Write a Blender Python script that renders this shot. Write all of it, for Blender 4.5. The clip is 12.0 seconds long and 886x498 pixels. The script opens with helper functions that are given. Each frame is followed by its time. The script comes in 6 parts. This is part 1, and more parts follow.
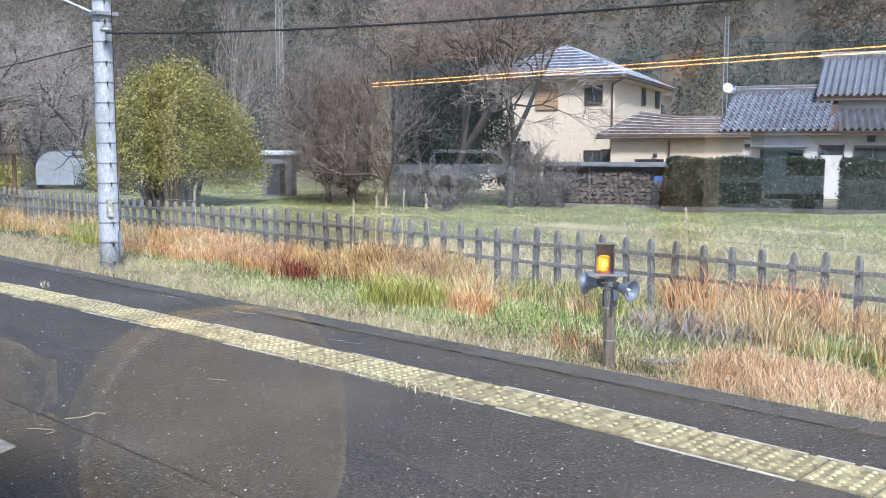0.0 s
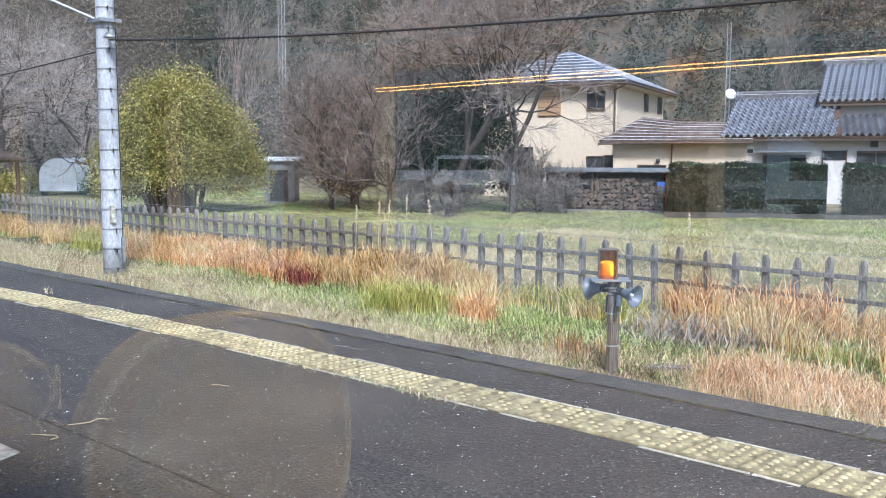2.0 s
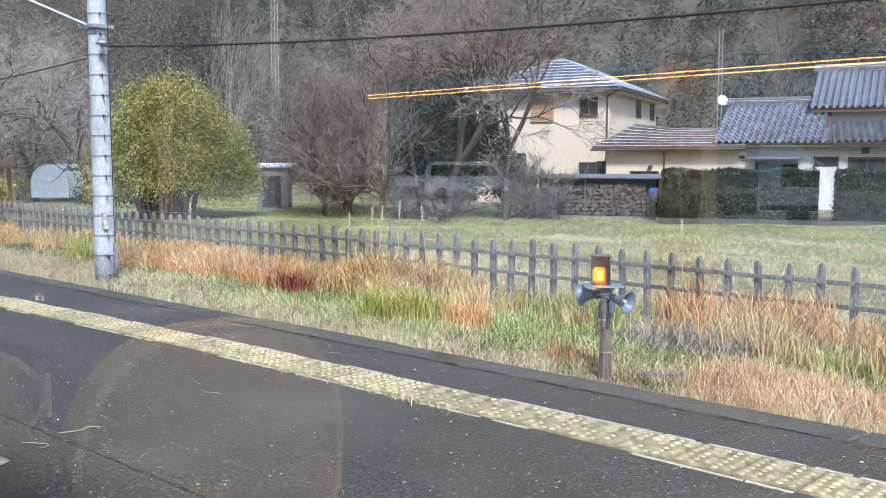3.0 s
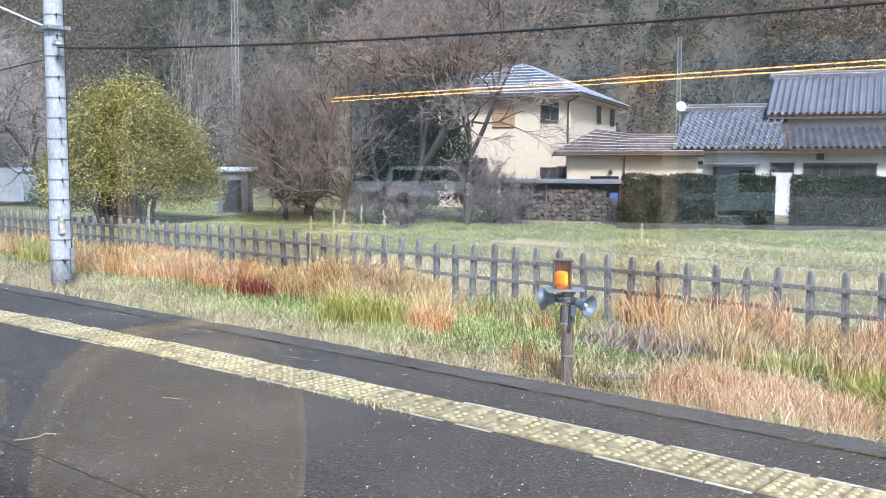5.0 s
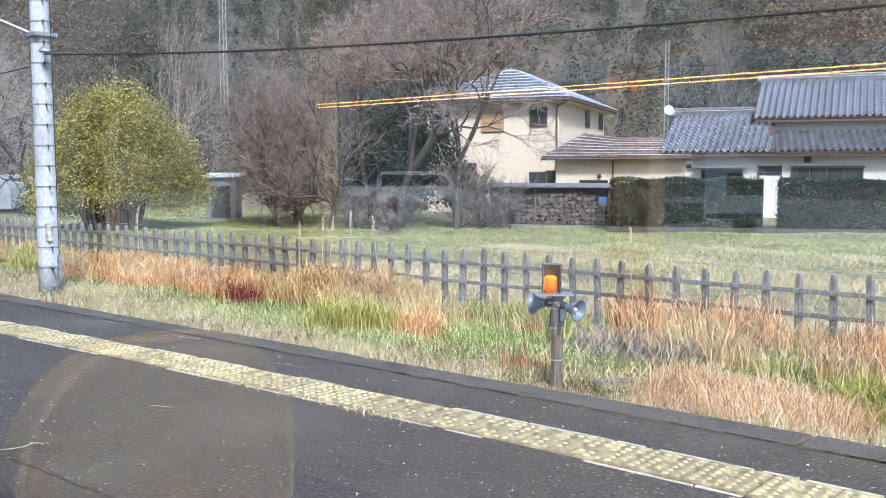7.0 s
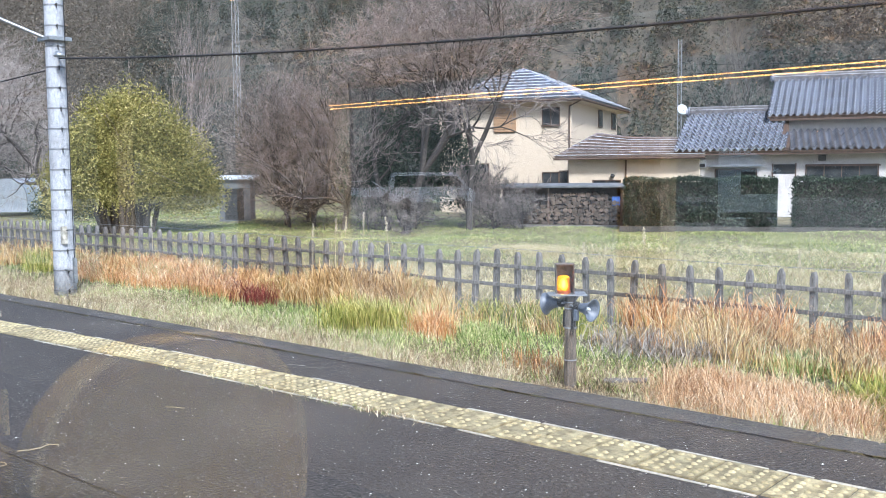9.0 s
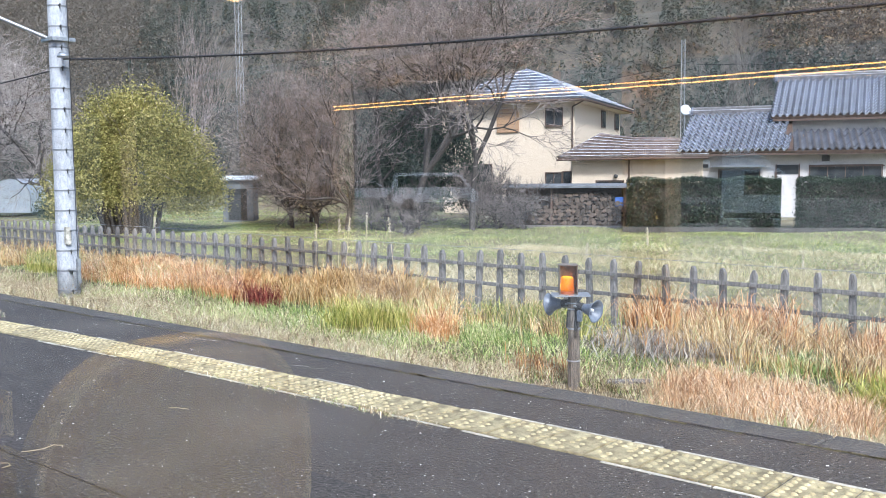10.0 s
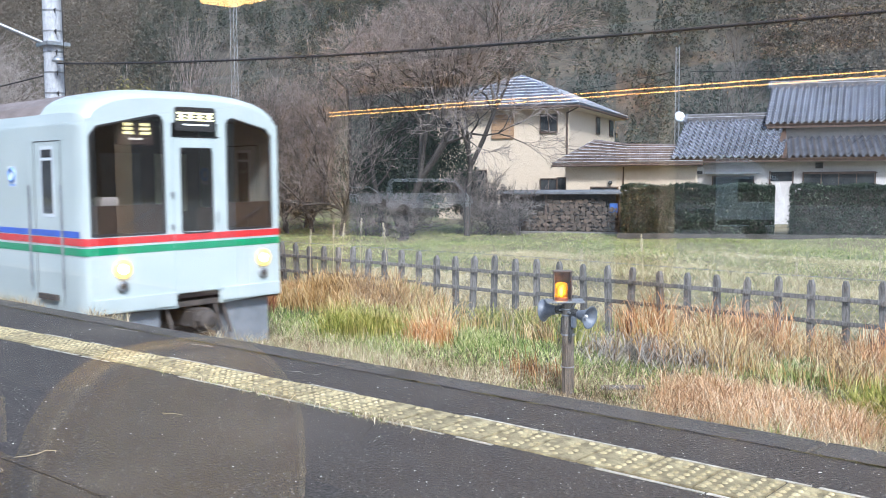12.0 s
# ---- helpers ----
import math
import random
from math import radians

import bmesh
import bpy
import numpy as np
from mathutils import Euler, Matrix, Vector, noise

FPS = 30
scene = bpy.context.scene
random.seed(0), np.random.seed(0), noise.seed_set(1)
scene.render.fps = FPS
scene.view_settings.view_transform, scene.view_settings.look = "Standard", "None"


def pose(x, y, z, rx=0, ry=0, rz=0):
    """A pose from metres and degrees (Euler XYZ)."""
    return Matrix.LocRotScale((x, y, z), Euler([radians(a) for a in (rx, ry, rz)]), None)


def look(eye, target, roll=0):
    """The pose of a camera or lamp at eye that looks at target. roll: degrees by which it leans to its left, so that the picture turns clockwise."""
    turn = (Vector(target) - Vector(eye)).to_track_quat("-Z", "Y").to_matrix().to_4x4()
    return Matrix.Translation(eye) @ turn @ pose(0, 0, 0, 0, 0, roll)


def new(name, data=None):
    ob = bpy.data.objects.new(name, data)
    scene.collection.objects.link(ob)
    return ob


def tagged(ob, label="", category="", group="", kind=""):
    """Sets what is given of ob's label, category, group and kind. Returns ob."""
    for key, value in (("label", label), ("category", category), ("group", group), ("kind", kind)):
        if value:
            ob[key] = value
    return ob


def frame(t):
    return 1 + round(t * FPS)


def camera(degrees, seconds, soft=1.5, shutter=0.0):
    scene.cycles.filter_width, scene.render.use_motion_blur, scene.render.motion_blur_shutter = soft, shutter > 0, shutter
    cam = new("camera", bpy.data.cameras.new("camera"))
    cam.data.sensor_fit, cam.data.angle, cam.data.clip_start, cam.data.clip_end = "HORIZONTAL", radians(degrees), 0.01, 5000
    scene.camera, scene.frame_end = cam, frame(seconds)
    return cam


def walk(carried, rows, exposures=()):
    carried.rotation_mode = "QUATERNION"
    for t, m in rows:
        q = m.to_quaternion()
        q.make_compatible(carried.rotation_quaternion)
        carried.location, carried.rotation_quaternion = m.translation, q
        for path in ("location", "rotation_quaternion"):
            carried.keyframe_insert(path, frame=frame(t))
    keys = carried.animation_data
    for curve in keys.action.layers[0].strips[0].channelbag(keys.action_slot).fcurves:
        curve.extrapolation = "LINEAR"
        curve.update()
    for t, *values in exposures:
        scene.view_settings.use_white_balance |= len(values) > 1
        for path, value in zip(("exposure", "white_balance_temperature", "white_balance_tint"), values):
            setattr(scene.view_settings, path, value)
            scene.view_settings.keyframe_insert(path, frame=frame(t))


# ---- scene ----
cam = camera(50.8, 12.0, soft=0.6, shutter=0.4)
PATH = [
    (0, (0.0, 0.0, 1.62), (-1.396, 1.416, 1.404), -0.0),
    (0.5, (-0.008, 0.011, 1.614), (-1.411, 1.419, 1.399), -0.1),
    (1, (-0.01, 0.01, 1.618), (-1.416, 1.416, 1.405), -0.1),
    (1.5, (0.002, -0.008, 1.616), (-1.403, 1.399, 1.407), -0.1),
    (2, (-0.007, -0.001, 1.614), (-1.408, 1.412, 1.411), -0.1),
    (2.5, (-0.005, -0.002, 1.614), (-1.401, 1.417, 1.419), -0.1),
    (3, (-0.01, 0.006, 1.617), (-1.401, 1.43, 1.427), -0.1),
    (5, (-0.016, 0.003, 1.611), (-1.348, 1.484, 1.431), 0.1),
    (5.5, (-0.006, 0.005, 1.615), (-1.323, 1.499, 1.439), 0.1),
    (6, (-0.017, 0.017, 1.606), (-1.328, 1.518, 1.434), -0.0),
    (6.5, (-0.011, 0.016, 1.614), (-1.324, 1.515, 1.444), -0.1),
    (7, (-0.015, 0.011, 1.616), (-1.331, 1.507, 1.446), -0.2),
    (9, (-0.006, 0.011, 1.613), (-1.344, 1.489, 1.445), -0.6),
    (9.5, (-0.009, 0.013, 1.61), (-1.351, 1.487, 1.443), -0.6),
    (10, (-0.013, 0.012, 1.616), (-1.355, 1.485, 1.449), -0.6),
    (10.5, (-0.009, 0.013, 1.609), (-1.351, 1.487, 1.443), -0.6),
    (11, (-0.014, 0.012, 1.614), (-1.353, 1.489, 1.451), -0.5),
    (11.5, (-0.02, 0.01, 1.614), (-1.356, 1.491, 1.456), -0.4),
    (12, (-0.008, 0.006, 1.619), (-1.342, 1.488, 1.464), -0.4),
]
walk(cam, [(t, look(eye, target, roll)) for t, eye, target, roll in PATH], exposures=[(0.0, 1.34, 5850, 10), (3.0, 1.36, 5850, 10), (5.0, 1.48, 5850, 10), (7.0, 1.51, 5900, 10), (10.0, 1.49, 5920, 10), (11.0, 1.46, 5920, 10), (12.0, 1.32, 5920, 10)])

# ---- light: bright hazy sky, soft sun behind the carriage ----
world = bpy.data.worlds.new("overcast_sky")
scene.world = world
world.use_nodes = True
wn = world.node_tree.nodes
sky = wn.new("ShaderNodeTexSky")
sky.sky_type, sky.sun_disc = "NISHITA", False
sky.sun_elevation, sky.sun_rotation = radians(44), radians(124)
sky.air_density, sky.dust_density, sky.ozone_density = 1.0, 1.5, 1.5
world.node_tree.links.new(sky.outputs[0], wn["Background"].inputs[0])
wn["Background"].inputs[1].default_value = 0.13
sun_data = bpy.data.lights.new("sun", "SUN")
sun_data.energy, sun_data.angle, sun_data.color = 2.25, radians(9), (1.0, 0.98, 0.95)
sun_ob = new("sun", sun_data)
sun_ob.matrix_world = look((33, -22, 38), (0, 0, 0))


# ---- materials ----
def mat(name, c1, c2=None, rough=0.7, metal=0.0, scale=6.0, bump=0.2, stain=0.0, stain_col=(0.05, 0.04, 0.03), stain_scale=1.2, detail=6.0,
        vary=0.0, island=False, emit=None, emit_power=0.0, spec=0.5, stretch=None, alpha=None):
    """Procedural surface: two colours mixed by fine noise, a coarser stain, relief, and a per-object or per-piece shift."""
    m = bpy.data.materials.new(name)
    m.use_nodes = True
    nt = m.node_tree
    n, l = nt.nodes, nt.links
    b = n["Principled BSDF"]
    b.inputs["Roughness"].default_value, b.inputs["Metallic"].default_value = rough, metal
    b.inputs["Specular IOR Level"].default_value = spec
    c2 = c2 or tuple(min(1, v * 1.25) for v in c1)
    tc = n.new("ShaderNodeTexCoord")
    src = tc.outputs["Object"]
    if stretch:
        mp = n.new("ShaderNodeMapping")
        mp.inputs["Scale"].default_value = stretch
        l.new(src, mp.inputs[0])
        src = mp.outputs[0]
    fine = n.new("ShaderNodeTexNoise")
    fine.inputs["Scale"].default_value, fine.inputs["Detail"].default_value = scale, detail
    l.new(src, fine.inputs["Vector"])
    mix = n.new("ShaderNodeMix")
    mix.data_type = "RGBA"
    mix.inputs[6].default_value, mix.inputs[7].default_value = (*c1, 1), (*c2, 1)
    ramp = n.new("ShaderNodeMapRange")
    ramp.inputs[1].default_value, ramp.inputs[2].default_value = 0.35, 0.65
    l.new(fine.outputs[0], ramp.inputs[0])
    l.new(ramp.outputs[0], mix.inputs[0])
    col = mix.outputs[2]
    if stain:
        st = n.new("ShaderNodeTexNoise")
        st.inputs["Scale"].default_value, st.inputs["Detail"].default_value = stain_scale, 5
        l.new(src, st.inputs["Vector"])
        sr = n.new("ShaderNodeMapRange")
        sr.inputs[1].default_value, sr.inputs[2].default_value, sr.inputs[4].default_value = 0.45, 0.75, stain
        l.new(st.outputs[0], sr.inputs[0])
        sm = n.new("ShaderNodeMix")
        sm.data_type = "RGBA"
        sm.inputs[7].default_value = (*stain_col, 1)
        l.new(sr.outputs[0], sm.inputs[0])
        l.new(col, sm.inputs[6])
        col = sm.outputs[2]
    if vary:
        if island:
            rnd = n.new("ShaderNodeNewGeometry").outputs["Random Per Island"]
        else:
            rnd = n.new("ShaderNodeObjectInfo").outputs["Random"]
        vr = n.new("ShaderNodeMapRange")
        vr.inputs[3].default_value, vr.inputs[4].default_value = 1 - vary, 1 + vary
        l.new(rnd, vr.inputs[0])
        hs = n.new("ShaderNodeHueSaturation")
        l.new(vr.outputs[0], hs.inputs["Value"])
        l.new(col, hs.inputs["Color"])
        col = hs.outputs[0]
    l.new(col, b.inputs["Base Color"])
    if bump:
        bp = n.new("ShaderNodeBump")
        bp.inputs["Strength"].default_value, bp.inputs["Distance"].default_value = bump, 0.01
        l.new(fine.outputs[0], bp.inputs["Height"])
        l.new(bp.outputs[0], b.inputs["Normal"])
    if emit:
        b.inputs["Emission Color"].default_value, b.inputs["Emission Strength"].default_value = (*emit, 1), emit_power
    return m


def blade_mat(name, stops, rough=0.7):
    """Plant surface: colour by piece along a ramp of (position, colour), a little light passing through."""
    m = bpy.data.materials.new(name)
    m.use_nodes = True
    n, l = m.node_tree.nodes, m.node_tree.links
    b = n["Principled BSDF"]
    b.inputs["Roughness"].default_value = rough
    b.inputs["Specular IOR Level"].default_value = 0.2
    geo = n.new("ShaderNodeNewGeometry")
    ramp = n.new("ShaderNodeValToRGB")
    while len(ramp.color_ramp.elements) < len(stops):
        ramp.color_ramp.elements.new(0.5)
    for e, (p, c) in zip(ramp.color_ramp.elements, stops):
        e.position, e.color = p, (*c, 1)
    tc = n.new("ShaderNodeTexCoord")
    big = n.new("ShaderNodeTexNoise")
    big.inputs["Scale"].default_value, big.inputs["Detail"].default_value = 0.45, 3
    l.new(tc.outputs["Object"], big.inputs["Vector"])
    add = n.new("ShaderNodeMath")
    add.operation = "ADD"
    half = n.new("ShaderNodeMapRange")
    half.inputs[1].default_value, half.inputs[2].default_value, half.inputs[3].default_value, half.inputs[4].default_value = 0.3, 0.7, -0.25, 0.25
    l.new(big.outputs[0], half.inputs[0])
    l.new(geo.outputs["Random Per Island"], add.inputs[0])
    l.new(half.outputs[0], add.inputs[1])
    l.new(add.outputs[0], ramp.inputs[0])
    l.new(ramp.outputs[0], b.inputs["Base Color"])
    tr = n.new("ShaderNodeBsdfTranslucent")
    l.new(ramp.outputs[0], tr.inputs[0])
    mx = n.new("ShaderNodeMixShader")
    mx.inputs[0].default_value = 0.18
    l.new(b.outputs[0], mx.inputs[1])
    l.new(tr.outputs[0], mx.inputs[2])
    l.new(mx.outputs[0], n["Material Output"].inputs[0])
    return m


def glass_mat(name, tint=(0.9, 0.95, 0.95), mirror=0.05):
    """Thin pane: see-through, each face with a faint mirror image."""
    m = bpy.data.materials.new(name)
    m.use_nodes = True
    n, l = m.node_tree.nodes, m.node_tree.links
    n.remove(n["Principled BSDF"])
    t, g = n.new("ShaderNodeBsdfTransparent"), n.new("ShaderNodeBsdfGlossy")
    t.inputs[0].default_value = (*tint, 1)
    g.inputs["Roughness"].default_value = 0.0
    mx = n.new("ShaderNodeMixShader")
    mx.inputs[0].default_value = mirror
    l.new(t.outputs[0], mx.inputs[1])
    l.new(g.outputs[0], mx.inputs[2])
    l.new(mx.outputs[0], n["Material Output"].inputs[0])
    return m


# broad brown stain is patchy asphalt plus a painted brown window reflection
ASPHALT = mat("platform_asphalt", (0.006, 0.0058, 0.006), (0.095, 0.085, 0.076), rough=0.85, scale=48, bump=1.0, stain=0.75, stain_col=(0.095, 0.084, 0.072), stain_scale=0.9)
KERB = mat("kerb_concrete", (0.022, 0.021, 0.02), (0.15, 0.14, 0.128), rough=0.9, scale=60, bump=1.0, stain=0.8, stain_col=(0.035, 0.033, 0.028), stain_scale=2.5)
DOME = mat("worn_dome", (0.34, 0.285, 0.155), (0.56, 0.48, 0.285), rough=0.8, scale=14, bump=0.2, vary=0.2)
TILE = mat("tactile_tile", (0.165, 0.138, 0.078), (0.49, 0.42, 0.24), rough=0.85, scale=11, bump=0.5, stain=0.85, stain_col=(0.13, 0.105, 0.065), stain_scale=5.0, vary=0.16)
WHITEPAINT = mat("worn_white_paint", (0.38, 0.36, 0.30), (0.60, 0.57, 0.48), rough=0.8, scale=24, bump=0.2, stain=0.9, stain_col=(0.13, 0.12, 0.10), stain_scale=7)
CHIP = mat("pale_chips", (0.58, 0.56, 0.52), rough=0.8, bump=0, vary=0.35, island=True)
GRIT = mat("asphalt_grit", (0.17, 0.155, 0.14), rough=0.9, bump=0, vary=0.85, island=True)
CRACK = mat("dark_joint", (0.012, 0.011, 0.01), rough=0.95, bump=0)
MOSS = mat("moss", (0.06, 0.055, 0.02), (0.12, 0.10, 0.04), rough=0.95, scale=40, bump=0.8)
SOIL = mat("meadow_soil", (0.10, 0.085, 0.045), (0.24, 0.20, 0.11), rough=0.95, scale=3.0, bump=0.8, stain=0.8, stain_col=(0.14, 0.19, 0.06), stain_scale=0.25)
VERGESOIL = mat("verge_soil", (0.035, 0.028, 0.017), (0.10, 0.085, 0.045), rough=0.95, scale=9.0, bump=1.0, stain=0.7, stain_col=(0.05, 0.075, 0.025), stain_scale=0.6)
BALLAST = mat("ballast", (0.07, 0.06, 0.05), (0.18, 0.16, 0.14), rough=0.95, scale=22, bump=1.0)
RAIL = mat("rusty_rail", (0.10, 0.05, 0.03), (0.2, 0.12, 0.08), rough=0.5, metal=0.6, scale=30)
FENCE = mat("weathered_fence", (0.09, 0.083, 0.077), (0.25, 0.235, 0.225), rough=0.9, scale=14, bump=0.6, stain=0.6, stain_col=(0.07, 0.06, 0.05), stain_scale=4, vary=0.25, stretch=(3, 3, 0.6))
CONCRETE = mat("pole_concrete", (0.33, 0.35, 0.385), (0.49, 0.51, 0.545), rough=0.85, scale=11, bump=0.4, stain=0.7, stain_col=(0.21, 0.215, 0.225), stain_scale=1.9, stretch=(2, 2, 0.9))
STEEL = mat("galvanised_steel", (0.30, 0.32, 0.34), (0.42, 0.44, 0.46), rough=0.5, metal=0.7, scale=12, bump=0.1)
DARKMETAL = mat("dark_metal", (0.03, 0.03, 0.032), (0.06, 0.06, 0.06), rough=0.6, metal=0.3, scale=12, bump=0.1)
CABLE = mat("black_cable", (0.02, 0.02, 0.022), rough=0.6, bump=0)
POSTWOOD = mat("old_post_wood", (0.09, 0.075, 0.062), (0.22, 0.19, 0.165), rough=0.9, scale=16, bump=0.7, stain=0.5, stain_col=(0.05, 0.045, 0.04), stain_scale=3, stretch=(5, 5, 0.5))
HORN = mat("grey_horn", (0.10, 0.122, 0.16), (0.15, 0.175, 0.22), rough=0.45, scale=15, bump=0.05, stain=0.3, stain_col=(0.12, 0.12, 0.13))
WALL_CREAM = mat("cream_render", (0.57, 0.475, 0.37), (0.65, 0.55, 0.43), rough=0.9, scale=5, bump=0.15, stain=0.2, stain_col=(0.5, 0.42, 0.33), stain_scale=0.5)
WALL_PALE = mat("pale_render", (0.50, 0.48, 0.475), (0.58, 0.555, 0.55), rough=0.9, scale=5, bump=0.15, stain=0.25, stain_col=(0.45, 0.42, 0.40), stain_scale=0.5)
ROOF_SLATE = mat("slate_roof", (0.15, 0.17, 0.22), (0.28, 0.30, 0.36), spec=1.0, rough=0.18, scale=6, bump=0.15, vary=0.2)
ROOF_BROWN = mat("brown_roof", (0.17, 0.13, 0.115), (0.28, 0.23, 0.21), spec=1.0, rough=0.18, scale=6, bump=0.15, vary=0.2)
# pale colour that paints the sky highlights along roof edges
GLINTLIP = mat("pale_edge_glint", (0.50, 0.53, 0.59), (0.78, 0.80, 0.84), rough=0.4, scale=5, bump=0.1, stain=0.6, stain_col=(0.30, 0.31, 0.35), stain_scale=1.5)
KAWARA_DULL = mat("dull_kawara", (0.085, 0.08, 0.085), (0.19, 0.18, 0.185), spec=0.6, rough=0.4, scale=7, bump=0.2, vary=0.3)
KAWARA = mat("glazed_kawara", (0.12, 0.135, 0.18), (0.32, 0.34, 0.40), spec=1.0, rough=0.18, scale=7, bump=0.1, vary=0.4)
BROWNTRIM = mat("brown_timber", (0.06, 0.035, 0.025), (0.11, 0.07, 0.05), rough=0.6, scale=12, bump=0.2)
SHUTTER = mat("brown_shutter", (0.33, 0.20, 0.11), (0.42, 0.27, 0.16), rough=0.6, scale=8, bump=0.2, stretch=(1, 1, 8))
WINDOW = mat("dark_window_glass", (0.03, 0.035, 0.04), (0.06, 0.065, 0.07), rough=0.08, scale=2, bump=0)
ALU = mat("window_aluminium", (0.25, 0.24, 0.23), (0.32, 0.31, 0.30), rough=0.4, metal=0.6, bump=0)
LOG = mat("split_log", (0.06, 0.045, 0.035), (0.13, 0.10, 0.075), rough=0.9, scale=14, bump=0.6, vary=0.35)
LOGEND = mat("log_end", (0.05, 0.035, 0.027), (0.145, 0.105, 0.078), rough=0.9, scale=18, bump=0.3, vary=0.55)
STRAWSTALK = mat("straw_stalk", (0.45, 0.38, 0.24), rough=0.9, bump=0)
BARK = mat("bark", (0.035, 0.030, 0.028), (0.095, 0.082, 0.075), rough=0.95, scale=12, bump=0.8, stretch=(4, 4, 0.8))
TWIG = mat("bare_twigs", (0.12, 0.098, 0.09), (0.38, 0.325, 0.30), rough=0.95, scale=3, bump=0)
PALETWIG = mat("pale_twigs", (0.26, 0.22, 0.20), (0.56, 0.50, 0.47), rough=0.95, scale=3, bump=0)
PALEBARK = mat("pale_bark", (0.15, 0.135, 0.12), (0.26, 0.24, 0.215), rough=0.9, scale=8, bump=0.3)
WHITESHEET = mat("white_sheeting", (0.60, 0.66, 0.72), (0.76, 0.81, 0.85), rough=0.4, scale=3, bump=0.2)
SHEDGREY = mat("grey_shed_sheet", (0.12, 0.13, 0.14), (0.2, 0.21, 0.22), rough=0.7, scale=3, bump=0.2)

LEAF_OLIVE = blade_mat("olive_leaves", [(0.0, (0.10, 0.10, 0.034)), (0.3, (0.21, 0.20, 0.06)), (0.65, (0.34, 0.31, 0.098)), (0.9, (0.47, 0.41, 0.14)), (1.0, (0.64, 0.56, 0.26))])
LEAF_DARK = blade_mat("evergreen_leaves", [(0.0, (0.018, 0.032, 0.022)), (0.5, (0.045, 0.07, 0.046)), (1.0, (0.11, 0.14, 0.10))])
LEAF_HEDGE = blade_mat("hedge_leaves", [(0.0, (0.012, 0.022, 0.016)), (0.6, (0.035, 0.055, 0.035)), (0.93, (0.07, 0.10, 0.06)), (1.0, (0.22, 0.25, 0.18))], rough=0.4)
GRASS_GOLD = blade_mat("golden_grass", [(0.0, (0.16, 0.09, 0.035)), (0.25, (0.50, 0.29, 0.11)), (0.6, (0.74, 0.50, 0.22)), (0.85, (0.90, 0.74, 0.46)), (1.0, (0.38, 0.42, 0.12))])
GRASS_RUST = blade_mat("rusty_grass", [(0.0, (0.22, 0.085, 0.035)), (0.35, (0.62, 0.30, 0.12)), (0.75, (0.84, 0.50, 0.24)), (1.0, (0.94, 0.76, 0.52))])
GRASS_GREEN = blade_mat("fresh_grass", [(0.0, (0.06, 0.12, 0.02)), (0.3, (0.28, 0.40, 0.11)), (0.65, (0.56, 0.61, 0.25)), (1.0, (0.88, 0.80, 0.50))])
GRASS_YELLOW = blade_mat("yellow_green_grass", [(0.0, (0.07, 0.11, 0.02)), (0.5, (0.34, 0.36, 0.07)), (1.0, (0.72, 0.62, 0.24))])
GRASS_DRY = blade_mat("dry_weeds", [(0.0, (0.16, 0.115, 0.075)), (0.35, (0.45, 0.34, 0.20)), (0.7, (0.78, 0.66, 0.44)), (0.86, (0.86, 0.78, 0.60)), (1.0, (0.32, 0.40, 0.12))])
GRASS_STRAW = blade_mat("mown_straw", [(0.0, (0.40, 0.32, 0.17)), (0.5, (0.64, 0.54, 0.32)), (1.0, (0.84, 0.76, 0.54))])
GRASS_TAN = blade_mat("pinkish_tan_grass", [(0.0, (0.26, 0.12, 0.055)), (0.35, (0.64, 0.38, 0.20)), (0.7, (0.86, 0.62, 0.38)), (1.0, (0.95, 0.84, 0.65))])
WEED_RED = blade_mat("red_weed", [(0.0, (0.08, 0.014, 0.014)), (0.6, (0.24, 0.04, 0.04)), (1.0, (0.46, 0.17, 0.12))])
STALKGREY = blade_mat("grey_cut_stalks", [(0.0, (0.14, 0.12, 0.10)), (0.5, (0.38, 0.34, 0.30)), (1.0, (0.62, 0.58, 0.52))])
SEEDHEAD = blade_mat("seed_heads", [(0.0, (0.22, 0.16, 0.10)), (0.6, (0.44, 0.35, 0.23)), (1.0, (0.66, 0.56, 0.42))])
PLUME = blade_mat("pale_plume", [(0.0, (0.55, 0.47, 0.32)), (1.0, (0.80, 0.74, 0.60))])
HILL_LEAF = blade_mat("hill_trees", [(0.0, (0.09, 0.085, 0.072)), (0.35, (0.13, 0.118, 0.098)), (0.65, (0.19, 0.165, 0.135)), (1.0, (0.27, 0.235, 0.20))], rough=0.9)
HILL_EVERGREEN = blade_mat("hill_conifers", [(0.0, (0.055, 0.072, 0.066)), (0.6, (0.085, 0.105, 0.09)), (1.0, (0.14, 0.15, 0.125))], rough=0.9)
HILLSOIL = mat("hill_soil", (0.05, 0.05, 0.043), (0.115, 0.103, 0.086), rough=1, scale=1.8, bump=0.5)


# ---- mesh helpers ----
def mesh_of(bm, name, material, smooth=False):
    me = bpy.data.meshes.new(name)
    bm.to_mesh(me)
    bm.free()
    for m in material if isinstance(material, (list, tuple)) else [material]:
        me.materials.append(m)
    if smooth:
        for p in me.polygons:
            p.use_smooth = True
    return me


def part(name, bm, material, parent=None, label="", at=None, smooth=False):
    ob = new(name, mesh_of(bm, name, material, smooth))
    if parent:
        ob.parent = parent
    if at is not None:
        ob.matrix_basis = at
    return tagged(ob, label)


def thing(name, label, category, at=None, group="", kind=""):
    ob = new(name)
    ob.empty_display_size = 0.2
    if at is not None:
        ob.matrix_basis = at
    return tagged(ob, label, category, group, kind)


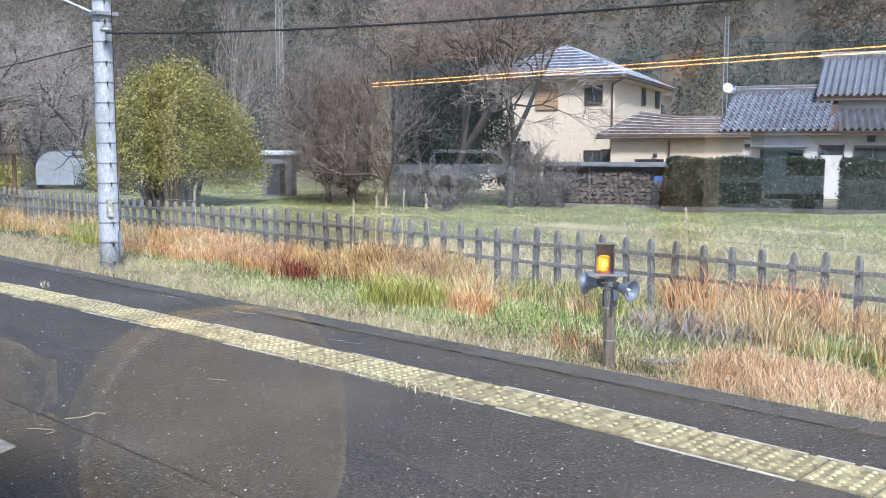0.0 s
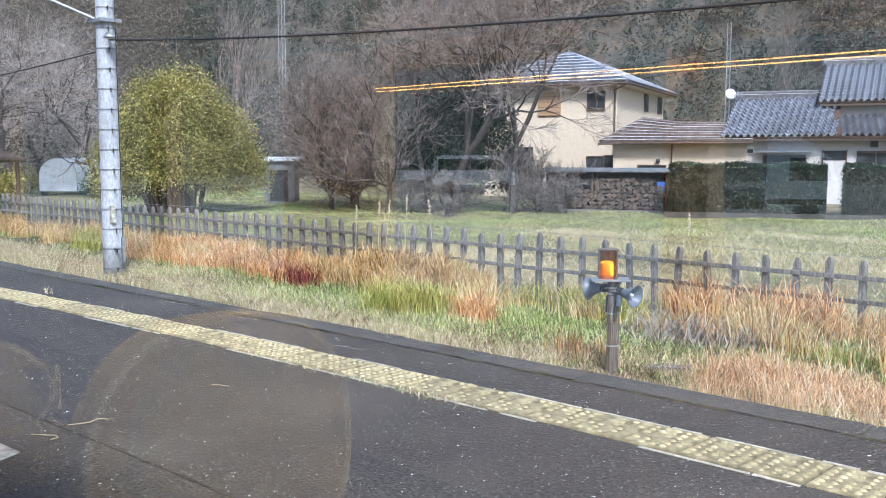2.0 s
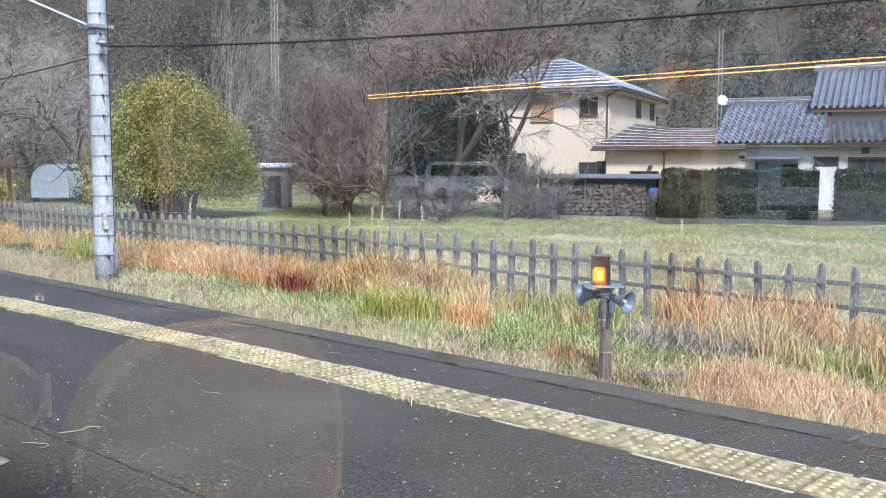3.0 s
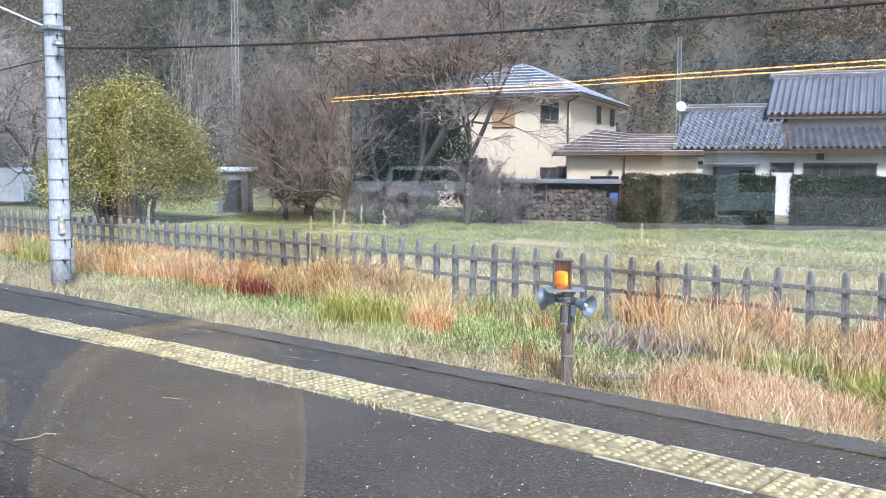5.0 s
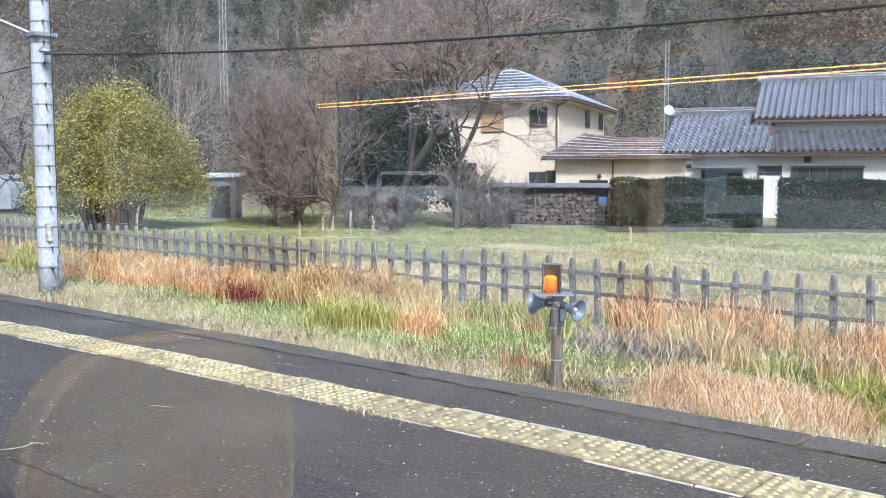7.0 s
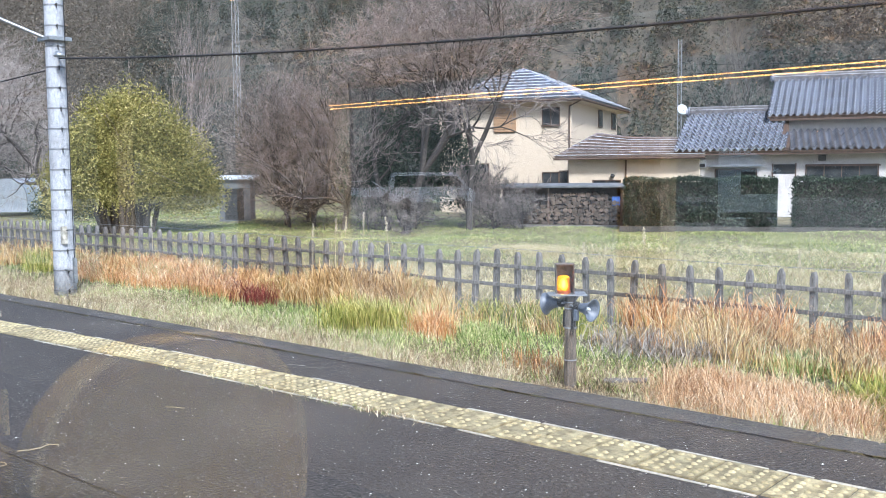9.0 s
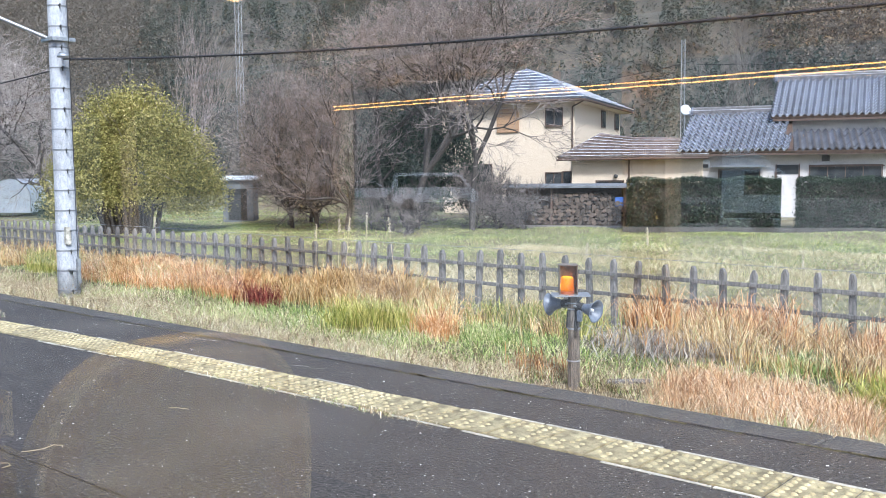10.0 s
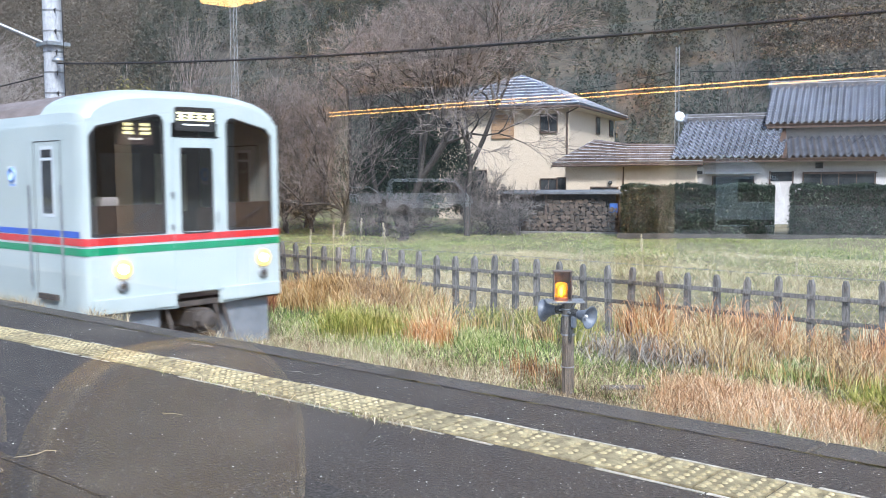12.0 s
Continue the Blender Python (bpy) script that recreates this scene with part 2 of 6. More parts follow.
def box(x0, x1, y0, y1, z0, z1, bevel=0.0, bm=None):
    bm = bm or bmesh.new()
    r = bmesh.ops.create_cube(bm, size=1)
    bmesh.ops.transform(bm, matrix=Matrix.LocRotScale(((x0 + x1) / 2, (y0 + y1) / 2, (z0 + z1) / 2), None, (x1 - x0, y1 - y0, z1 - z0)), verts=r["verts"])
    if bevel:
        edges = list({e for v in r["verts"] for e in v.link_edges})
        bmesh.ops.bevel(bm, geom=edges, offset=bevel, segments=2, affect="EDGES")
    return bm


def rod(p, q, r1, r2=None, n=8, bm=None, caps=True):
    bm = bm or bmesh.new()
    p, q = Vector(p), Vector(q)
    r2 = r1 if r2 is None else r2
    d = q - p
    m = Matrix.Translation((p + q) / 2) @ d.to_track_quat("Z", "Y").to_matrix().to_4x4()
    bmesh.ops.create_cone(bm, cap_ends=caps, segments=n, radius1=r1, radius2=r2, depth=d.length, matrix=m)
    return bm


def lathe(profile, n=20, bm=None, m=None):
    """Turned shape about z from (radius, height) pairs."""
    bm = bm or bmesh.new()
    rings = []
    for r, z in profile:
        rings.append([bm.verts.new((m or Matrix()) @ Vector((r * math.cos(a), r * math.sin(a), z))) for a in [2 * math.pi * i / n for i in range(n)]])
    for a, b in zip(rings, rings[1:]):
        for i in range(n):
            bm.faces.new((a[i], a[(i + 1) % n], b[(i + 1) % n], b[i]))
    bm.faces.new(list(reversed(rings[0])))
    bm.faces.new(rings[-1])
    return bm


def prism(outline, y0, y1, bm=None):
    """Outline in x and z, pushed through from y0 to y1."""
    bm = bm or bmesh.new()
    a = [bm.verts.new((x, y0, z)) for x, z in outline]
    b = [bm.verts.new((x, y1, z)) for x, z in outline]
    bm.faces.new(a)
    bm.faces.new(list(reversed(b)))
    k = len(a)
    for i in range(k):
        bm.faces.new((a[i], b[i], b[(i + 1) % k], a[(i + 1) % k]))
    bmesh.ops.recalc_face_normals(bm, faces=bm.faces)
    return bm


def rounded(x0, x1, z0, z1, r, steps=4):
    pts = []
    for cx, cz, a0 in ((x1 - r, z1 - r, 0), (x0 + r, z1 - r, 90), (x0 + r, z0 + r, 180), (x1 - r, z0 + r, 270)):
        for i in range(steps + 1):
            a = radians(a0 + 90 * i / steps)
            pts.append((cx + r * math.cos(a), cz + r * math.sin(a)))
    return pts


def raw_mesh(name, verts, faces_flat, sizes, material):
    """A large mesh straight from arrays: vertices, flat vertex numbers of the faces, and the faces' sizes."""
    me = bpy.data.meshes.new(name)
    verts = np.asarray(verts, dtype=np.float32).reshape(-1, 3)
    sizes = np.asarray(sizes, dtype=np.int32)
    faces_flat = np.asarray(faces_flat, dtype=np.int32)
    me.vertices.add(len(verts))
    me.vertices.foreach_set("co", verts.ravel())
    me.loops.add(len(faces_flat))
    me.loops.foreach_set("vertex_index", faces_flat)
    me.polygons.add(len(sizes))
    starts = np.concatenate([[0], np.cumsum(sizes)[:-1]]).astype(np.int32)
    me.polygons.foreach_set("loop_start", starts)
    me.update(calc_edges=True)
    me.validate()
    me.materials.append(material)
    return me


def ground_z(x, y):
    """Height of the land beyond the track: a shallow bank, then a field that rises a little to the houses and the hill."""
    z = -0.95 + 0.0 * x
    z = z + np.clip((y - 13) / 22, 0, 1) * 0.32 + np.clip((y - 34) / 20, 0, 1) * 0.35
    z = z - np.clip((8.2 - y) / 0.8, 0, 1) * 0.25
    z = z + 0.05 * np.sin(x * 0.9 + 1.3) * np.sin(y * 1.1) * np.clip((y - 9) / 2, 0, 1)
    foot = np.clip(62 + 0.40 * np.minimum(x + 40, 0), -20, None)
    # slope below y -75 is added to keep bright sky out of the mirror image
    h = np.clip(y - foot, 0, None) + np.clip(-75 - y, 0, None)
    return z + np.where(h > 0, 0.62 * h * np.clip(h / 22, 0.15, 1), 0)


def blades(name, xy, height, width, lean, material, rng, label, category="grass", bend=0.5, base=None, segs=2):
    """Blades of grass, each one tapered and bent, in one mesh."""
    k = len(xy)
    h = height if isinstance(height, np.ndarray) else np.full(k, height)
    h = h * rng.uniform(0.6, 1.15, k)
    a = rng.uniform(0, 2 * math.pi, k)
    out = np.stack([np.cos(a), np.sin(a)], 1) * (lean * rng.uniform(0.2, 1.0, k))[:, None]
    side_a = rng.uniform(0, math.pi, k)
    side = np.stack([np.cos(side_a), np.sin(side_a), np.zeros(k)], 1) * (width * rng.uniform(0.6, 1.2, k))[:, None] / 2
    z0 = ground_z(xy[:, 0], xy[:, 1]) - 0.02 if base is None else base
    p0 = np.stack([xy[:, 0], xy[:, 1], z0], 1)
    reach = np.hypot(out[:, 0], out[:, 1])
    if segs == 2:
        mid = p0 + np.stack([out[:, 0] * h * 0.35, out[:, 1] * h * 0.35, h * 0.6], 1)
        tip = p0 + np.stack([out[:, 0] * h, out[:, 1] * h, h * (1 - bend * reach * 0.6)], 1)
        v = np.stack([p0 - side, p0 + side, mid + side * 0.75, mid - side * 0.75, tip], 1)
        i = np.arange(k)[:, None] * 5
        f = np.concatenate([i + [0, 1, 2, 3], i + [3, 2, 4]], 1)
        me = raw_mesh(name, v, f.ravel(), np.tile([4, 3], k), material)
    else:
        # upright foot, bowed shoulder, tip hanging over
        droop = np.clip(bend * reach, 0, 1.3) * rng.uniform(0.6, 1.4, k)
        at = lambda along, up: p0 + np.stack([out[:, 0] * h * along, out[:, 1] * h * along, h * up], 1)
        q1, q2, tip = at(0.16, 0.5), at(0.45, 0.88 - 0.12 * droop), at(0.85, 1.0 - 0.62 * droop)
        v = np.stack([p0 - side, p0 + side, q1 + side * 0.9, q1 - side * 0.9, q2 + side * 0.7, q2 - side * 0.7, tip], 1)
        i = np.arange(k)[:, None] * 7
        f = np.concatenate([i + [0, 1, 2, 3], i + [3, 2, 4, 5], i + [5, 4, 6]], 1)
        me = raw_mesh(name, v, f.ravel(), np.tile([4, 4, 3], k), material)
    return tagged(new(name, me), label, category, kind="stuff")


def scatter_leaves(pts, size, rng, flat=0.0):
    """Small folded leaf faces at the points: arrays for raw_mesh."""
    k = len(pts)
    d = rng.normal(size=(k, 3))
    d /= np.linalg.norm(d, axis=1)[:, None]
    e = np.cross(d, rng.normal(size=(k, 3)))
    e /= np.linalg.norm(e, axis=1)[:, None]
    s = (size * rng.uniform(0.6, 1.3, k))[:, None]
    v = np.stack([pts - d * s, pts + e * s * 0.45, pts + d * s, pts - e * s * 0.45], 1)
    f = np.arange(k * 4)
    return v, f, np.full(k, 4)


# ---- ground: one sheet to the foot and slope of the wooded hill ----
def make_ground():
    xs = np.concatenate([np.linspace(-260, -60, 26)[:-1], np.linspace(-60, 20, 81), np.linspace(20, 200, 19)[1:]])
    ys = np.concatenate([np.linspace(-220, -4, 12)[:-1], np.linspace(-4, 40, 89), np.linspace(40, 60, 11)[1:], np.linspace(60, 260, 51)[1:]])
    gx, gy = np.meshgrid(xs, ys)
    gz = ground_z(gx, gy)
    gz = np.where((gy < 7.2) & (gy > -70) & (gx > -100), -1.2, gz)
    v = np.stack([gx, gy, gz], 2).reshape(-1, 3)
    w = len(xs)
    i = (np.arange(len(ys) - 1)[:, None] * w + np.arange(w - 1)).ravel()[:, None]
    f = (i + [0, 1, w + 1, w]).ravel()
    me = raw_mesh("ground", v, f, np.full(len(i), 4), SOIL)
    me.materials.append(HILLSOIL)
    cy = np.array([p.center[1] for p in me.polygons])
    cx = np.array([p.center[0] for p in me.polygons])
    far = (cy > np.clip(62 + 0.40 * np.minimum(cx + 40, 0), -20, None) - 2) | (cy < -70)
    me.materials.append(VERGESOIL)
    verge = (cy > 6.0) & (cy < 13.3) & (cx > -70)
    me.polygons.foreach_set("material_index", np.where(far, 1, np.where(verge, 2, 0)).astype(np.int32))
    tagged(new("ground", me), "patchy brown and green meadow soil", "ground", kind="structure")


make_ground()


def make_platform():
    plat = thing("platform", "dark worn asphalt station platform with concrete edge", "platform", kind="structure")
    xs = [-60 + i * 1.0 for i in range(91)]
    # asphalt body with real thickness
    bm = bmesh.new()
    rows = []
    for x in xs:
        y1 = seam_y(x)
        rows.append([bm.verts.new(p) for p in ((x, 0.62, -1.2), (x, 0.62, 0.0), (x, y1, 0.0), (x, y1, -1.2))])
    for a, b in zip(rows, rows[1:]):
        for i in range(3):
            bm.faces.new((a[i], b[i], b[i + 1], a[i + 1]))
    bm.faces.new(rows[0])
    bm.faces.new(list(reversed(rows[-1])))
    bmesh.ops.recalc_face_normals(bm, faces=bm.faces)
    part("asphalt", bm, ASPHALT, plat, "dark brown-black asphalt with pale stone chips")
    # edge stones
    rng = random.Random(3)
    x = -60.0
    n = 0
    while x < 30:
        w = 2.0
        bm = bmesh.new()
        y0a, y0b = seam_y(x) + 0.012, seam_y(x + w) + 0.012
        d = 0.33
        top = rng.uniform(-0.006, 0.006)
        vs = [bm.verts.new(p) for p in ((x + 0.008, y0a, -0.35), (x + w - 0.008, y0b, -0.35), (x + w - 0.008, y0b + d, -0.35), (x + 0.008, y0a + d, -0.35),
                                        (x + 0.008, y0a, top), (x + w - 0.008, y0b, top), (x + w - 0.008, y0b + d, top - 0.01), (x + 0.008, y0a + d, top - 0.01))]
        for f in ((0, 1, 5, 4), (1, 2, 6, 5), (2, 3, 7, 6), (3, 0, 4, 7), (4, 5, 6, 7), (3, 2, 1, 0)):
            bm.faces.new([vs[i] for i in f])
        bmesh.ops.bevel(bm, geom=[e for e in bm.edges if e.verts[0].co.z > -0.2 and e.verts[1].co.z > -0.2], offset=0.012, segments=1, affect="EDGES")
        part("edge_stone", bm, KERB, plat)
        x += w
        n += 1
    bm = bmesh.new()
    for x in xs[:-1]:
        box(x, x + 1, seam_y(x) + 0.25, seam_y(x) + 0.29, -1.2, -0.352, bm=bm)
    part("edge_wall", bm, KERB, plat, "shaded concrete wall under the platform edge")
    return plat


def strip_y(x):
    """Near edge of the tactile strip."""
    return 4.40 + 0.009 * x - 0.0036 * x * x if x < 0 else 4.40


def seam_y(x):
    """Joint between the asphalt and the edge stones."""
    if x < -14:
        return 5.0 + 0.02 * (x + 14)
    return 5.42 + 0.030 * x if x < 0 else 5.42 + 0.01 * x


PLATFORM = make_platform()


def make_tactile_strip():
    """Tactile tiles, each with its domes, in a row along the strip."""
    rng = random.Random(5)
    L, W = 0.348, 0.40
    def tile_mesh(domes):
        bm = box(0.004, L - 0.004, 0.0, W, -0.02, 0.008, bevel=0.004)
        for i in range(5):
            for j in range(6):
                if rng.random() > domes:
                    continue
                cx, cy = 0.04 + i * (L - 0.08) / 4, 0.05 + j * (W - 0.1) / 5
                r = rng.uniform(0.017, 0.024)
                ring0 = [bm.verts.new((cx + r * math.cos(a), cy + r * math.sin(a), 0.0082)) for a in [k * math.pi / 3 for k in range(6)]]
                ring1 = [bm.verts.new((cx + r * 0.55 * math.cos(a), cy + r * 0.55 * math.sin(a), 0.0165)) for a in [k * math.pi / 3 for k in range(6)]]
                for k in range(6):
                    bm.faces.new((ring0[k], ring0[(k + 1) % 6], ring1[(k + 1) % 6], ring1[k]))
                bm.faces.new(ring1)
        me = mesh_of(bm, "tactile_tile", [TILE, DOME])
        for p in me.polygons:
            if p.center.z > 0.0086:
                p.material_index = 1
        return me
    kinds = [tile_mesh(0.95), tile_mesh(0.75), tile_mesh(0.55), tile_mesh(0.85)]
    x = -24.0
    while x < 2.0:
        ob = new("tactile_tile", rng.choice(kinds))
        ang = math.atan2(strip_y(x + L) - strip_y(x), L)
        ob.parent = PLATFORM
        ob.matrix_basis = pose(x, strip_y(x), rng.uniform(-0.002, 0.002), 0, 0, math.degrees(ang) + rng.uniform(-0.3, 0.3))
        x += L * math.cos(ang)
    # worn white lines on both sides of the tiles
    for off, w, keep in ((-0.036, 0.026, 0.72), (0.410, 0.024, 0.7)):
        bm = bmesh.new()
        x = -24.0
        while x < 2.0:
            ln = rng.uniform(0.1, 0.7)
            if rng.random() < keep:
                jit = rng.uniform(-0.004, 0.004)
                q = [(x, strip_y(x) + off + jit), (x + ln, strip_y(x + ln) + off), (x + ln, strip_y(x + ln) + off + w * rng.uniform(0.6, 1)), (x, strip_y(x) + off + w)]
                lo = [bm.verts.new((a, b, 0.001)) for a, b in q]
                hi = [bm.verts.new((a, b, 0.005)) for a, b in q]
                bm.faces.new(hi)
                for i in range(4):
                    bm.faces.new((lo[i], lo[(i + 1) % 4], hi[(i + 1) % 4], hi[i]))
            x += ln + rng.uniform(0.0, 0.12)
        part("worn_line", bm, WHITEPAINT, PLATFORM, "flaking pale line beside the tactile tiles")


make_tactile_strip()


# ---- track below the platform ----
TRACK_Y, RAIL_Z = 7.18, -0.93
TRACK_YAW = 0.6


def make_track():
    t = thing("railway_track", "rusty rails on sleepers in brown ballast", "track", pose(-10, TRACK_Y, 0, 0, 0, TRACK_YAW), kind="structure")
    prof = [(-1.35, -1.22), (1.25, -1.22), (0.95, -1.1), (-0.95, -1.1)]
    bm = bmesh.new()
    a = [bm.verts.new((-120, y, z)) for y, z in prof]
    b = [bm.verts.new((60, y, z)) for y, z in prof]
    bm.faces.new(a)
    bm.faces.new(list(reversed(b)))
    for i in range(4):
        bm.faces.new((a[i], b[i], b[(i + 1) % 4], a[(i + 1) % 4]))
    bmesh.ops.recalc_face_normals(bm, faces=bm.faces)
    part("ballast_bed", bm, BALLAST, t)
    for side in (-0.535, 0.535):
        part("rail", box(-120, 60, side - 0.033, side + 0.033, -1.06, RAIL_Z, bevel=0.008), RAIL, t)
    sl = mesh_of(box(-0.12, 0.12, -1.0, 1.0, -1.14, -1.065, bevel=0.01), "sleeper", POSTWOOD)
    for i in range(90):
        ob = new("sleeper", sl)
        ob.parent = t
        ob.matrix_basis = pose(-60 + i * 0.68, 0, 0)


make_track()


# ---- fence of upright posts with two rails ----
FENCE_Y = 13.0


def make_fence():
    fence = thing("fence", "weathered grey post and rail fence along the field", "fence", pose(0, FENCE_Y, 0))
    rng = random.Random(11)
    kinds = []
    for k in range(4):
        w = rng.uniform(0.068, 0.086)
        bm = box(-w / 2, w / 2, -0.05, 0.05, -1.15, -0.02)
        for f in [f for f in bm.faces if f.normal.z > 0.9]:
            r = bmesh.ops.extrude_face_region(bm, geom=[f])
            vs = [v for v in r["geom"] if isinstance(v, bmesh.types.BMVert)]
            for v in vs:
                v.co = Vector((v.co.x * 0.45 + rng.uniform(-0.008, 0.008), v.co.y * 0.7, 0.05 + rng.uniform(-0.01, 0.01)))
            break
        kinds.append(mesh_of(bm, "fence_post", FENCE))
    x = -46.0
    while x < 6:
        ob = new("fence_post", rng.choice(kinds))
        ob.parent = fence
        ob.matrix_basis = pose(x, 0, 0.12 + rng.uniform(-0.045, 0.03), rng.uniform(-2, 2), rng.uniform(-3.5, 3.5), rng.uniform(-6, 6))
        x += 0.468 + rng.uniform(-0.012, 0.012)
    for z in (-0.12, -0.44):
        x = -46.0
        while x < 6:
            ob = part("fence_rail", box(0, 2.80, -0.085, -0.052, -0.031, 0.031, bevel=0.006), FENCE, fence)
            ob.matrix_basis = pose(x, 0, z + 0.03 + rng.uniform(-0.012, 0.012), 0, rng.uniform(-0.3, 0.3), 0)
            x += 2.808


make_fence()


# ---- catenary pole with bracket, lamp, steps and wires ----
BANDSTEEL = mat("dull_band_steel", (0.16, 0.17, 0.185), (0.24, 0.25, 0.27), rough=0.6, metal=0.3, bump=0.1)


def make_pole():
    p = thing("catenary_pole", "pale concrete overhead line pole with steel step bolts", "pole", pose(-18.6, 8.95, -1.1))
    part("shaft", lathe([(0.225, 0.0), (0.215, 1.0), (0.20, 3.2), (0.185, 5.6), (0.165, 9.0)], 24), CONCRETE, p, smooth=True)
    for i in range(18):
        z = 0.35 + i * 0.41
        r = 0.222 - z * 0.0065
        part("band", lathe([(r, -0.016), (r + 0.006, -0.016), (r + 0.006, 0.016), (r, 0.016)], 20, m=Matrix.Translation((0, 0, z))), BANDSTEEL, p)
        bm = rod((r - 0.02, -0.04, z), (r + 0.14, -0.08, z), 0.012, n=6)
        rod((r + 0.03, -0.04, z - 0.07), (r + 0.03, -0.04, z + 0.03), 0.011, n=6, bm=bm)
        part("step_bolt", bm, DARKMETAL, p)
    # bracket arm reaching over the track towards the camera's side
    bm = bmesh.new()
    rod((-0.05, -0.2, 5.45), (-0.9, -1.9, 6.25), 0.035, n=8, bm=bm)
    rod((-0.12, -0.2, 5.47), (-1.0, -1.9, 6.27), 0.035, n=8, bm=bm)
    rod((-0.05, -0.2, 6.6), (-0.9, -3.0, 6.6), 0.035, n=8, bm=bm)
    part("bracket_arm", bm, STEEL, p)
    part("clamp", box(-0.26, 0.26, -0.24, 0.24, 5.38, 5.46, bevel=0.01), STEEL, p)
    bm = rod((0.15, -0.05, 5.16), (0.42, -0.12, 5.12), 0.03, n=8)
    part("lamp_arm", bm, STEEL, p)
    part("lamp_head", lathe([(0.03, 0.05), (0.10, 0.02), (0.13, -0.03), (0.11, -0.05), (0.02, -0.05)], 16, m=Matrix.Translation((0.46, -0.13, 5.08))), STEEL, p, smooth=True)
    part("junction_box", box(0.16, 0.27, -0.14, -0.04, 1.30, 1.66, bevel=0.01), WHITEPAINT, p)
    part("stay_bracket", rod((0.15, -0.08, 0.78), (0.78, -0.16, 0.80), 0.018, n=6), STEEL, p)
    part("stay_wire", rod((0.76, -0.16, 0.80), (0.74, -0.15, 6.5), 0.008, n=5), CABLE, p)
    part("guard", box(0.72, 0.80, -0.19, -0.12, 0.55, 1.05, bevel=0.01), STEEL, p)
    return p


make_pole()


def wire(name, pts, r, label, material=CABLE, wraps=False):
    cu = bpy.data.curves.new(name, "CURVE")
    cu.dimensions, cu.bevel_depth, cu.bevel_resolution = "3D", r, 1
    sp = cu.splines.new("POLY")
    sp.points.add(len(pts) - 1)
    for a, b in zip(sp.points, pts):
        a.co = (*b, 1)
    cu.materials.append(material)
    tmp = new(name, cu)
    me = bpy.data.meshes.new_from_object(tmp.evaluated_get(bpy.context.evaluated_depsgraph_get()))
    bpy.data.objects.remove(tmp)
    root = new(name, me)
    return tagged(root, label, "cable")


def span(a, b, sag, n=24):
    a, b = Vector(a), Vector(b)
    return [tuple(a.lerp(b, i / n) - Vector((0, 0, sag * 4 * (i / n) * (1 - i / n)))) for i in range(n + 1)]


def make_wires():
    main = wire("trackside_cable", span((-18.15, 8.82, 3.90), (10, 8.9, 3.1), 0.42), 0.017, "black trackside cable with spiral hangers")
    rng = random.Random(2)
    pts = span((-18.15, 8.82, 3.90), (10, 8.9, 3.1), 0.42, 190)
    bm = bmesh.new()
    for a in pts[2:-2]:
        rod((a[0] - 0.02, a[1], a[2] - 0.034), (a[0] + 0.02, a[1], a[2] + 0.022), 0.010, n=4, bm=bm)
    tagged(part("cable_hanger", bm, CABLE, main), kind="stuff")
    wire("side_cable", span((-60, 9.0, 4.2), (-18.75, 8.85, 3.72), 0.5), 0.014, "thin black cable beyond the pole")
    wire("fence_wire", [(-46 + 4 * i, FENCE_Y + 0.06, 0.20 + 0.012 * math.sin(i * 2.3)) for i in range(14)], 0.004, "thin pale wire strung over the fence posts", STEEL)
    for k in range(3):
        wire("village_wire", span((-72, 58, 8.2 - k * 0.45), (-24.2, 47.0, 7.4 - k * 0.4), 1.2), 0.022, "distant sagging house supply wire")
    for k in range(2):
        wire("village_wire", span((-24.2, 47.0, 7.2 - k * 0.5), (5, 52, 8.4 - k * 0.4), 0.9), 0.02, "distant sagging house supply wire")


make_wires()


# ---- warning post: amber rotating beacon in a hood, two horns ----
POST = (-6.15, 9.0)


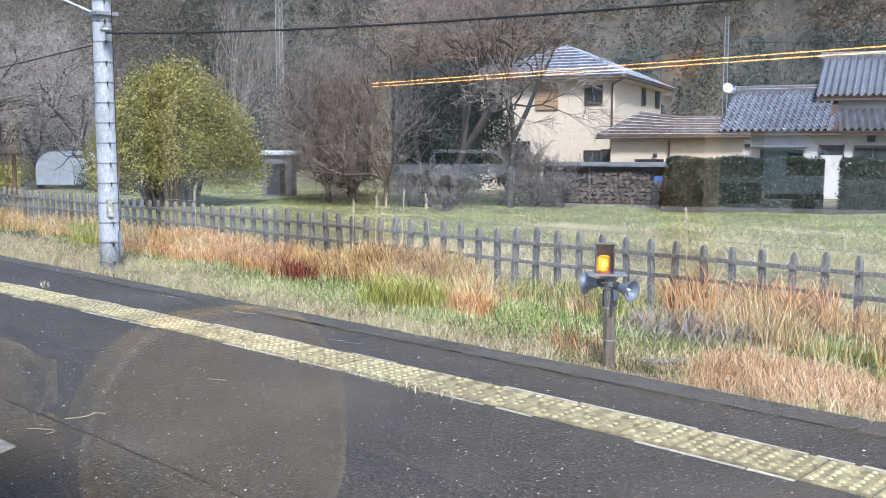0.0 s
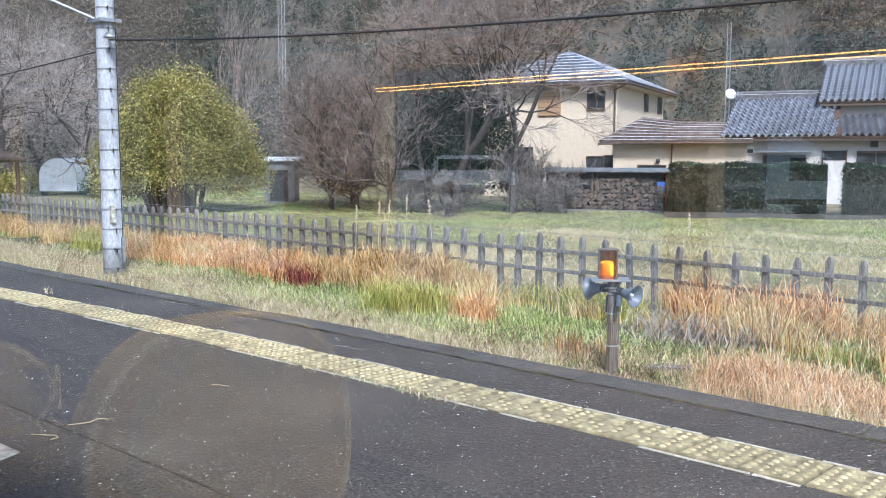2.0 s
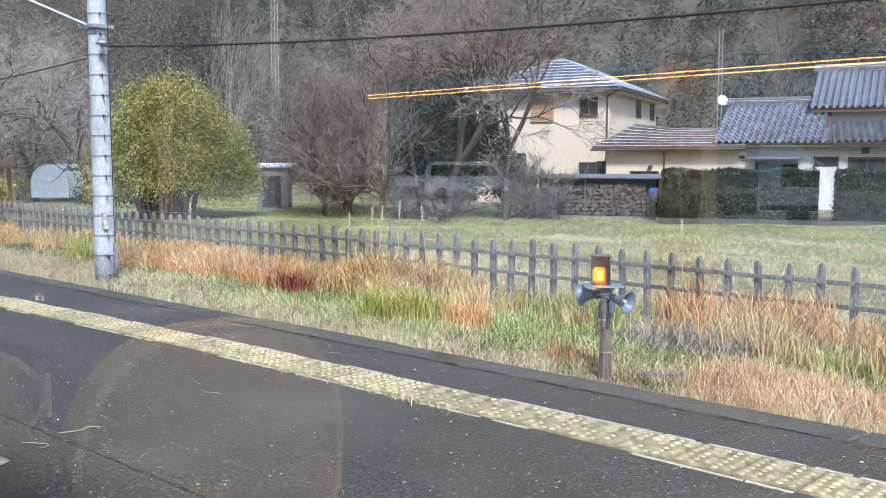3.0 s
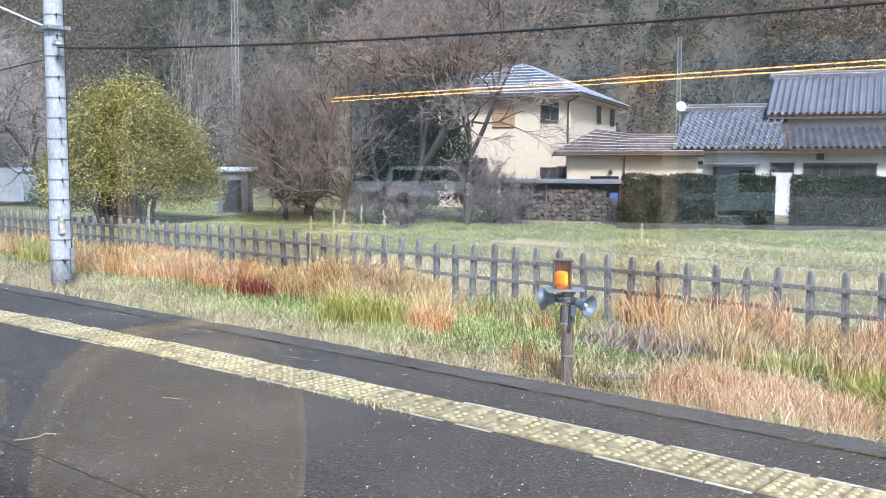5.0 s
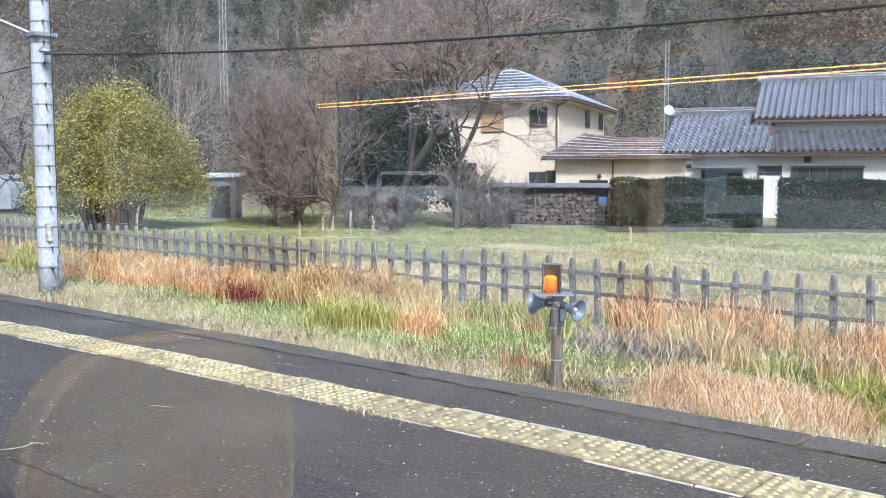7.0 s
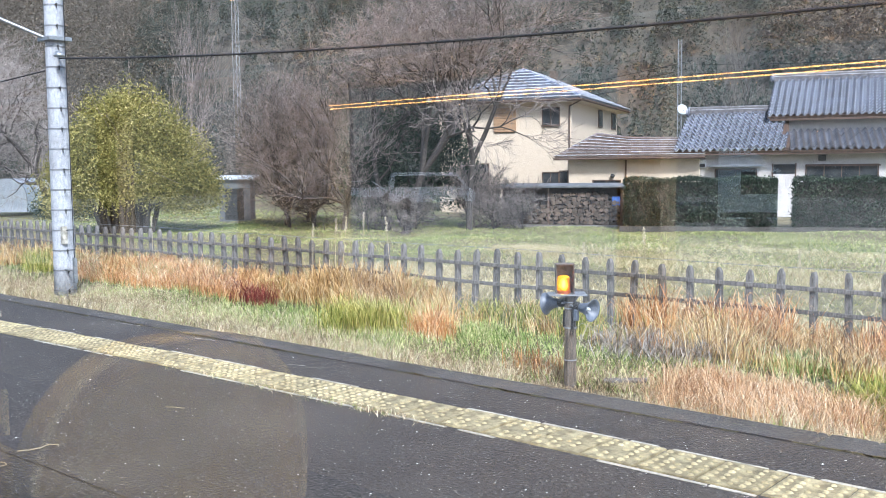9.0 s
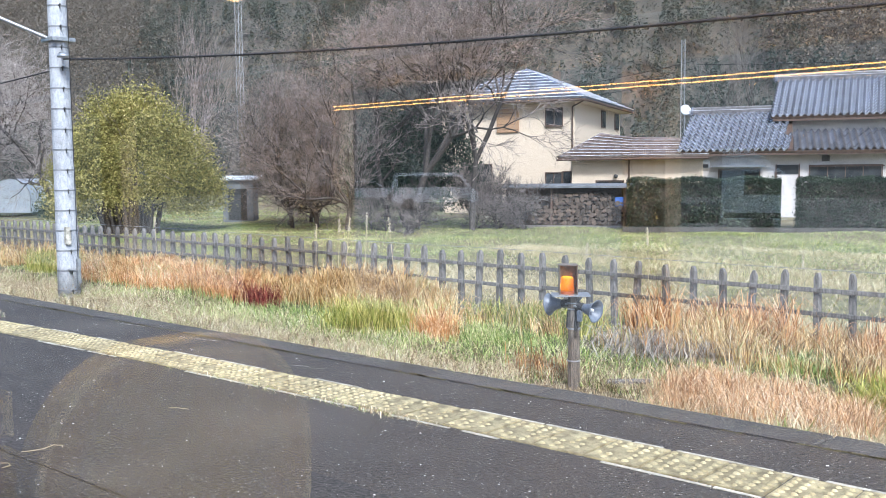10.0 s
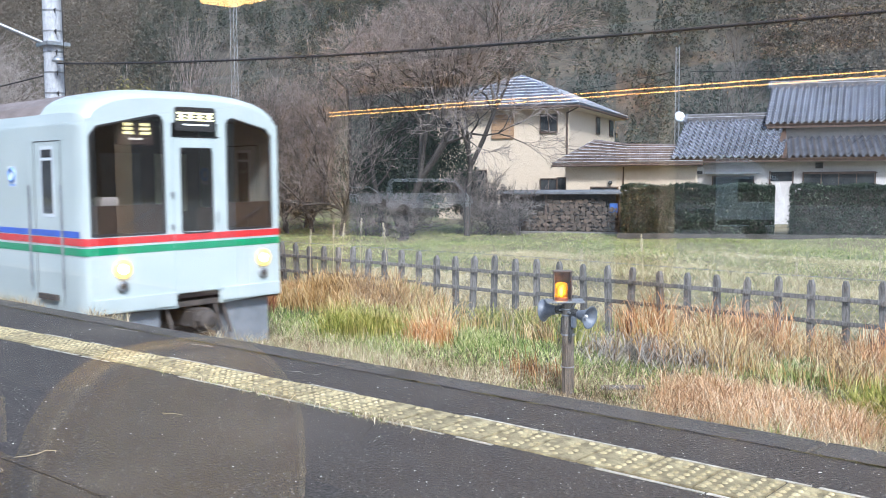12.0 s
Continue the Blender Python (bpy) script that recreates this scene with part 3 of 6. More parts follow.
def make_warning_post():
    p = thing("warning_post", "old wooden post with amber beacon and two grey horn speakers", "warning post", pose(POST[0], POST[1], -0.93, 0, 0, 0))
    bm = lathe([(0.074, -0.15), (0.072, 0.3), (0.068, 0.7), (0.070, 1.08)], 9)
    part("post", bm, POSTWOOD, p)
    for z in (0.32, 0.70, 0.93, 1.0):
        part("strap", lathe([(0.073, -0.008), (0.078, -0.008), (0.078, 0.008), (0.073, 0.008)], 14, m=Matrix.Translation((0, 0, z))), STEEL, p)
    part("cable_bundle", rod((0.06, -0.05, 0.62), (0.075, -0.04, 0.95), 0.022, n=6), CABLE, p)
    part("cable_loop", rod((-0.07, -0.03, 0.70), (-0.06, -0.03, 0.90), 0.016, n=6), CABLE, p)
    part("small_box", box(0.10, 0.155, -0.09, -0.04, 0.80, 0.93, bevel=0.008), HORN, p)
    part("shelf_plate", box(-0.22, 0.22, -0.16, 0.16, 1.085, 1.10, bevel=0.003), STEEL, p, at=pose(-0.03, -0.02, 0, 0, 0, 40))
    for k in range(2):
        part("shelf_strut", rod((0.0, 0, 0.95), (-0.12 + 0.26 * k, 0.06 - 0.1 * k, 1.085), 0.012, n=6), STEEL, p)
    # hood: open box towards the camera's carriage
    hood = thing_part("hood", p, pose(-0.08, 0.0, 1.10, 0, 0, 40))
    part("back_panel", box(-0.105, 0.105, 0.09, 0.10, 0, 0.335), HOODMAT, hood)
    for s in (-0.105, 0.097):
        part("side_panel", box(s, s + 0.008, -0.10, 0.09, 0, 0.335), HOODMAT, hood)
    part("top_panel", box(-0.11, 0.11, -0.105, 0.105, 0.335, 0.345), HOODMAT, hood)
    # beacon
    beacon = thing_part("beacon", p, pose(-0.08, -0.02, 1.10))
    part("base", lathe([(0.083, 0.0), (0.083, 0.03), (0.075, 0.035)], 20), AMBERBASE, beacon, smooth=False)
    part("dome", lathe([(0.076, 0.035), (0.076, 0.17), (0.066, 0.195), (0.04, 0.205), (0.0005, 0.208)], 20), AMBER, beacon, "translucent amber plastic dome", smooth=True)
    part("bulb", lathe([(0.001, 0.05), (0.02, 0.07), (0.022, 0.12), (0.012, 0.15), (0.001, 0.155)], 12), BULB, beacon, "glowing lamp", smooth=True)
    # rotating mirror: half a cup round the bulb
    bm = bmesh.new()
    ring = []
    for z in (0.042, 0.165):
        ring.append([bm.verts.new((0.05 * math.cos(a), 0.05 * math.sin(a), z)) for a in [math.pi * (0.05 + 1.25 * i / 12) for i in range(13)]])
    for i in range(12):
        bm.faces.new((ring[0][i], ring[0][i + 1], ring[1][i + 1], ring[1][i]))
    bmesh.ops.solidify(bm, geom=bm.faces, thickness=0.003)
    rotor = part("mirror", bm, ROTOR, beacon, "rotating curved reflector")
    # horns
    for name, at in (("horn_speaker", pose(-0.06, -0.02, 0.99, 0, -97, 6)), ("horn_speaker", pose(0.08, -0.03, 0.97, 0, 98, -4))):
        h = thing_part(name, p, at)
        part("driver", lathe([(0.045, 0.0), (0.05, 0.01), (0.05, 0.075), (0.04, 0.09)], 16), CABLE, h, "black driver case", smooth=False)
        part("bell", lathe([(0.045, 0.085), (0.055, 0.11), (0.066, 0.16), (0.086, 0.205), (0.115, 0.245), (0.130, 0.258), (0.134, 0.261), (0.128, 0.265), (0.108, 0.247), (0.078, 0.207), (0.055, 0.16), (0.03, 0.12), (0.001, 0.12)], 28), HORN, h, smooth=True)
        part("centre_plug", lathe([(0.02, 0.13), (0.02, 0.20), (0.015, 0.222), (0.001, 0.226)], 14), PLUG, h, "pale round centre plug", smooth=True)
        part("yoke", box(-0.01, 0.01, -0.06, 0.06, -0.03, 0.02, bevel=0.004), STEEL, h)
    return rotor


def thing_part(name, parent, at):
    ob = new(name)
    ob.empty_display_size = 0.05
    ob.parent = parent
    ob.matrix_basis = at
    return ob


HOODMAT = mat("hood_sheet", (0.10, 0.075, 0.06), (0.19, 0.15, 0.125), rough=0.6, scale=14, bump=0.1, stain=0.5, stain_col=(0.12, 0.07, 0.04), stain_scale=6)
AMBERBASE = mat("amber_base", (0.25, 0.06, 0.015), rough=0.4, bump=0)
BULB = mat("beacon_bulb", (1, 0.8, 0.4), rough=0.5, bump=0, emit=(1.0, 0.64, 0.14), emit_power=18)
ROTOR = mat("reflector", (0.55, 0.28, 0.06), rough=0.25, metal=0.5, bump=0)
PLUG = mat("pale_plastic", (0.6, 0.62, 0.64), rough=0.5, bump=0)


def amber_mat():
    m = bpy.data.materials.new("amber_plastic")
    m.use_nodes = True
    n, l = m.node_tree.nodes, m.node_tree.links
    b = n["Principled BSDF"]
    b.inputs["Base Color"].default_value, b.inputs["Roughness"].default_value = (0.80, 0.38, 0.015, 1), 0.15
    t = n.new("ShaderNodeBsdfTransparent")
    t.inputs[0].default_value = (1.0, 0.70, 0.09, 1)
    tl = n.new("ShaderNodeBsdfTranslucent")
    tl.inputs[0].default_value = (1.0, 0.62, 0.06, 1)
    a1, a2 = n.new("ShaderNodeMixShader"), n.new("ShaderNodeMixShader")
    a1.inputs[0].default_value, a2.inputs[0].default_value = 0.5, 0.45
    l.new(b.outputs[0], a1.inputs[1])
    l.new(tl.outputs[0], a1.inputs[2])
    l.new(a1.outputs[0], a2.inputs[1])
    l.new(t.outputs[0], a2.inputs[2])
    l.new(a2.outputs[0], n["Material Output"].inputs[0])
    return m


AMBER = amber_mat()
ROTOR_OB = make_warning_post()


# ---- houses ----
def window_part(parent, x0, x1, z0, z1, y, frame=BROWNTRIM, glass=WINDOW, bars=1, face=0.0):
    """Sliding window set in the wall: frame, panes and sill, at local y (the wall's outer face)."""
    w = thing_part("window", parent, pose(0, 0, 0))
    bm = bmesh.new()
    t = 0.05
    box(x0 - t, x1 + t, y - 0.05, y + 0.02, z1, z1 + t, bm=bm)
    box(x0 - t, x1 + t, y - 0.05, y + 0.02, z0 - t, z0, bm=bm)
    box(x0 - t, x0, y - 0.05, y + 0.02, z0, z1, bm=bm)
    box(x1, x1 + t, y - 0.05, y + 0.02, z0, z1, bm=bm)
    for i in range(bars):
        xm = x0 + (x1 - x0) * (i + 1) / (bars + 1)
        box(xm - 0.02, xm + 0.02, y - 0.035, y + 0.015, z0, z1, bm=bm)
    part("window_frame", bm, frame, w)
    for i in range(bars + 1):
        a, b = x0 + (x1 - x0) * i / (bars + 1), x0 + (x1 - x0) * (i + 1) / (bars + 1)
        part("pane", box(a + 0.005, b - 0.005, y - 0.012, y + 0.01, z0 + 0.004, z1 - 0.004), glass, w)
    part("window_sill", box(x0 - 0.08, x1 + 0.08, y - 0.09, y + 0.0, z0 - 0.085, z0 - 0.052), frame, w)
    return w


def roof_plane(parent, name, a, b, c, d, material, step=0.42, thick=0.11, kawara=False, lip=0.0, edge=None):
    """A pitched face with eave a-b and ridge d-c, covered by overlapping courses (or rows of curved tiles) on a deck."""
    a, b, c, d = Vector(a), Vector(b), Vector(c), Vector(d)
    nrm = (b - a).cross(d - a).normalized()
    bm = bmesh.new()
    lo = [bm.verts.new(p) for p in (a, b, c, d)]
    hi = [bm.verts.new(p - nrm * 0.09) for p in (a, b, c, d)]
    bm.faces.new(lo)
    bm.faces.new(list(reversed(hi)))
    for i in range(4):
        bm.faces.new((lo[i], hi[i], hi[(i + 1) % 4], lo[(i + 1) % 4]))
    deck = part("deck", bm, BROWNTRIM, parent)
    rows = max(2, int(((d + c) / 2 - (a + b) / 2).length / step))
    if not kawara:
        for i in range(rows):
            bm = bmesh.new()
            s0, s1 = i / rows, min(1, (i + 1.12) / rows)
            p0, p1 = a.lerp(d, s0), b.lerp(c, s0)
            p2, p3 = b.lerp(c, s1), a.lerp(d, s1)
            q = [p0 + nrm * (thick + 0.012), p1 + nrm * (thick + 0.012), p2 + nrm * 0.012, p3 + nrm * 0.012, p0 + nrm * 0.004, p1 + nrm * 0.004]
            v = [bm.verts.new(x) for x in q]
            bm.faces.new(v[:4])
            bm.faces.new((v[4], v[5], v[1], v[0]))
            # added pale rod stands in for the sky glint on the course edge
            if lip:
                rod(p0 + nrm * (thick + 0.012), p1 + nrm * (thick + 0.012), lip, n=5, bm=bm)
            course = part("roof_course", bm, [material, GLINTLIP], deck)
            for poly in course.data.polygons[2:]:
                poly.material_index = 1
    else:
        # one curved tile, laid in courses
        along, up = (b - a).normalized(), ((d + c) / 2 - (a + b) / 2)
        up = (up - along * up.dot(along))
        slope = up.length
        up.normalize()
        wid, high = 0.285, slope / rows
        bm = bmesh.new()
        prof = [(0.0, 0.05), (0.14, -0.015), (0.38, -0.03), (0.58, 0.06), (0.76, 0.115), (1.0, 0.065)]
        low = [bm.verts.new((u * wid, 0, h + 0.095)) for u, h in prof]
        top = [bm.verts.new((u * wid, high * 1.1, h + 0.012)) for u, h in prof]
        base = [bm.verts.new((u * wid, 0.004, h + 0.018)) for u, h in prof]
        for k in range(len(prof) - 1):
            bm.faces.new((low[k], low[k + 1], top[k + 1], top[k]))
            bm.faces.new((base[k], base[k + 1], low[k + 1], low[k]))
        me = mesh_of(bm, "roof_tile", [material, edge or GLINTLIP], smooth=False)
        # crest lips take the pale colour as painted highlights
        for poly in me.polygons:
            poly.material_index = 1 if poly.index in (3, 5, 7) else 0
        turn = Matrix((along, up, nrm)).transposed().to_4x4()
        rng = random.Random(len(name))
        for i in range(rows):
            s0 = (i + 0.5) / rows
            e0, e1 = a.lerp(d, s0), b.lerp(c, s0)
            n = int((e1 - e0).length / wid)
            at0 = a.lerp(d, i / rows)
            off = ((e0 - a).dot(along))
            for j in range(n):
                ob = new("roof_tile", me)
                ob.parent = deck
                ob.matrix_basis = Matrix.Translation(a + up * (high * i) + along * (off + j * wid) + nrm * rng.uniform(0, 0.006)) @ turn
    return deck


def ridge_cap(parent, pts, material, r=0.09):
    bm = bmesh.new()
    for p, q in zip(pts, pts[1:]):
        rod(p, q, r, n=8, bm=bm)
    part("ridge_cap", bm, material, parent)


def make_house_two_storey():
    h = thing("two_storey_house", "cream rendered two-storey house with slate-blue hipped roof", "house", pose(-25.7, 38.5, 0, 0, 0, 20))
    part("wall", box(-7.7, -0.62, 0.6, 11.6, -0.9, 5.0), WALL_CREAM, h)
    e, r = 5.08, 6.95
    A, B, C, D = (-8.3, 0, e), (0, 0, e), (0, 12.2, e), (-8.3, 12.2, e)
    R1, R2 = (-4.15, 4.1, r), (-4.15, 8.0, r)
    roof_plane(h, "front", A, B, R1, R1, ROOF_SLATE, lip=0.026)
    roof_plane(h, "right", B, C, R2, R1, ROOF_SLATE, lip=0.026)
    roof_plane(h, "back", C, D, R2, R2, ROOF_SLATE)
    roof_plane(h, "left", D, A, R1, R2, ROOF_SLATE, lip=0.026)
    up = lambda p: (p[0], p[1], p[2] + 0.05)
    ridge_cap(h, [up(A), up(R1), up(R2), up(C)], ROOF_SLATE)
    ridge_cap(h, [up(B), up(R1)], ROOF_SLATE)
    ridge_cap(h, [up(D), up(R2)], ROOF_SLATE)
    part("eaves_board", box(-8.25, -0.05, 0.05, 12.15, 4.93, 5.0), WALL_CREAM, h, "pale boarded eaves")
    part("gutter", rod((-8.3, -0.03, 5.0), (0.03, -0.03, 5.0), 0.06, n=8), BROWNTRIM, h)
    part("gutter", rod((0.03, -0.03, 5.0), (0.03, 12.2, 5.0), 0.06, n=8), BROWNTRIM, h)
    part("downpipe", rod((-0.72, 0.54, 4.75), (-0.72, 0.54, -0.6), 0.04, n=8), BROWNTRIM, h)
    part("downpipe", rod((-0.03, 0.02, 4.95), (-0.72, 0.54, 4.72), 0.035, n=8), BROWNTRIM, h)
    part("chimney", box(-3.6, -3.2, 7.2, 7.6, 6.4, 7.2, bevel=0.02), LOG, h)
    window_part(h, -2.08, -1.26, 3.83, 4.65, 0.6)
    window_part(h, -7.26, -6.5, 3.27, 4.58, 0.6)
    window_part(h, -2.08, -1.29, 0.75, 1.44, 0.6)
    window_part(h, -1.2, -0.82, 0.75, 1.50, 0.6, bars=0)
    window_part(h, -6.6, -5.0, 0.2, 1.9, 0.6)
    sh = thing_part("shutter_box", h, pose(0, 0, 0))
    part("shutter", box(-4.67, -3.49, 0.5, 0.62, 3.51, 4.72, bevel=0.02), SHUTTER, sh, "closed brown shutter box")
    for i in range(4):
        part("slat_line", box(-4.67, -3.49, 0.49, 0.5, 3.66 + i * 0.27, 3.675 + i * 0.27), BROWNTRIM, sh)
    for v0, v1 in ((6.5, 7.3), (10.0, 10.9)):
        w = thing_part("window", h, pose(-0.62, 0, 0, 0, 0, 90))
        bm = box(v0 - 0.06, v1 + 0.06, -0.06, 0.01, 3.9, 4.86)
        part("window_frame", bm, BROWNTRIM, w)
        part("pane", box(v0, v1, -0.075, -0.061, 3.96, 4.8), WINDOW, w)
    return h


def make_porch_wing():
    h = thing("house_wing", "single-storey cream wing with brown ribbed roof", "house wing", pose(-21.5, 36.5, 0, 0, 0, 20))
    part("wall", box(-3.15, 2.7, 0.5, 5.0, -0.9, 2.05), WALL_CREAM, h)
    e = 2.12
    A, B = (-3.65, 0, e), (3.0, 0, e)
    P = (-2.2, 2.1, 3.20)
    Q, S = (-0.3, 2.1, 2.85), (3.0, 2.1, 2.85)
    roof_plane(h, "front", A, (-0.2, 0, e), (-0.6, 2.1, 2.95), P, ROOF_BROWN, step=0.30, lip=0.010)
    roof_plane(h, "front", (-0.2, 0, e), B, S, (-0.6, 2.1, 2.95), ROOF_BROWN, step=0.30, lip=0.010)
    roof_plane(h, "left", (-3.65, 4.2, e), A, P, P, ROOF_BROWN, step=0.30, lip=0.010)
    roof_plane(h, "back", (3.0, 4.2, e), (-3.65, 4.2, e), P, (3.0, 2.1, 2.85), ROOF_BROWN, step=0.3)
    ridge_cap(h, [(-3.65, 0, e + 0.04), (P[0], P[1], P[2] + 0.05), (-0.6, 2.1, 3.02), (3.0, 2.1, 2.9)], ROOF_BROWN, 0.06)
    part("gutter", rod((-3.7, -0.04, 2.06), (3.0, -0.04, 2.06), 0.05, n=8), BROWNTRIM, h)
    part("downpipe", rod((-0.50, 0.44, 2.0), (-0.50, 0.44, -0.6), 0.035, n=8), BROWNTRIM, h)
    w = window_part(h, -1.98, -0.78, 0.80, 1.06, 0.5, bars=1)
    part("wall_lamp", lathe([(0.001, -0.1), (0.09, -0.06), (0.1, 0.02), (0.06, 0.08), (0.001, 0.09)], 12, m=Matrix.Translation((-1.1, 0.42, 1.29))), DARKMETAL, h, "round dark wall lamp", smooth=True)
    return h


def make_tiled_house():
    h = thing("tiled_house", "pale house with glossy blue-grey tiled roofs", "house", pose(-19.9, 37.0, 0, 0, 0, 24))
    part("wall", box(0.7, 11, 0.7, 8.0, -0.9, 2.28), WALL_PALE, h)
    part("upper_wall", box(4.6, 11, 2.2, 7.4, 2.28, 3.72), WALL_PALE, h)
    # lower roof: its left part runs up to a ridge, its right part is a skirt under the upper wall
    e = 2.30
    roof_plane(h, "lower", (0, 0, e), (4.75, 0, e), (4.75, 2.65, 4.02), (0.45, 2.65, 4.02), KAWARA, kawara=True, step=0.26)
    roof_plane(h, "lower_back", (4.75, 5.3, e), (0, 5.3, e), (0.45, 2.65, 4.02), (4.75, 2.65, 4.02), KAWARA, step=0.3)
    part("gable_wall", box(0.72, 0.8, 0.9, 4.6, 2.2, 2.6), WALL_PALE, h)
    roof_plane(h, "skirt", (4.75, 0, e), (11.5, 0, e), (11.5, 2.2, 3.16), (4.75, 2.2, 3.16), KAWARA_DULL, kawara=True, step=0.26, edge=KAWARA)
    ue, ur = 3.80, 5.58
    roof_plane(h, "upper", (3.85, 1.6, ue), (11.5, 1.6, ue), (11.5, 4.6, ur), (4.2, 4.6, ur), KAWARA, kawara=True, step=0.26)
    roof_plane(h, "upper_back", (11.5, 7.9, ue), (3.85, 7.9, ue), (4.2, 4.6, ur), (11.5, 4.6, ur), KAWARA, step=0.3)
    part("gable_end", prism([(2.1, 3.72), (7.6, 3.72), (4.6, 5.5)], -4.6, -4.5), WALL_PALE, h, at=pose(0, 0, 0, 0, 0, 90))
    for z, p, q in ((4.14, (0.4, 2.65), (4.8, 2.65)), (5.72, (4.1, 4.6), (11.5, 4.6))):
        for k in range(3):
            part("ridge_tile_course", box(p[0] + k * 0.03, q[0], p[1] - 0.13 + k * 0.025, p[1] + 0.13 - k * 0.025, z - 0.1 + k * 0.075, z - 0.03 + k * 0.075, bevel=0.015), KAWARA, h)
        part("ridge_end", lathe([(0.17, 0), (0.19, 0.06), (0.12, 0.12), (0.02, 0.14)], 14, m=Matrix.Translation((p[0] + 0.02, p[1], z)) @ Euler((0, radians(-90), 0)).to_matrix().to_4x4()), KAWARA, h)
    part("fascia", box(0.1, 11.3, 0.06, 0.12, 2.14, 2.24), BROWNTRIM, h)
    part("upper_fascia", box(3.95, 11.3, 1.66, 1.72, 3.62, 3.72), BROWNTRIM, h)
    part("soffit", box(0.15, 11.2, 0.1, 0.72, 2.2, 2.225), BROWNTRIM, h)
    part("downpipe", rod((4.72, 2.0, 3.7), (4.72, 2.0, 3.1), 0.04, n=8), BROWNTRIM, h)
    part("downpipe", rod((4.72, 2.0, 3.2), (4.66, 0.1, 2.35), 0.04, n=8), BROWNTRIM, h)
    part("corner_pipe", rod((0.78, 0.64, 2.2), (0.78, 0.64, -0.5), 0.04, n=8), DARKMETAL, h)
    v = thing_part("vent", h, pose(0, 0, 0))
    part("vent_hood", box(0.94, 1.35, 0.58, 0.7, 1.60, 1.95, bevel=0.02), PLUG, v)
    # dark plate on the solid hood stands in for its shaded mouth
    part("vent_shade", box(0.99, 1.30, 0.57, 0.58, 1.63, 1.78), DARKMETAL, v)
    part("awning", box(1.46, 3.67, 0.05, 0.72, 1.64, 1.70, bevel=0.01), SHEDGREY, h)
    window_part(h, 1.75, 3.4, 0.5, 1.5, 0.7)
    door = thing_part("door", h, pose(0, 0, 0))
    part("door_leaf", box(4.12, 4.98, 0.66, 0.72, -0.6, 1.3), WALL_PALE, door, "white flush house door")
    part("transom", box(4.12, 4.98, 0.65, 0.72, 1.32, 1.72), WINDOW, door)
    part("door_frame", box(4.06, 4.115, 0.62, 0.72, -0.6, 1.76), BROWNTRIM, door)
    part("door_frame", box(4.985, 5.04, 0.62, 0.72, -0.6, 1.76), BROWNTRIM, door)
    window_part(h, 5.45, 8.2, 0.55, 1.66, 0.7, bars=3)
    part("lattice_rail", box(5.38, 8.3, 0.55, 0.6, 1.62, 1.68), BROWNTRIM, h)
    part("meter_box", box(5.9, 6.2, 0.6, 0.7, 1.85, 2.1, bevel=0.01), DARKMETAL, h)
    part("air_unit", box(5.2, 5.75, 0.3, 0.6, -0.5, -0.05, bevel=0.02), WHITESHEET, h)
    # stacked ridge courses with a pale cap line
    for x0, x1, y, z in ((0.5, 4.7, 2.65, 4.05), (4.15, 11.5, 4.6, 5.60)):
        part("ridge_stack", box(x0, x1, y - 0.13, y + 0.13, z - 0.05, z + 0.26, bevel=0.02), KAWARA_DULL, h, "stacked dark ridge tiles")
        part("ridge_line", box(x0 - 0.02, x1 + 0.02, y - 0.15, y + 0.15, z + 0.175, z + 0.19), GLINTLIP, h)
        part("ridge_cap", rod((x0 - 0.06, y, z + 0.27), (x1 + 0.06, y, z + 0.27), 0.06, n=8), KAWARA_DULL, h)
        part("ridge_end", lathe([(0.17, -0.05), (0.19, 0.0), (0.15, 0.05), (0.001, 0.06)], 14, m=Matrix.Translation((x0 - 0.03, y, z + 0.16)) @ Euler((0, radians(-90), 0)).to_matrix().to_4x4()), KAWARA, h)
    # satellite dish on the ridge end
    d = thing_part("satellite_dish", h, pose(0.15, 2.5, 4.25))
    part("dish", lathe([(0.001, 0.0), (0.12, 0.02), (0.24, 0.08), (0.25, 0.085), (0.12, 0.035), (0.001, 0.02)], 20, m=Euler((radians(75), 0, radians(25))).to_matrix().to_4x4()), WHITESHEET, d, smooth=True)
    part("feed_arm", rod((0, -0.02, -0.1), (0.12, -0.35, -0.02), 0.015, n=6), DARKMETAL, d)
    part("dish_mast", rod((0, 0.05, -0.6), (0, 0.05, 0.05), 0.02, n=6), STEEL, d)
    return h


make_house_two_storey()
make_porch_wing()
make_tiled_house()


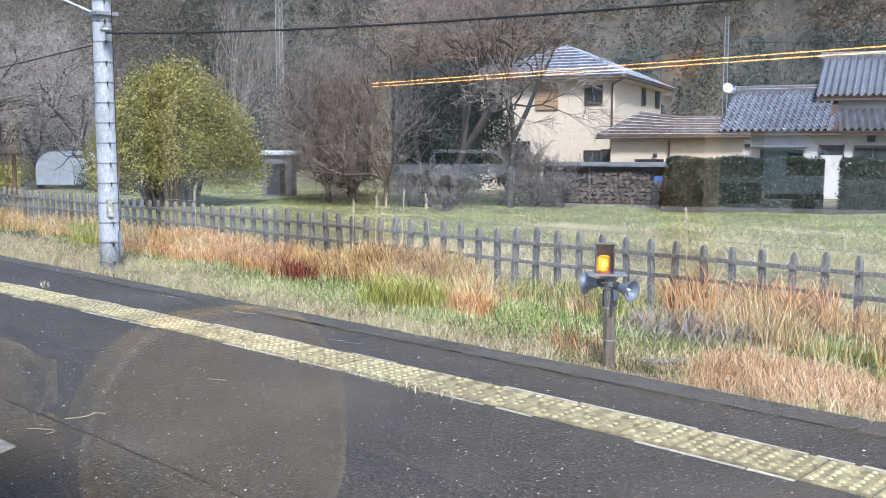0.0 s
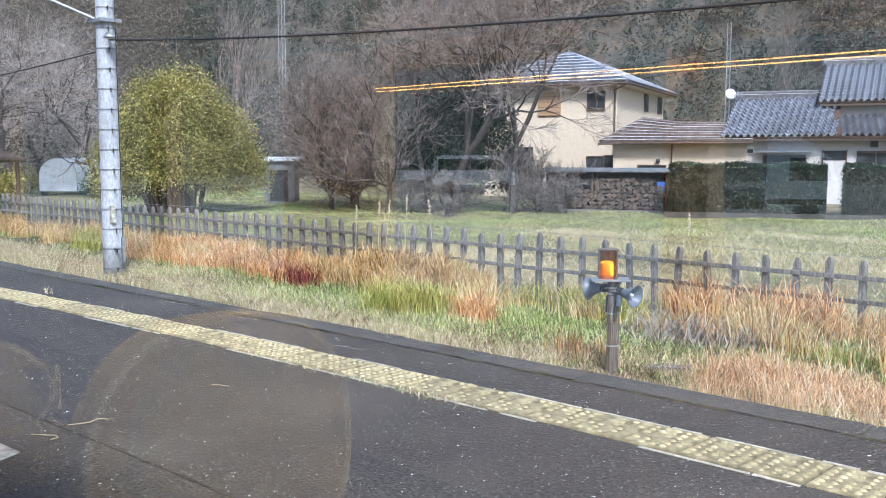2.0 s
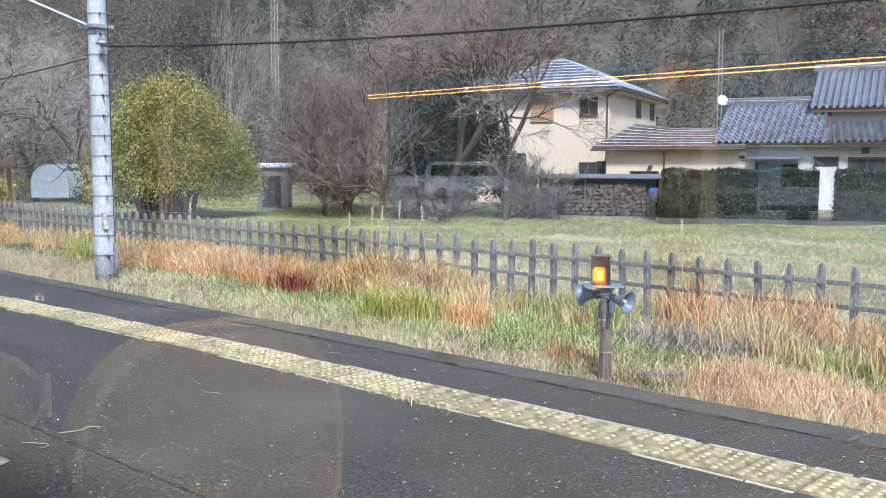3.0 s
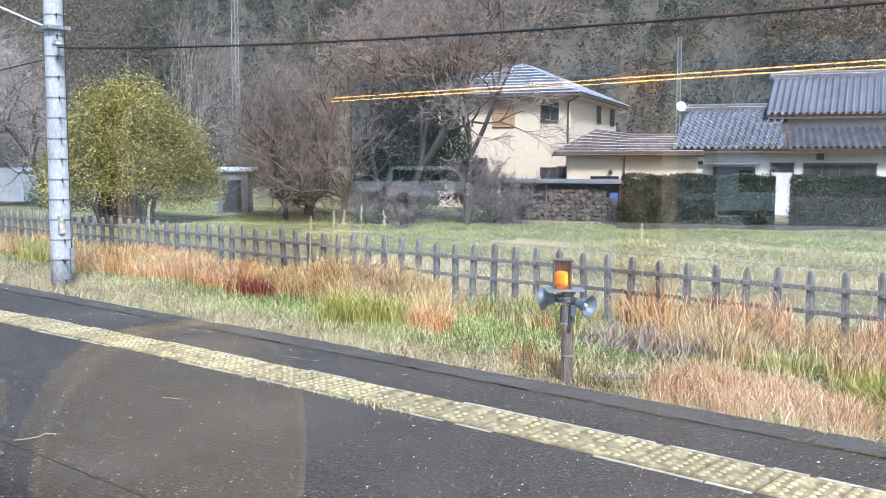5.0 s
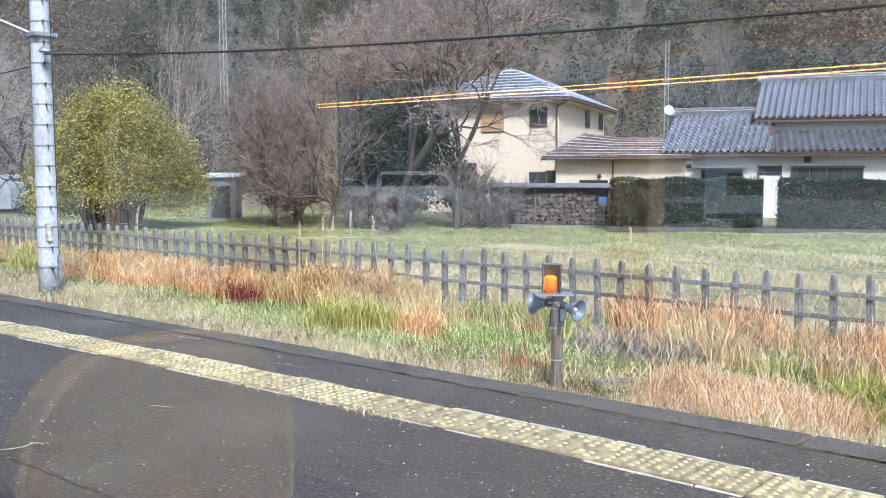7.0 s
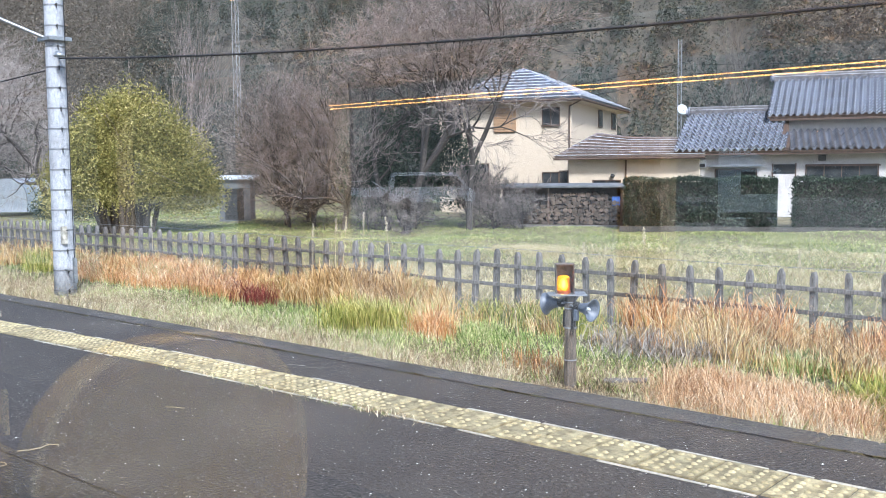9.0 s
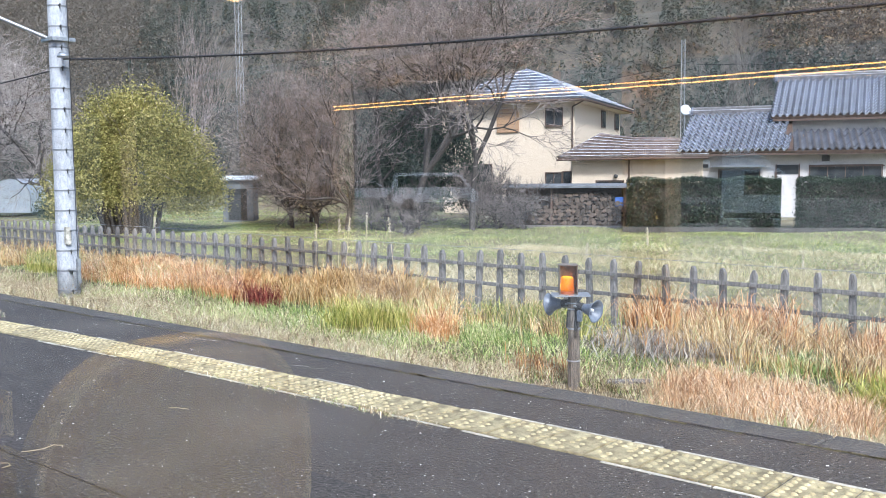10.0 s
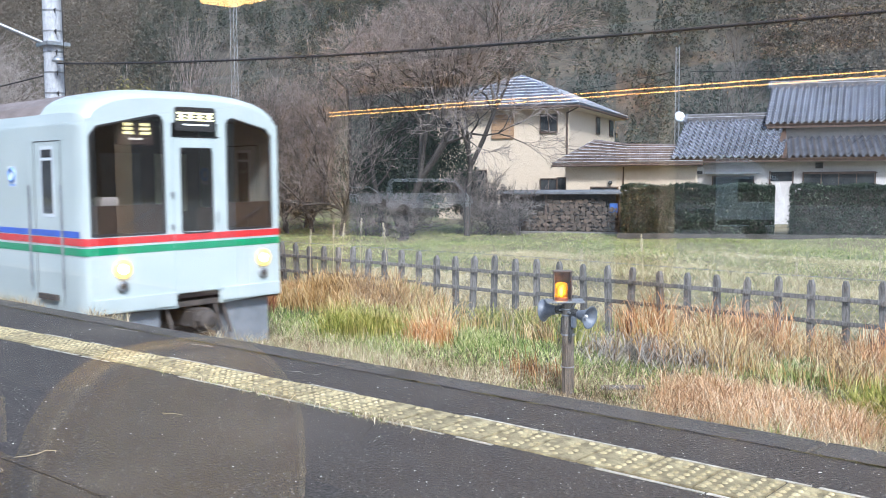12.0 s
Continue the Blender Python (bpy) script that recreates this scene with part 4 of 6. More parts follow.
def make_hedge(at, length, height, depth, n, seed, label):
    rng = np.random.default_rng(seed)
    h = thing("hedge", label, "hedge", at)
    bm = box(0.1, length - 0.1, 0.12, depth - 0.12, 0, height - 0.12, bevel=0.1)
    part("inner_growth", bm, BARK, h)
    # leaves on the outer faces, pushed in and out
    u = rng.uniform(0, length, n)
    w = rng.uniform(0, depth, n)
    z = rng.uniform(0.05, height, n)
    f = rng.integers(0, 10, n)
    bumpy = 0.07 * np.sin(u * 5.1 + 1) * np.sin(z * 4.3 + u)
    y = np.where(f < 6, rng.normal(0.05, 0.06, n) + bumpy, w)
    z = np.where((f >= 6) & (f < 9), height + rng.normal(-0.03, 0.05, n) + 0.05 * np.sin(u * 3.3), z)
    u2 = np.where(f == 9, np.where(rng.random(n) < 0.5, rng.normal(0.03, 0.05, n), length - np.abs(rng.normal(0.03, 0.05, n))), u)
    v, fa, s = scatter_leaves(np.stack([u2, y, z], 1), 0.042, rng)
    ob = new("leaves", raw_mesh("leaves", v, fa, s, LEAF_HEDGE))
    ob.parent = h
    return h


make_hedge(pose(-18.3, 30.25, -0.72, 0, 0, 26), 5.4, 1.93, 0.9, 22000, 1, "clipped dark green evergreen hedge before the houses")
make_hedge(pose(-12.95, 32.85, -0.74, 0, 0, 26), 6.5, 1.92, 0.9, 22000, 2, "thinner clipped evergreen hedge beside the gap")
p_low = thing("hedge_wall", "low dark concrete wall under the hedge", "wall", pose(-18.3, 30.15, -0.8, 0, 0, 26))
part("coping", box(-0.1, 12.5, -0.1, 0.02, 0.0, 0.28, bevel=0.02), KERB, p_low)


def make_log_shed():
    s = thing("log_shed", "low lean-to roof over firewood beside the houses", "shed", pose(-22.9, 30.2, 0, 0, 0, 24))
    part("roof_sheet", box(-1.3, 4.1, -0.25, 1.4, 0.90, 0.97), SHEDGREY, s, at=pose(0, 0, 0.0, 3, 0, 0))
    for x in (-1.1, 1.0, 3.92):
        part("shed_post", rod((x, 0.0, -0.75), (x, 0.0, 0.9), 0.06, n=8), BROWNTRIM, s)
    part("back_wall", box(-1.2, 4.0, 1.2, 1.26, -0.7, 0.9), BROWNTRIM, s)
    part("side_wall", box(3.9, 3.97, 0.05, 1.2, -0.7, 0.9), BROWNTRIM, s)
    part("ground_beam", box(-0.2, 3.9, -0.25, -0.05, -0.72, -0.60, bevel=0.02), PALEBARK, s)
    part("blue_sheet", box(3.55, 3.86, -0.04, -0.02, 0.16, 0.52, bevel=0.005), mat("blue_sheet", (0.03, 0.10, 0.35), rough=0.5, bump=0.1), s, "faded blue plastic sheet")
    rng = random.Random(9)
    kinds = []
    for k in range(6):
        r = rng.uniform(0.05, 0.12)
        n = rng.choice((5, 6, 7, 8))
        bm = bmesh.new()
        pr = [(r * rng.uniform(0.75, 1.15) * math.cos(2 * math.pi * i / n), r * rng.uniform(0.75, 1.15) * math.sin(2 * math.pi * i / n)) for i in range(n)]
        prism(pr, 0, 0.9, bm)
        me = mesh_of(bm, "log", [LOG, LOGEND])
        for p in me.polygons:
            if abs(p.normal.y) > 0.9:
                p.material_index = 1
        kinds.append((r, me))
    z, row = -0.50, 0
    while z < 0.62:
        x = 0.1 + rng.uniform(0, 0.1)
        top = 3.8 if z < 0.35 else 3.3
        while x < top:
            r, me = rng.choice(kinds)
            if x > 1.0 or z < 0.2 + rng.uniform(-0.3, 0.3):
                ob = new("firewood_log", me)
                ob.matrix_basis = pose(-22.9, 30.2, 0, 0, 0, 24) @ pose(x + r, rng.uniform(-0.12, 0.06), z + rng.uniform(-0.02, 0.03), 0, rng.uniform(0, 360), rng.uniform(-4, 4))
                tagged(ob, "split firewood log stacked under the lean-to", "firewood", "stacked firewood")
            x += r * 1.75
        z += 0.155
        row += 1


make_log_shed()


# ---- far-left small buildings ----
def make_greenhouse():
    g = thing("plastic_greenhouse", "small white plastic-sheeted hoop greenhouse", "greenhouse", pose(-55.0, 23.2, -0.55, 0, 0, 40))
    prof = [(1.15 * math.cos(a), 0.9 + 1.05 * math.sin(a)) if math.sin(a) > 0 else (1.15 * (1 if math.cos(a) > 0 else -1), 0) for a in [math.pi * i / 12 for i in range(13)]]
    prof[0], prof[-1] = (1.15, 0.9), (-1.15, 0.9)
    outline = [(1.15, 0)] + prof + [(-1.15, 0)]
    part("cover", prism(outline, 0, 4.0), WHITESHEET, g)
    for k in range(5):
        bm = bmesh.new()
        for (x0, z0), (x1, z1) in zip(outline, outline[1:]):
            rod((x0 * 1.01, k, z0 * 1.01), (x1 * 1.01, k, z1 * 1.01), 0.02, n=5, bm=bm)
        part("hoop", bm, STEEL, g)


def make_far_shed():
    s = thing("garden_shed", "small grey sheet shed with pale corrugated roof", "shed", pose(-37.9, 25.9, -0.75, 0, 0, 44.6))
    part("body", box(0.05, 1.5, 0.1, 1.6, 0, 2.0), SHEDGREY, s)
    bm = bmesh.new()
    for i in range(16):
        rod((-0.1 + i * 0.118, -0.1, 2.06), (-0.1 + i * 0.118, 1.7, 2.2), 0.05, n=6, bm=bm)
    part("corrugated_roof", bm, WHITESHEET, s)
    # flat dark panel paints the shade of an opening on the closed wall
    part("opening_shade", box(0.3, 1.2, 0.09, 0.1, 0.1, 1.6), DARKMETAL, s)


def make_kiosk():
    k = thing("open_shelter", "small brown timber shelter with tiled hip roof", "shelter", pose(-44.9, 15.0, -0.75, 0, 0, 38))
    roof = [((-1.7, -1.7, 2.1), (1.7, -1.7, 2.1)), ((1.7, -1.7, 2.1), (1.7, 1.7, 2.1)), ((1.7, 1.7, 2.1), (-1.7, 1.7, 2.1)), ((-1.7, 1.7, 2.1), (-1.7, -1.7, 2.1))]
    for a, b in roof:
        roof_plane(k, "side", a, b, (0, 0, 3.0), (0, 0, 3.0), ROOF_BROWN, step=0.2)
    for x in (-1.4, 1.4):
        for y in (-1.4, 1.4):
            part("shelter_post", box(x - 0.07, x + 0.07, y - 0.07, y + 0.07, 0, 2.1), BROWNTRIM, k)
    part("bench", box(-1.1, 1.1, 0.9, 1.3, 0.4, 0.46, bevel=0.01), POSTWOOD, k)


make_greenhouse()
make_far_shed()
make_kiosk()


MASTPAINT = mat("pale_mast_paint", (0.28, 0.295, 0.31), (0.40, 0.415, 0.43), rough=0.6, scale=4, bump=0.1)


def make_mast(name, x, y, z0, z1, w, label, paint=MASTPAINT):
    m = thing(name, label, "mast", pose(x, y, z0))
    h = z1 - z0
    for sx, sy in ((-w, -w), (w, -w), (0, w)):
        part("mast_leg", rod((sx, sy, 0), (sx * 0.8, sy * 0.8, h), 0.026 if w > 0.2 else 0.022, n=5), paint, m)
    bm = bmesh.new()
    k = int(h / (w * 3.0))
    c = [(-w, -w), (w, -w), (0, w)]
    for i in range(k):
        a, b = h * i / k, h * (i + 1) / k
        s0, s1 = 1 - 0.2 * i / k, 1 - 0.2 * (i + 1) / k
        for j in range(3):
            p, q = c[j], c[(j + 1) % 3]
            rod((p[0] * s0, p[1] * s0, a), (q[0] * s1, q[1] * s1, b), 0.016 if w > 0.2 else 0.012, n=4, bm=bm, caps=False)
    part("bracing", bm, paint, m)


make_mast("radio_mast", -75.2, 54.0, 0.0, 26.0, 0.32, "slender grey lattice radio mast beyond the trees")
make_mast("aerial_mast", -23.9, 45.1, -0.4, 8.3, 0.12, "thin lattice aerial mast behind the house", STEEL)
wire("mast_guy", [(-23.9, 45.1, 8.2), (-22.2, 46.2, 3.5)], 0.015, "thin guy wire of the aerial mast")


# ---- trees ----
def branch_tree(rng, base, height, radius, levels, spread, kids, twig_len, upward=0.25, first=0.25, wander=0.22):
    """Grow a bare tree: segments (p, q, r1, r2, level)."""
    segs = []

    def grow(p, d, length, r, lv):
        n = 4 if lv < 2 else 3
        q = p
        pts = [(p, r)]
        for i in range(n):
            d = (d + Vector(rng.normal(0, wander * (0.4 if lv == 0 else 1.0), 3)) + Vector((0, 0, upward * (0.6 if lv else 0.2)))).normalized()
            q2 = q + d * length / n
            r2 = max(0.006, r * (1 - 0.62 * (i + 1) / n))
            segs.append((q, q2, max(0.006, r * (1 - 0.62 * i / n)), r2, lv))
            q = q2
            pts.append((q, r2))
        if lv >= levels:
            return
        k = kids[min(lv, len(kids) - 1)]
        for j in range(k):
            t = rng.uniform(first if lv == 0 else 0.2, 1.0) * n
            i = min(n - 1, int(t))
            a = pts[i][0].lerp(pts[i + 1][0], t - i)
            ang = rng.uniform(0, 2 * math.pi)
            tilt = spread * rng.uniform(0.6, 1.25)
            perp = d.orthogonal().normalized()
            perp.rotate(Matrix.Rotation(ang, 3, d))
            nd = (d * math.cos(tilt) + perp * math.sin(tilt)).normalized()
            grow(a, nd, length * rng.uniform(0.45, 0.72), max(0.007, pts[i][1] * 0.5), lv + 1)

    grow(Vector(base), Vector((0, 0, 1)), height, radius, 0)
    return segs


def tubes(segs, sides):
    """All segments as tapered tubes, as arrays."""
    k = len(segs)
    p = np.array([s[0] for s in segs])
    q = np.array([s[1] for s in segs])
    r1, r2 = np.array([s[2] for s in segs]), np.array([s[3] for s in segs])
    d = q - p
    d /= np.linalg.norm(d, axis=1)[:, None] + 1e-9
    ref = np.where(np.abs(d[:, 2:3]) < 0.9, [[0, 0, 1.0]], [[1.0, 0, 0]])
    a = np.cross(d, ref)
    a /= np.linalg.norm(a, axis=1)[:, None]
    b = np.cross(d, a)
    ring = []
    for i in range(sides):
        t = 2 * math.pi * i / sides
        o = a * math.cos(t) + b * math.sin(t)
        ring.append((p + o * r1[:, None], q + o * r2[:, None]))
    v = np.stack([x for pair in ring for x in pair], 1)
    base = np.arange(k)[:, None] * (2 * sides)
    f = np.concatenate([base + [2 * i, 2 * ((i + 1) % sides), 2 * ((i + 1) % sides) + 1, 2 * i + 1] for i in range(sides)], 1)
    return v, f.ravel(), np.full(k * sides, 4)


def bare_tree(name, x, y, height, radius, seed, label, levels=4, spread=0.75, kids=(7, 5, 4, 4), upward=0.2, first=0.25, twig=None, bark=None, lean=(0, 0), wander=0.22):
    rng = np.random.default_rng(seed)
    z = float(ground_z(x, y))
    segs = branch_tree(rng, (0, 0, -0.1), height, radius, levels, spread, kids, 0.5, upward, first, wander)
    t = thing(name, label, "tree", pose(x, y, z, lean[0], lean[1], 0))
    groups = (("trunk", [s for s in segs if s[4] == 0], 9, bark or BARK), ("branching", [s for s in segs if s[4] in (1, 2)], 5, bark or BARK), ("crown", [s for s in segs if s[4] > 2], 3, twig or TWIG))
    for pn, sg, sides, m in groups:
        if sg:
            ob = new(pn, raw_mesh(pn, *tubes(sg, sides), m))
            ob.parent = t
    return t


def round_tree(name, x, y, first_len, radius, seed, label, lean, levels=7, ratio=0.81):
    """A bare tree that forks again and again from a short trunk into a broad round crown of fine twigs."""
    rng = np.random.default_rng(seed)
    segs = []

    def fork(p, d, length, r, lv):
        for i in range(2):
            d = (d + Vector(rng.normal(0, 0.13 if lv < 2 else 0.2, 3)) + Vector((0, 0, 0.13 if lv < 4 else 0.03))).normalized()
            q = p + d * length / 2
            segs.append((p, q, max(0.0075, r * (1 - 0.15 * i)), max(0.0075, r * (0.85 - 0.15 * i)), lv))
            p = q
            if lv >= 2 and i == 0 and rng.random() < 0.6:
                side = Vector(rng.normal(0, 1, 3)).normalized()
                e = (d + side * 0.9).normalized()
                segs.append((p, p + e * 0.45, 0.009, 0.0075, 7))
                segs.append((p + e * 0.25, p + e * 0.25 + (e + Vector(rng.normal(0, 0.6, 3))).normalized() * 0.35, 0.0075, 0.0075, 7))
        if lv >= levels:
            return
        turn = rng.uniform(0, 2 * math.pi)
        k = 4 if lv == 0 else 3
        for j in range(k):
            perp = d.orthogonal().normalized()
            perp.rotate(Matrix.Rotation(turn + j * 2 * math.pi / k + rng.normal(0, 0.3), 3, d))
            tilt = rng.uniform(0.25, 0.72) if lv else rng.uniform(0.35, 0.62)
            fork(p, d * math.cos(tilt) + perp * math.sin(tilt), length * ratio * rng.uniform(0.75, 1.12), r * (0.60 if lv else 0.62), lv + 1)

    fork(Vector((0, 0, -0.1)), Vector(lean).normalized(), first_len, radius, 0)
    t = thing(name, label, "tree", pose(x, y, float(ground_z(x, y))))
    for pn, lo, hi, sides, m in (("trunk", 0, 0, 9, BARK), ("branching", 1, 4, 5, BARK), ("crown", 5, 9, 3, TWIG)):
        ob = new(pn, raw_mesh(pn, *tubes([g for g in segs if lo <= g[4] <= hi], sides), m))
        ob.parent = t
    return t



BARE = "leafless grey-brown tree with fine twigs in the field"
round_tree("bare_tree", -25.1, 25.6, 2.5, 0.18, 21, "broad leafless tree with a round crown of pale twigs", (0.03, 0, 1), levels=7)
bare_tree("bare_tree", -26.8, 26.4, 5.6, 0.12, 22, BARE, levels=4, spread=0.8, kids=(11, 7, 5, 3), first=0.35, upward=0.24, wander=0.28)
round_tree("bare_tree", -23.6, 27.6, 2.8, 0.13, 123, "leaning leafless tree in front of the cream house", (0.14, 0.08, 1), levels=6)
bare_tree("bare_tree", -28.2, 25.2, 6.0, 0.12, 24, BARE, levels=4, spread=0.85, kids=(11, 7, 5, 4), first=0.14, upward=0.18, wander=0.28)
for i, (x, y, h) in enumerate(((-30.9, 26.0, 4.4), (-32.4, 27.2, 4.2), (-31.9, 25.4, 4.0), (-34.2, 28.3, 4.0), (-33.4, 26.4, 4.4))):
    bare_tree("thicket_shrub", x, y, h, 0.09, 40 + i, "dense brown leafless thicket shrub", levels=3, spread=0.8, kids=(22, 11, 8), first=0.03, upward=0.22, wander=0.38)
for i, (x, y, h) in enumerate(((-52.0, 19.5, 6.2), (-56.5, 23.0, 7.0), (-50.0, 23.5, 6.0), (-61, 22, 7.5))):
    bare_tree("bare_tree", x, y, h, 0.2, 60 + i, "spreading leafless cherry-like tree far off", levels=4, spread=1.05, kids=(9, 7, 6, 4), first=0.25, upward=0.05, wander=0.3, twig=PALETWIG)
for i, (x, y, h) in enumerate(((-58.5, 38.0, 9.0),)):
    bare_tree("slender_tree", x, y, h, 0.16, 70 + i, "tall slender pale-barked leafless tree", levels=3, spread=0.55, kids=(14, 7, 5), first=0.3, upward=0.5, bark=TWIG)
bare_tree("garden_shrub", -21.6, 46.0, 5.6, 0.08, 81, "leafless shrub behind the roofs", levels=3, spread=0.6, kids=(10, 7, 5), upward=0.4, twig=PALEBARK)
for i, (x, y, h) in enumerate(((-24.6, 29.0, 1.8), (-23.7, 29.4, 1.9), (-22.8, 29.6, 1.5), (-25.8, 26.9, 1.5), (-24.9, 25.4, 1.2), (-22.2, 29.2, 1.3), (-23.2, 28.6, 1.6), (-24.2, 28.2, 1.7), (-26.9, 26.2, 1.4), (-27.6, 26.0, 1.3))):
    bare_tree("brushwood_shrub", x, y, h, 0.04, 90 + i, "low tangled leafless brush before the firewood", levels=3, spread=1.0, kids=(14, 8, 6), first=0.02, upward=0.2, wander=0.35)


def leafy_tree(name, x, y, blobs, leaf_n, leaf, material, seed, label, trunk_h=1.4, trunk_r=0.3, shell=0.55, stems=0, sprigs=0):
    """Trunk, limbs and a crown of single leaves gathered in uneven clumps inside the given rounded volumes (x, y, z, rx, ry, rz)."""
    rng = np.random.default_rng(seed)
    t = thing(name, label, "tree", pose(x, y, float(ground_z(x, y))))
    segs = []
    for b in blobs:
        tip = Vector(b[:3])
        mid = Vector((b[0] * 0.35, b[1] * 0.35, trunk_h))
        segs.append((Vector((0, 0, -0.1)), mid, trunk_r, trunk_r * 0.6, 0))
        segs.append((mid, tip, trunk_r * 0.55, 0.04, 1))
    for i in range(stems):
        # crowded basal stems that spread into the crown
        a, q = rng.uniform(0, 2 * math.pi), math.sqrt(rng.uniform(0, 1))
        foot = Vector((1.15 * q * math.cos(a), 1.15 * q * math.sin(a), -0.1))
        knee = foot + Vector((0.35 * foot.x + rng.normal(0, 0.1), 0.35 * foot.y + rng.normal(0, 0.1), rng.uniform(1.1, 1.7)))
        segs.append((foot, knee, rng.uniform(0.06, 0.12), 0.05, 0))
    ob = new("trunk", raw_mesh("trunk", *tubes(segs, 8), BARK))
    ob.parent = t
    if sprigs:
        thin = []
        for i in range(sprigs):
            b = blobs[int(rng.integers(0, len(blobs)))]
            d = Vector((rng.normal(0, 0.8), rng.normal(0, 0.8), abs(rng.normal(0.9, 0.5)))).normalized()
            p = Vector(b[:3]) + Vector((d.x * b[3], d.y * b[4], d.z * b[5])) * 0.55
            q = p + d * rng.uniform(0.8, 1.6)
            q2 = q + (d + Vector(rng.normal(0, 0.25, 3)) + Vector((0, 0, 0.3))).normalized() * rng.uniform(0.4, 0.9)
            thin += [(p, q, 0.014, 0.010, 0), (q, q2, 0.010, 0.006, 1)]
        ob = new("sprigs", raw_mesh("sprigs", *tubes(thin, 3), TWIG))
        ob.parent = t
    pts = []
    vol = np.array([b[3] * b[4] * b[5] for b in blobs]) ** 0.75
    for b, share in zip(blobs, vol / vol.sum()):
        k = int(leaf_n * share)
        c = max(12, k // 55)
        d = rng.normal(size=(c, 3))
        d /= np.linalg.norm(d, axis=1)[:, None]
        rad = rng.uniform(shell, 1.08, c)[:, None]
        cl = d * rad * np.array(b[3:6]) + np.array(b[:3])
        pick = rng.integers(0, c, k)
        pts.append(cl[pick] + rng.normal(0, 0.17, (k, 3)) * np.array([1, 1, 1.6]))
    pts = np.concatenate(pts)
    pts = pts[pts[:, 2] > trunk_h * rng.uniform(0.3, 1.1, len(pts))]
    v, f, s = scatter_leaves(pts, leaf, rng)
    ob = new("crown", raw_mesh("crown", v, f, s, material))
    ob.parent = t
    return t


leafy_tree("willow_bush", -36.2, 20.3, [(0, 0, 3.0, 2.4, 2.2, 2.6), (-1.5, -1.0, 2.4, 1.6, 1.6, 2.0), (1.6, 1.4, 2.6, 1.5, 1.5, 2.0), (0.3, 0.2, 4.5, 1.5, 1.4, 1.6), (-0.9, -0.6, 4.0, 1.4, 1.4, 1.7), (2.0, 2.0, 1.7, 1.2, 1.2, 1.3), (-2.4, -1.6, 1.8, 1.2, 1.2, 1.5), (1.2, 1.0, 3.9, 1.1, 1.1, 1.3)], 100000, 0.056, LEAF_OLIVE, 5,
           "large round tree with yellowing olive-green leaves", trunk_h=1.1, trunk_r=0.13, stems=70, sprigs=70)
leafy_tree("evergreen_tree", -27.6, 28.3, [(0, 0, 2.7, 1.9, 1.9, 2.3), (1.6, 1.1, 2.2, 1.2, 1.2, 1.9), (-1.5, -0.9, 2.0, 1.4, 1.4, 1.8)], 26000, 0.07, LEAF_DARK, 6, "dark evergreen tree behind the leafless trees")
for i, (x, y) in enumerate(((-51.5, 18.0), (-45.6, 21.6), (-60.0, 23.2), (-58.5, 28.5))):
    leafy_tree("garden_bush", x, y, [(0, 0, 0.8, 1.1, 1.1, 0.8), (0.9, 0.5, 0.6, 0.8, 0.8, 0.7)], 2500, 0.09, LEAF_DARK if i % 2 else LEAF_OLIVE, 30 + i, "low rounded garden bush", trunk_h=0.3, trunk_r=0.06)



# ---- wooded hill ----
def make_hill():
    rng = np.random.default_rng(77)
    for name, mat_, n, leafs, label in (("hill_forest", HILL_LEAF, 2200, 240, "brown and grey winter forest on the hillside"), ("hill_conifer_belt", HILL_EVERGREEN, 1300, 260, "dark evergreen trees on the hillside")):
        x = rng.uniform(-165, 25, n * 6)
        y = rng.uniform(-20, 170, n * 6)
        up = y - np.clip(62 + 0.40 * np.minimum(x + 40, 0), -20, None)
        ok = (up > -3) & (up < 52)
        x, y, up = x[ok], y[ok], up[ok]
        patch = np.sin(x * 0.045 + 0.6) + np.sin(y * 0.09 + x * 0.02) + 0.6 * np.sin(x * 0.11 + y * 0.05)
        keep = (patch > -0.25) if "conifer" not in name else ((patch < 0.2) | (up < 8))
        x, y = x[keep][:n], y[keep][:n]
        z = ground_z(x, y)
        k = len(x)
        hgt = rng.uniform(4.0, 7.5, k) if "forest" in name else rng.uniform(4.0, 7.0, k)
        wid = hgt * (rng.uniform(0.34, 0.52, k) if "forest" in name else rng.uniform(0.26, 0.40, k))
        t = rng.uniform(0, 1, (k, leafs))
        a = rng.uniform(0, 2 * math.pi, (k, leafs))
        prof = np.sqrt(np.clip(1 - (2 * t - 0.9) ** 2, 0.03, 1)) if "forest" in name else np.clip(1.05 - t, 0.03, 1)
        rad = wid[:, None] * prof * np.sqrt(rng.uniform(0.15, 1.1, (k, leafs)))
        pts = np.stack([x[:, None] + rad * np.cos(a), y[:, None] + rad * np.sin(a), z[:, None] + hgt[:, None] * (0.12 + 0.88 * t)], 2).reshape(-1, 3)
        v, f, s = scatter_leaves(pts, 0.15, rng)
        tagged(new(name, raw_mesh(name, v, f, s, mat_)), label, "forest", kind="stuff")


make_hill()


